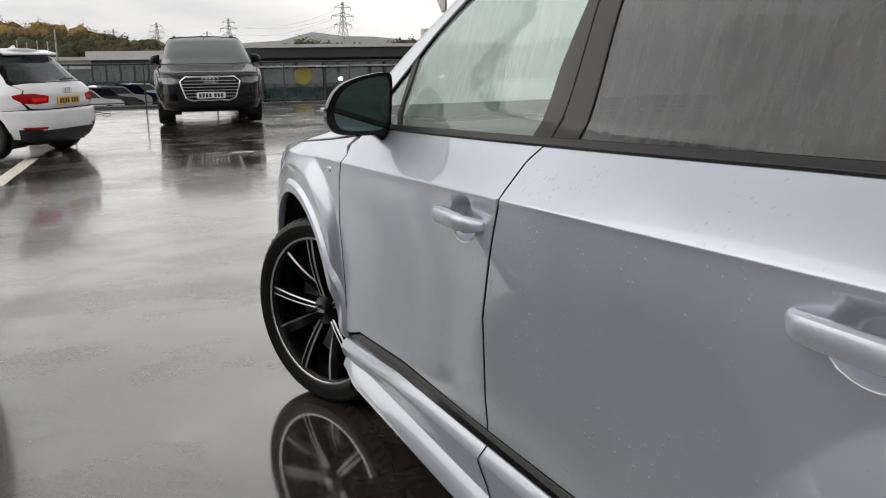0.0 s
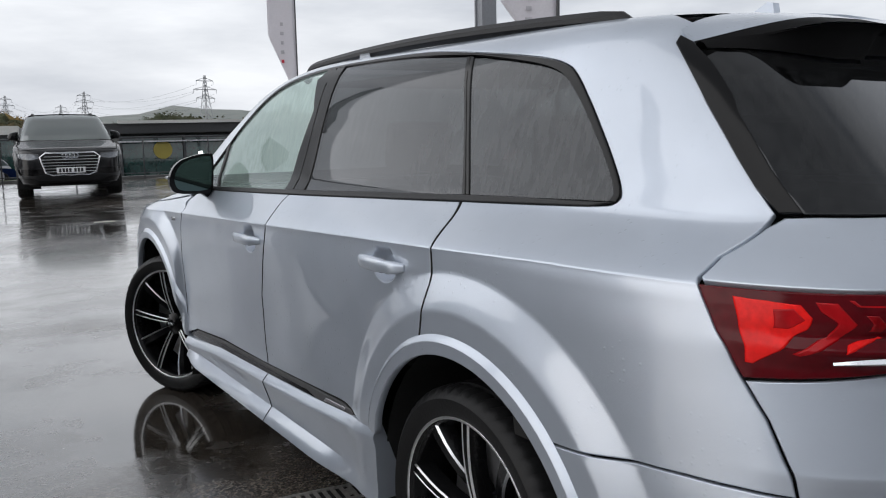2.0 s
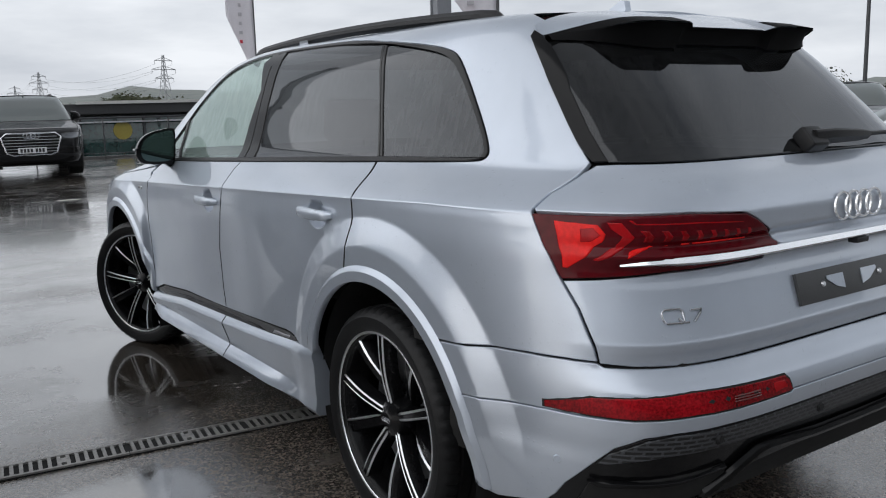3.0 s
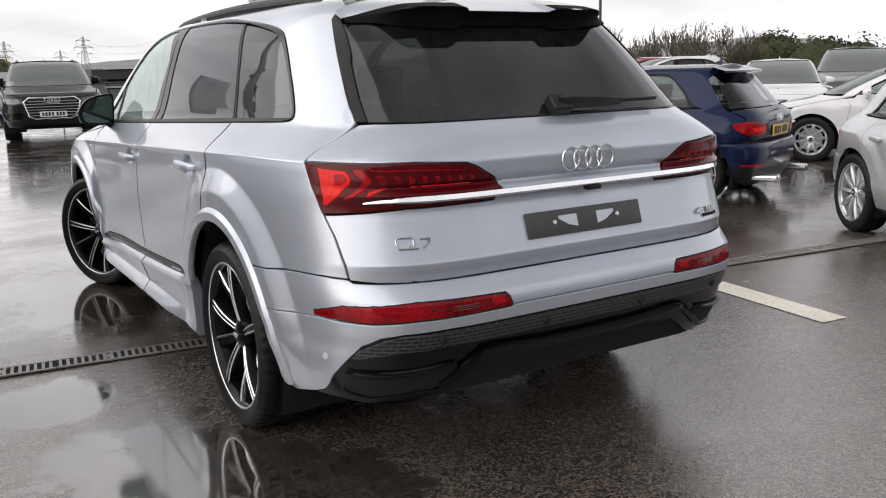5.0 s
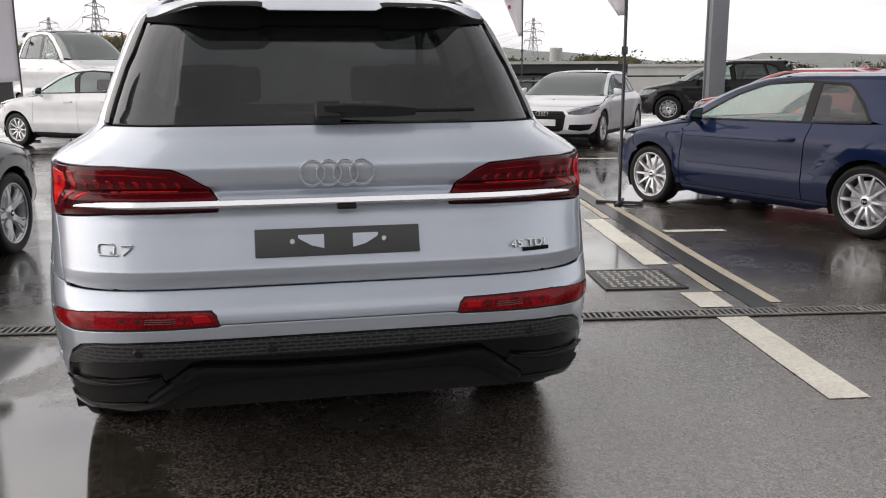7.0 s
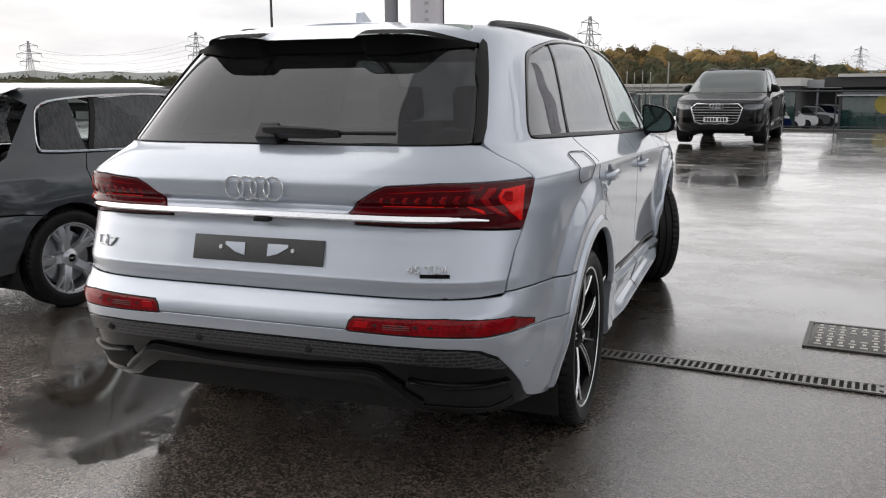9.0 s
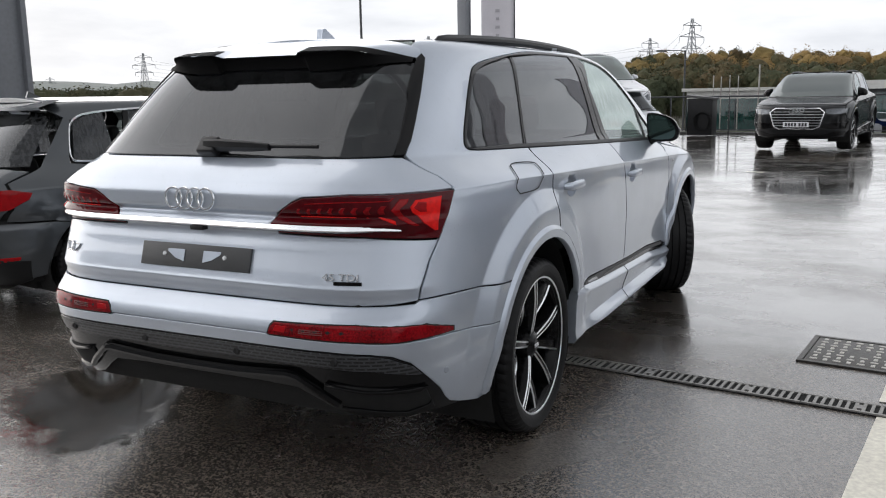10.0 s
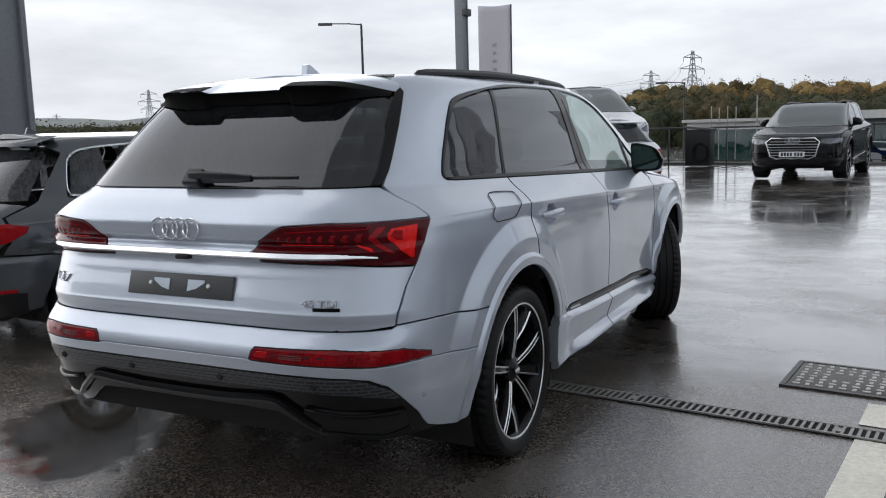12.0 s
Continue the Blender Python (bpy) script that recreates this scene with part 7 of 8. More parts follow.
# ---- the lot's far edge: kerb, railing, hose box ----
edge = lot_quad(bmesh.new(), -45, 45, EDGE - 0.3, EDGE - 0.1, 0.06)
ret = bmesh.ops.extrude_face_region(edge, geom=list(edge.faces))["geom"]
bmesh.ops.translate(edge, vec=(0, 0, -0.14), verts=[v for v in ret if isinstance(v, bmesh.types.BMVert)])
bmesh.ops.recalc_face_normals(edge, faces=edge.faces)
tagged(part("kerb", edge, plain("concrete_kerb", (0.10, 0.10, 0.098), 0.6, 0, 40, 0.25, 0.3), None, "", False), "low dark concrete kerb at the lot's edge", "kerb", kind="structure")
rail_top = anchor("railing", Matrix.Translation(lot(0, EDGE - 0.4)) @ Matrix.Rotation(math.atan2(RGT.y, RGT.x), 4, "Z"), "black steel railing along the lot's edge", "railing")
p0 = part("post", box((0.035, 0.05, 1.10), Matrix.Translation((0, 0, 0.55)), 0.006), POST_DARK, rail_top)
p0.matrix_local = Matrix.Translation((-20, 0, 0))
for k in range(1, 21):
    link_mesh("post", p0.data, rail_top).matrix_local = Matrix.Translation((-20 + 1.75 * k, 0, 0))
for h, r in ((0.14, 0.014), (1.11, 0.026)):
    part("rail", tube((-20, 0, h), (15.0, 0, h), r), POST_DARK, rail_top)
hb = anchor("hose_box", Matrix.Translation(lot(-4.8, 21.0)) @ Matrix.Rotation(radians(-8), 4, "Z"), "black washing station box with coiled hose", "box")
part("cabinet", box((0.72, 0.45, 1.05), Matrix.Translation((0, 0, 0.55)), 0.02), SATIN_BLACK, hb)
part("lid", box((0.82, 0.55, 0.06), Matrix.Translation((0, 0, 1.11)) @ Matrix.Rotation(radians(6), 4, "Y"), 0.01), GREY_PLASTIC, hb)
hose = []
for k in range(140):
    a = k * 0.35
    hose.append((0.10 + 0.22 * math.cos(a) * (1 + 0.2 * math.sin(k)), -0.26 - 0.004 * (k % 11), 0.42 + 0.26 * math.sin(a) + 0.03 * math.sin(1.7 * k)))
part("hose", sweep(hose, 0.022, 0.022, (0, 1, 0.01), 0.4), RUBBER, hb)
drag = [(0.25 + 0.05 * k, -0.45 - 0.25 * math.sin(k * 0.55) - 0.02 * k, 0.022) for k in range(28)]
part("hose_end", sweep(drag, 0.024, 0.024, (0, 0, 1), 0.4), RUBBER, hb)
for k, (deg, tall) in enumerate(((-9.39, 4.95), (-8.93, 4.9), (-8.42, 4.95), (-7.92, 4.92), (-6.69, 5.4))):
    a = radians(deg)
    far = 32.0 if k < 4 else 36.0
    pm = anchor("flag_pole", Matrix.Translation((2.3 + far * math.sin(a), -3.4 + far * math.cos(a), -3.0)), "thin white flag pole beyond the lot", "pole", "white poles")
    part("pole", tube((0, 0, 0), (0, 0, tall), 0.024, 0.018 if k < 4 else 0.03), GALV, pm)
    part("cap", tube((0, 0, tall), (0, 0, tall + 0.04), 0.026, 0.012), GALV, pm)
# ---- buildings beyond ----
def building(name, u0, u1, d0, d1, z0, z1, wall, label, roof=None, over=0.3, slab=0.25, panes=0, pane_z=(0, 1), pane_mat=None):
    c = (lot(u0, d0) + lot(u1, d1)) / 2
    w, d = u1 - u0, d1 - d0
    top = anchor(name, Matrix.Translation((c.x, c.y, 0)) @ Matrix.Rotation(math.atan2(RGT.y, RGT.x), 4, "Z"), label, "building")
    part("wall", box((w, d, z1 - z0), Matrix.Translation((0, 0, (z0 + z1) / 2))), wall, top, "", False)
    part("roof", box((w + 2 * over, d + 2 * over, slab), Matrix.Translation((0, 0, z1 + slab / 2)), 0.02), roof or ROOF_DARK, top, "", False)
    if panes:
        pw = w / panes
        glass0 = frame0 = None
        for k in range(panes):
            m = Matrix.Translation((-w / 2 + pw * (k + 0.5), -d / 2 - 0.03, (pane_z[0] + pane_z[1]) / 2))
            if glass0 is None:
                glass0 = part("window_pane", box((pw - 0.10, 0.04, pane_z[1] - pane_z[0]), None, 0.006), pane_mat or GREEN_GLASS, top)
                frame0 = part("mullion", box((0.07, 0.10, pane_z[1] - pane_z[0]), None, 0.006), POST_DARK, top)
                a, b = glass0, frame0
            else:
                a, b = link_mesh("window_pane", glass0.data, top), link_mesh("mullion", frame0.data, top)
            a.matrix_local = m
            b.matrix_local = m @ Matrix.Translation((-pw / 2, -0.02, 0))
    return top


show = building("showroom", 0.9, 9.0, 27.2, 45, -3.0, 1.38, ROOF_DARK, "low showroom with dark green glass front and flat roof", ROOF_DARK, 0.5, 0.34, 4, (-2.8, 1.30))
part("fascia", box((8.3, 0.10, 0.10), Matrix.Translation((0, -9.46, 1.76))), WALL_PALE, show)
part("fascia_rail", box((8.3, 0.08, 0.05), Matrix.Translation((0, -9.1, 1.12))), SATIN_METAL, show)
glow = bpy.data.materials.new("ceiling_spot")
glow.use_nodes = True
glow.node_tree.nodes["Principled BSDF"].inputs["Emission Color"].default_value = (1, 0.98, 0.92, 1)
glow.node_tree.nodes["Principled BSDF"].inputs["Emission Strength"].default_value = 1.6
spot0 = None
for x in (-1.5, -0.7, 2.0, 3.4):
    if spot0 is None:
        spot0 = sp_ob = part("ceiling_spot", box((0.14, 0.03, 0.11), None, 0.02), glow, show, "lit ceiling spot")
    else:
        sp_ob = link_mesh("ceiling_spot", spot0.data, show)
    sp_ob.matrix_local = Matrix.Translation((x, -9.0, 0.70))
disc = part("wall_sign", lathe([(0, 0.02), (0.295, 0.02), (0.305, 0.012), (0.305, 0)], 32, "Z"), plain("yellow_sign", (0.30, 0.25, 0.05), 0.5), show, "round dull yellow sign on the glass front")
disc.matrix_local = Matrix.Translation((-2.73, -8.98, 0.83)) @ Matrix.Rotation(radians(90), 4, "X")
for k, (u, d) in enumerate(((8.0, 33.0), (8.3, 33.3))):
    p = lot(u, d)
    pm = anchor("roof_flue", Matrix.Translation((p.x, p.y, 1.72)), "pale round flue on a flat roof", "flue", "roof flues")
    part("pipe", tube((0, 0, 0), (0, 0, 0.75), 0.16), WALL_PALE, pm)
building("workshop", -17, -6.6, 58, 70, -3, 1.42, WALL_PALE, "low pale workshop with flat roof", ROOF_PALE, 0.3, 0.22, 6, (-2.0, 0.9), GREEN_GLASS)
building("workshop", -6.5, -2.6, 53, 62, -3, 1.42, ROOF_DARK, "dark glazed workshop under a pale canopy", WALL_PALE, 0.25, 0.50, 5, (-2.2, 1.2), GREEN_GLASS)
shed = anchor("carport", Matrix.Translation((*lot(-0.9, 62).xy, -3.0)) @ Matrix.Rotation(math.atan2(RGT.y, RGT.x), 4, "Z"), "open carport with a pale flat roof on thin posts", "building")
part("roof", box((5.4, 9.0, 0.55), Matrix.Translation((0, 0, 4.55)), 0.03), WALL_GREY, shed, "", False)
part("back_wall", box((5.2, 0.2, 4.25), Matrix.Translation((0, 4.3, 2.13))), ROOF_DARK, shed, "", False)
for x in (-2.5, -0.8, 0.9, 2.5):
    part("post", box((0.12, 0.12, 4.28), Matrix.Translation((x, -4.3, 2.14)), 0.01), STEEL_GREY, shed)
# a lower yard with a slanting row of parked cars
yard = box((26, 30, 1.7), Matrix.Translation((*lot(-3.0, 56).xy, -2.15)) @ Matrix.Rotation(math.atan2(RGT.y, RGT.x), 4, "Z"))
tagged(part("lower_yard", yard, plain("yard_asphalt", (0.06, 0.06, 0.058), 0.4, 0, 20, 0.2), None, "", False), "damp asphalt yard below the lot", "ground", kind="structure")


def yard_car(x, y, turn, mat, label):
    top = anchor("parked_car", Matrix.Translation((x, y, -1.3)) @ Matrix.Rotation(radians(turn), 4, "Z"), label, "car", "cars in the lower yard")
    bm = flat_shape([(-2.0, .28), (-2.05, .62), (-1.95, .82), (-1.0, .92), (-.55, 1.34), (.75, 1.42), (1.55, 1.02), (1.98, .95), (2.02, .35), (1.6, .22), (-1.6, .22)], 1.66, Matrix.Translation((0, -.83, 0)))
    bmesh.ops.bevel(bm, geom=list(bm.edges), offset=.07, segments=2, affect="EDGES")
    part("body", bm, mat, top)
    part("windows", flat_shape([(-.86, .95), (-.50, 1.28), (.70, 1.35), (1.36, 1.00)], 1.70, Matrix.Translation((0, -.85, 0))), GLASS_FAR, top)
    part("windscreen", flat_shape([(-1.00, .94), (-.93, .94), (-.52, 1.31), (-.58, 1.32)], 1.40, Matrix.Translation((0, -.70, 0))), GLASS_FAR, top)
    for wx in (-1.25, 1.25):
        for wy in (-.80, .80):
            part("wheel", lathe([(0, -.09), (.28, -.09), (.31, -.05), (.31, .05), (.28, .09), (0, .09)], 16, "Z"), RUBBER, top).matrix_local = Matrix.Translation((wx, wy, .31)) @ Matrix.Rotation(radians(90), 4, "X")


for k in range(10):
    yard_car(-1.3 + .86 * k, 45.0 + 2.35 * k, 196 + (k * 5) % 7, (WHITE_PAINT, GREY_PAINT, PALE_PAINT, BLUE_PAINT, WHITE_PAINT)[k % 5], ("white", "grey", "pale silver", "dark blue", "white")[k % 5] + " car parked in a row in the lower yard")
building("garage_building", -46, -24, 27, 42, -3, 0.85, ROOF_DARK, "long low garage with pale roof", ROOF_PALE, 0.8, 0.25, 8, (-2.2, 0.4))
gab = anchor("gabled_shed", Matrix.Translation(lot(-19.5, 27) * 1.0) @ Matrix.Rotation(radians(20), 4, "Z"), "pale shed with a sloping roof", "building")
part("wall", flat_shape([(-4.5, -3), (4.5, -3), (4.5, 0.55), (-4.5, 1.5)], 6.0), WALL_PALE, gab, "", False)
part("roof", flat_shape([(-5.2, 1.62), (5.2, 0.50), (5.2, 0.62), (-5.2, 1.78)], 7.0, Matrix.Translation((0, -0.5, 0))), ROOF_PALE, gab, "", False)
part("opening", box((6.5, 0.1, 1.6), Matrix.Translation((0, -0.03, -0.6))), GREEN_GLASS, gab)
building("long_roof", -70, -30, 60, 75, -3, 1.5, ROOF_DARK, "long low dark building with flat roof", ROOF_DARK, 1.0, 0.3)
building("long_roof", 20, 60, 120, 140, -3, 2.2, WALL_PALE, "far pale warehouse with a flat roof", ROOF_PALE, 0.5, 0.4)
# unseen block added behind the camera so the car reflects something dark
building("unseen_back_block", -30, 34, -32, -17, 0, 5.6, WALL_GREY, "plain grey block added out of view to darken reflections", ROOF_DARK, 0.6, 0.4)
building("warehouse", 55, 75, 8, 30, -1, 3.0, plain("tan_cladding", (0.33, 0.29, 0.2), 0.7, 0, 10, 0.1), "low tan warehouse beyond the trees", ROOF_PALE)

# grass bank below the lot
bm = bmesh.new()
rows = []
for i in range(8):
    rows.append([bm.verts.new((*lot(-24 + 1.0 * j, EDGE + 0.15 + 0.4 * i).xy, 0.24 - 0.012 * i * i + 0.04 * noise.noise((j, i, 3)))) for j in range(25)])
for a, b in zip(rows, rows[1:]):
    for j in range(24):
        bm.faces.new((a[j], a[j + 1], b[j + 1], b[j]))
made = bmesh.ops.extrude_face_region(bm, geom=list(bm.faces))["geom"]
for v in made:
    if isinstance(v, bmesh.types.BMVert):
        v.co.z = -3.02
bmesh.ops.recalc_face_normals(bm, faces=bm.faces)
tagged(part("grass_bank", bm, plain("grass", (0.060, 0.080, 0.024), 0.9, 0, 30, 0.35, 0.6)), "green grass bank below the lot", "grass", kind="stuff")


# ---- foliage ----
def foliage(name, stops):
    m, n, l, b = nodes_of(name)
    geo, rp, no, co, mx = n.new("ShaderNodeNewGeometry"), n.new("ShaderNodeValToRGB"), n.new("ShaderNodeTexNoise"), n.new("ShaderNodeTexCoord"), n.new("ShaderNodeMath")
    no.inputs["Scale"].default_value, no.inputs["Detail"].default_value = 0.045, 3
    mx.operation = "ADD"
    sc = n.new("ShaderNodeMath")
    sc.operation, sc.inputs[1].default_value = "MULTIPLY", 0.16
    l.new(co.outputs["Object"], no.inputs["Vector"])
    l.new(geo.outputs["Random Per Island"], sc.inputs[0])
    l.new(no.outputs["Fac"], mx.inputs[0])
    l.new(sc.outputs[0], mx.inputs[1])
    l.new(mx.outputs[0], rp.inputs["Fac"])
    el = rp.color_ramp.elements
    el[0].position, el[0].color = stops[0][0], (*stops[0][1], 1)
    el[1].position, el[1].color = stops[-1][0], (*stops[-1][1], 1)
    for pos, col in stops[1:-1]:
        el.new(pos).color = (*col, 1)
    l.new(rp.outputs["Color"], b.inputs["Base Color"])
    b.inputs["Roughness"].default_value = 0.85
    b.inputs["Specular IOR Level"].default_value = 0.15
    return m


DULL_WOOD = foliage("dull_wood_leaves", [(0.36, (0.045, 0.055, 0.032)), (0.52, (0.066, 0.070, 0.038)), (0.62, (0.11, 0.080, 0.042)), (0.72, (0.076, 0.078, 0.040)), (0.85, (0.13, 0.088, 0.042))])
AUTUMN = foliage("autumn_leaves", [(0.36, (0.10, 0.094, 0.050)), (0.48, (0.18, 0.14, 0.062)), (0.58, (0.235, 0.168, 0.066)), (0.70, (0.26, 0.175, 0.068)), (0.85, (0.18, 0.12, 0.058))])
GREENISH = foliage("late_leaves", [(0.35, (0.040, 0.050, 0.028)), (0.6, (0.062, 0.066, 0.036)), (0.85, (0.090, 0.078, 0.042))])
# distance haze is painted into the hills' pale grey-green
HAZY = foliage("far_hill_haze", [(0.35, (0.21, 0.23, 0.225)), (0.6, (0.25, 0.27, 0.255)), (0.85, (0.29, 0.30, 0.275))])
BARK = plain("bark", (0.10, 0.088, 0.072), 0.9, 0, 40, 0.35, 0.6)


def bearing(deg, dist, z=0.0, eye=(0.0, -2.0)):
    a = radians(deg)
    return Vector((eye[0] + dist * math.sin(a), eye[1] + dist * math.cos(a), z))


def crown_cloud(rng, spots, leaf, per, squash=1.1):
    """Clumps of small leaf cards round many crown centres, as one sheet of triangles."""
    verts, faces = [], []
    for c, r in spots:
        n = per
        v = rng.normal(size=(n, 3))
        v /= np.linalg.norm(v, axis=1, keepdims=True)
        rad = r * (0.55 + 0.5 * rng.random((n, 1)) ** 0.6)
        lump = 1 + 0.25 * np.sin(v[:, :1] * 5 + c[0]) * np.cos(v[:, 2:] * 4 + c[1])
        p = v * rad * lump * [1, 1, squash] + np.array(c)
        face = v + 0.35 * rng.normal(size=(n, 3))
        t1 = np.cross(face, rng.normal(size=(n, 3)))
        t1 /= np.maximum(np.linalg.norm(t1, axis=1, keepdims=True), 1e-6)
        t2 = np.cross(t1, face)
        t2 /= np.maximum(np.linalg.norm(t2, axis=1, keepdims=True), 1e-6)
        s = leaf * (0.6 + 0.8 * rng.random((n, 1)))
        k = len(verts)
        quad = np.stack([p - t1 * s, p + t2 * s * 0.7, p + t1 * s, p - t2 * s * 0.7], 1).reshape(-1, 3)
        verts += quad.tolist()
        faces += [(k + 4 * i, k + 4 * i + 1, k + 4 * i + 2, k + 4 * i + 3) for i in range(n)]
    return verts, faces


def woods(name, spots, leaf, per, mat, label, squash=1.1, seed=1, solid=False):
    verts, faces = crown_cloud(np.random.default_rng(seed), spots, leaf, per, squash)
    if solid:
        # a lumpy inner mass behind the leaves of each crown
        bm = bmesh.new()
        bmesh.ops.create_icosphere(bm, subdivisions=3, radius=1)
        bm.verts.ensure_lookup_table()
        ball = np.array([v.co[:] for v in bm.verts])
        tri = [tuple(v.index for v in f.verts) for f in bm.faces]
        bm.free()
        for c, r in spots:
            k = len(verts)
            lump = 0.82 + 0.10 * np.sin(ball[:, :1] * 6 + c[0]) * np.cos(ball[:, 2:] * 5 + c[1]) + 0.06 * np.sin(ball[:, 1:2] * 13 + c[1]) * np.sin(ball[:, :1] * 11 + c[2])
            verts += (ball * lump * r * [1, 1, squash] + np.array(c)).tolist()
            faces += [tuple(i + k for i in f) for f in tri]
    me = bpy.data.meshes.new(name)
    me.from_pydata(verts, [], faces)
    me.materials.append(mat)
    return tagged(link_mesh(name, me), label, "woods", kind="stuff")


def ridge(name, points, depth, mat, label):
    """A hill seen end on: crest heights by bearing, falling away to front and back."""
    bm = bmesh.new()
    rows = []
    for deg, dist, z in points:
        row = []
        for k in range(9):
            t = k / 8
            h = math.sin(math.pi * (0.15 + 0.7 * t))
            p = bearing(deg, dist + depth * (t - 0.4))
            row.append(bm.verts.new((p.x, p.y, -4 + (z + 4) * (h - 0.45) / 0.55 + 0.03 * dist * 0.02 * noise.noise((deg * 3.1, t * 3, 0)))))
        rows.append(row)
    for a, b in zip(rows, rows[1:]):
        for j in range(8):
            bm.faces.new((a[j], a[j + 1], b[j + 1], b[j]))
    return tagged(part(name, bm, mat), label, "hill", kind="stuff")


rng_w = np.random.default_rng(7)
crest = lambda a: float(np.interp(a, [-26, -17, -13, -8, -2, 2, 5, 8, 11], [1.8, 4.2, 5.8, 6.4, 5.6, 3.9, 2.2, 0.8, 0.3]))
spots, high = [], []
for a in np.arange(-27, 9.5, 0.5).tolist():
    for row in range(5):
        dist = 165 + 18 * row + 10 * rng_w.random()
        top = crest(a) * (0.40 + 0.165 * row) * dist / 170 + 1.6 * rng_w.random()
        r = 1.8 + 2.3 * rng_w.random() ** 2
        p = bearing(a + 0.7 * rng_w.random(), dist)
        pick = high if row >= 3 and rng_w.random() < 0.25 + 0.6 * float(np.clip(0.5 + 1.6 * noise.noise((a * 0.35, row, 6)), 0, 1)) else spots
        pick.append(((p.x, p.y, top - r * 0.5), r))
        pick.append(((p.x, p.y, top - r * 1.6), r * 1.05))
woods("autumn_wood", spots, 0.20, 560, DULL_WOOD, "dull green and brown autumn wood on a rise", 1.15, 3, True)
woods("autumn_wood", high, 0.20, 560, AUTUMN, "amber autumn trees on the crest of a wood", 1.15, 4, True)
ridge("wood_hill", [(a, 205, crest(a) * 0.75) for a in np.arange(-30, 13, 1.5).tolist()], 90, foliage("wood_floor", [(0.3, (0.022, 0.024, 0.014)), (0.8, (0.05, 0.045, 0.022))]), "dark wooded rise")
spots = []
for a in np.arange(8, 34, 0.45).tolist():
    dist = 230 + 60 * rng_w.random()
    r = 4.0 + 3.0 * rng_w.random()
    p = bearing(a, dist)
    top = (1.5 + 3.2 * abs(noise.noise((a * 0.6, 0, 0))) + (2.6 if 13 < a < 16 or 20 < a < 23 else 0)) * dist / 230
    spots.append(((p.x, p.y, top - r * 0.5), r))
for a in np.arange(-60, -24, 0.7).tolist():
    dist = 260 + 60 * rng_w.random()
    r = 4.0 + 3.0 * rng_w.random()
    p = bearing(a, dist)
    top = 4.0 + 3.5 * abs(noise.noise((a * 0.5, 4, 0)))
    spots.append(((p.x, p.y, top - r * 0.5), r))
woods("far_trees", spots, 0.40, 420, GREENISH, "far line of dull green trees", 0.8, 5, True)
ridge("far_hills", [(a, 1500, 30 + 26 * noise.noise((a * 0.09, 2, 0)) + 14 * noise.noise((a * 0.3, 5, 0))) for a in np.arange(-75, 100, 2.0).tolist()], 700, HAZY, "far hills with distance haze painted into their pale colour")

# hedge and thin trees to the right
spots = []
for a in np.arange(38, 74, 0.36).tolist():
    dist = 46 + 5 * rng_w.random()
    r = 0.9 + 0.6 * rng_w.random()
    p = bearing(a, dist)
    top = 1.55 + 1.0 * abs(noise.noise((a * 0.35, 9, 0))) + (1.3 * abs(noise.noise((a * 1.3, 3, 0))) + 0.5 if 51 < a < 58 else 0)
    spots.append(((p.x, p.y, top - r), r))
    spots.append(((p.x, p.y, top - 2.2 * r), r * 1.1))
woods("hedge", spots, 0.095, 650, GREENISH, "ragged green hedge with thin tops", 1.1, 8, True)


def thin_tree(x, y, z, tall, seed, leaves, label):
    rg = random.Random(seed)
    top = anchor("tree", Matrix.Translation((x, y, z)), label, "tree", "thin trees")
    bm = bmesh.new()
    tips = []

    def grow(p, d, length, r, level):
        q = p + d * length
        add_tube(bm, p, q, max(r, .009), max(r * 0.62, .007), 6 if level < 2 else 3)
        if level >= 5:
            tips.append(q)
            return
        for _ in range(3 if level else 5):
            nd = (d + Vector((rg.uniform(-.7, .7), rg.uniform(-.7, .7), rg.uniform(.15, .75)))).normalized()
            grow(p.lerp(q, rg.uniform(0.55, 1.0)), nd, length * rg.uniform(0.5, 0.72), r * 0.55, level + 1)
        tips.append(q)
    grow(Vector((0, 0, 0)), Vector((0.05, 0, 1)), tall * 0.34, tall * 0.0065, 0)
    part("trunk", bm, BARK, top)
    if leaves:
        rgn = np.random.default_rng(seed)
        v, f = crown_cloud(rgn, [((t.x, t.y, t.z), 0.28) for t in tips], 0.03, leaves)
        me = bpy.data.meshes.new("crown")
        me.from_pydata(v, [], f)
        me.materials.append(DULL_WOOD)
        tagged(link_mesh("crown", me, top), kind="stuff")
    return top


KINDS = [thin_tree(0, 0, 0, 5.6, 20 + k, lv, "bare thin autumn tree with fine twigs" if lv < 2 else "tall thin autumn tree with a few brown leaves") for k, lv in enumerate((0, 0, 1, 0))]
rg_t = random.Random(4)
for k, a in enumerate(np.arange(38.4, 51.5, 0.86).tolist()):
    tall = k == 12
    p = bearing(a + rg_t.uniform(-.3, .3), 43 if tall else 44 + rg_t.uniform(0, 6))
    low = p.y > 26
    grow_by = (1.30 if low else 0.80) * rg_t.uniform(0.70, 1.06) * (1.25 if tall else 1)
    m = Matrix.Translation((p.x, p.y, -3.0 if low else 0.2)) @ Matrix.Rotation(rg_t.uniform(0, 6.28), 4, "Z") @ Matrix.Scale(grow_by, 4)
    if tall:
        KINDS[2].matrix_world = m
    elif k < 4 and k != 2:
        KINDS[k].matrix_world = m
    else:
        copy_thing(KINDS[(0, 1, 3)[k % 3]], m)

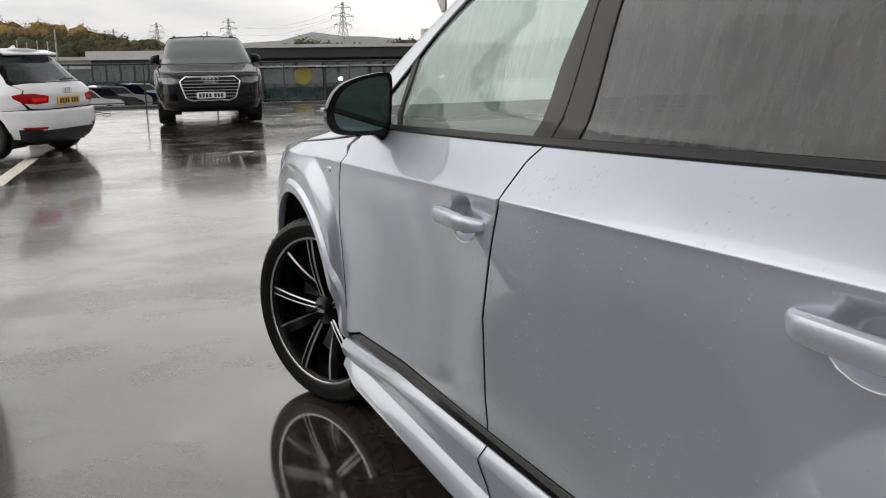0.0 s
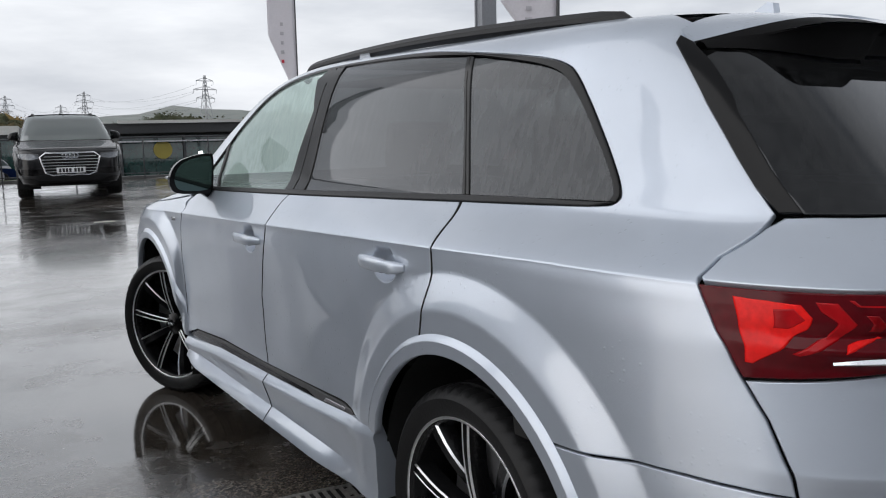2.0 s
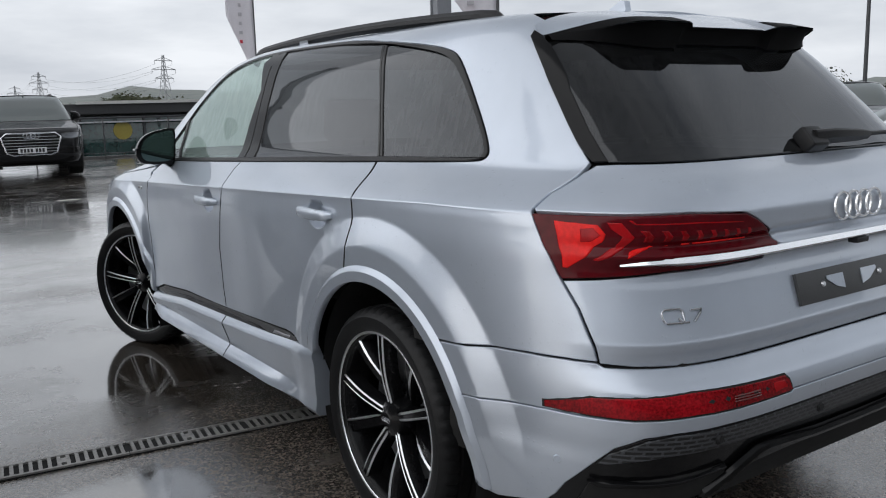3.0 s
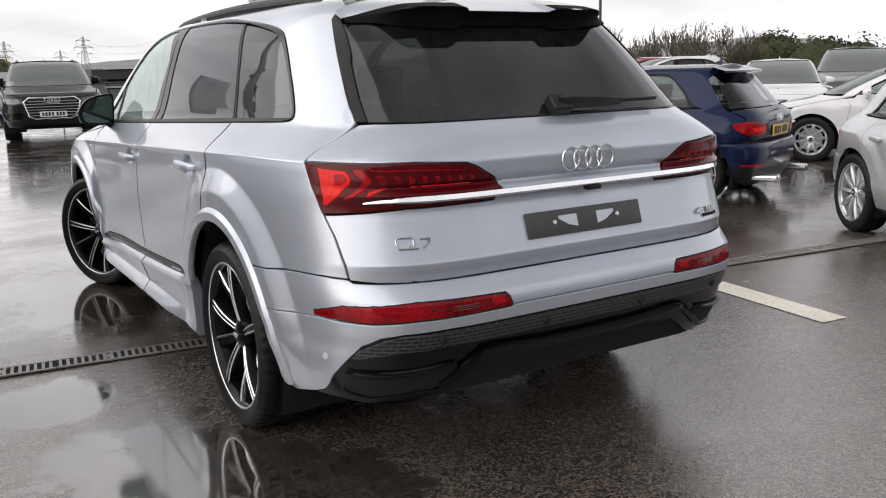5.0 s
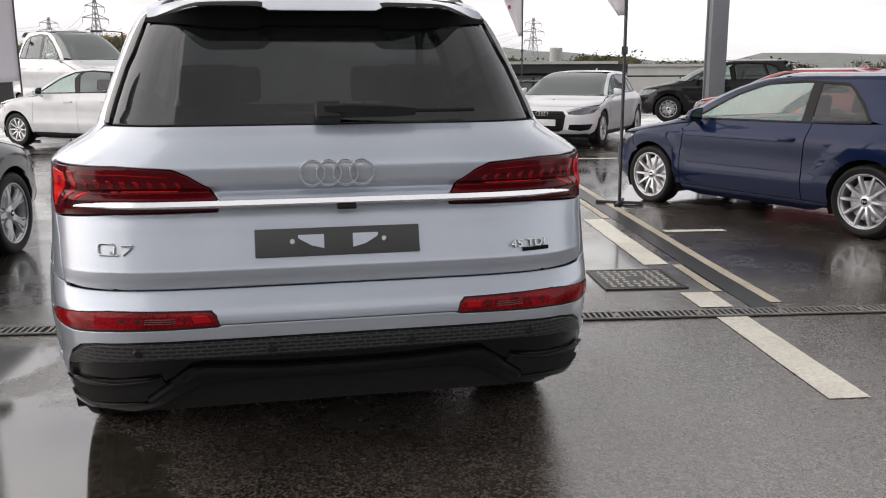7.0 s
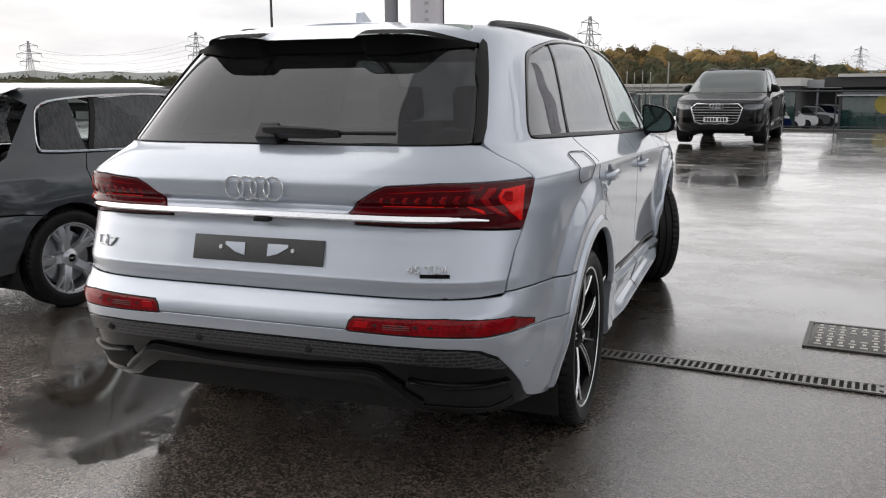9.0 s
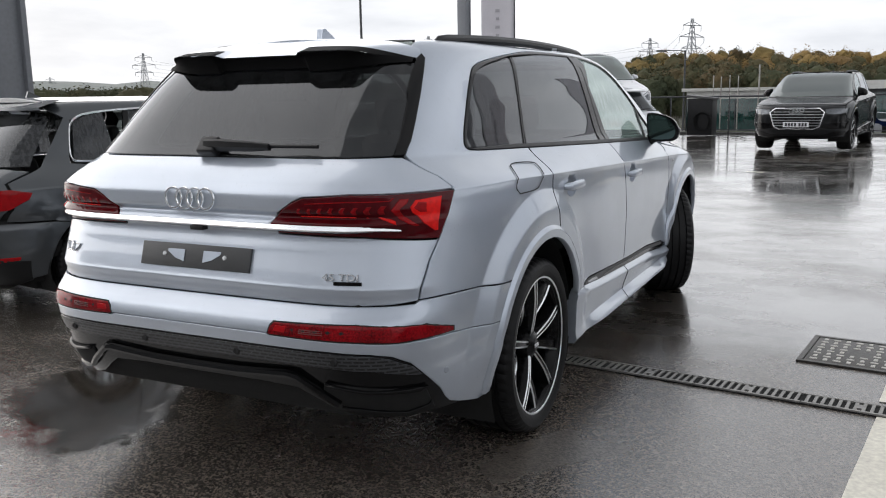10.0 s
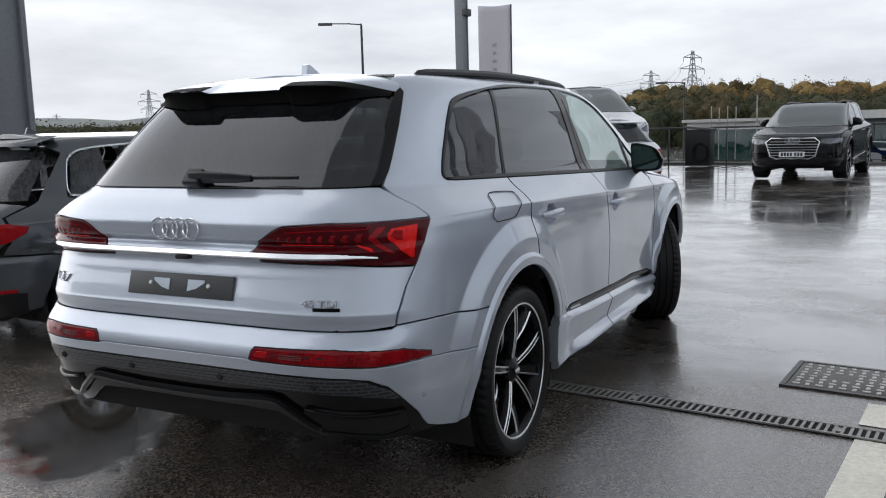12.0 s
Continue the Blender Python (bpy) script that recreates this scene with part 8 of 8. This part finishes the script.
# ---- pylons ----
def pylon_bm(tall):
    bm = bmesh.new()
    wide = lambda h: 4.6 * (1 - h / tall) ** 1.25 + 0.45
    lv = [0, .18, .33, .46, .57, .66, .74, .81, .87, .93, 1.0]
    for sx, sy in ((1, 1), (1, -1), (-1, 1), (-1, -1)):
        for a, b in zip(lv, lv[1:]):
            add_tube(bm, (sx * wide(a * tall), sy * wide(a * tall), a * tall), (sx * wide(b * tall), sy * wide(b * tall), b * tall), .22, seg=4)
    for a, b in zip(lv, lv[1:]):
        wa, wb, ha, hb = wide(a * tall), wide(b * tall), a * tall, b * tall
        for s in (1, -1):
            add_tube(bm, (-wa, s * wa, ha), (wb, s * wb, hb), .14, seg=4)
            add_tube(bm, (wa, s * wa, ha), (-wb, s * wb, hb), .14, seg=4)
            add_tube(bm, (s * wa, -wa, ha), (s * wb, wb, hb), .14, seg=4)
    for h, arm in ((.66, 7.5), (.79, 9.5), (.92, 7.0)):
        for s in (1, -1):
            add_tube(bm, (0, .5, h * tall), (s * arm, 0, h * tall), .22, seg=4)
            add_tube(bm, (0, 0, (h + .05) * tall), (s * arm, 0, h * tall), .18, seg=4)
            add_tube(bm, (s * arm, 0, h * tall), (s * arm, 0, h * tall - 2.6), .18, seg=4)
    return bm


# steel colour lightened to stand in for haze at this distance
PYLON_STEEL = plain("haze_paled_steel", (0.34, 0.35, 0.36), 0.6, 0.3, 5, 0.1)
first = None
tips = []
for a, dist, turn in ((16.9, 620, 20), (9.8, 860, 25), (8.5, 1250, 10), (5.5, 950, 30), (3.0, 1150, 25), (1.2, 1400, 20), (-10.4, 480, 60), (-13, 640, 50), (-27.2, 560, 70), (-35.6, 600, 80), (-45.2, 740, 20), (-50.6, 1450, 20)):
    p = bearing(a, dist, -6)
    m = Matrix.Translation(p) @ Matrix.Rotation(radians(turn), 4, "Z")
    if first is None:
        first = part("pylon", pylon_bm(45.0), PYLON_STEEL, None, "", False)
        first.matrix_world = m
        ob = tagged(first, "grey steel lattice electricity pylon far off", "pylon", "pylons")
    else:
        ob = copy_thing(first, m)
    tips.append((p, turn))
for (p, a), (q, b) in zip(tips, tips[1:]):
    if (q - p).length > 700:
        continue
    bm = bmesh.new()
    for h, arm in ((.66, 7.5), (.79, 9.5), (.92, 7.0)):
        for s in (1, -1):
            e0 = p + Vector((s * arm * math.cos(radians(a)), s * arm * math.sin(radians(a)), h * 45 - 2.6))
            e1 = q + Vector((s * arm * math.cos(radians(b)), s * arm * math.sin(radians(b)), h * 45 - 2.6))
            last = e0
            for k in range(1, 9):
                t = k / 8
                c = e0.lerp(e1, t) - Vector((0, 0, 7 * 4 * t * (1 - t)))
                add_tube(bm, last, c, .07, seg=3)
                last = c
    tagged(part("power_lines", bm, POST_DARK, None, "", False), "thin power lines between pylons", "cable", kind="stuff")
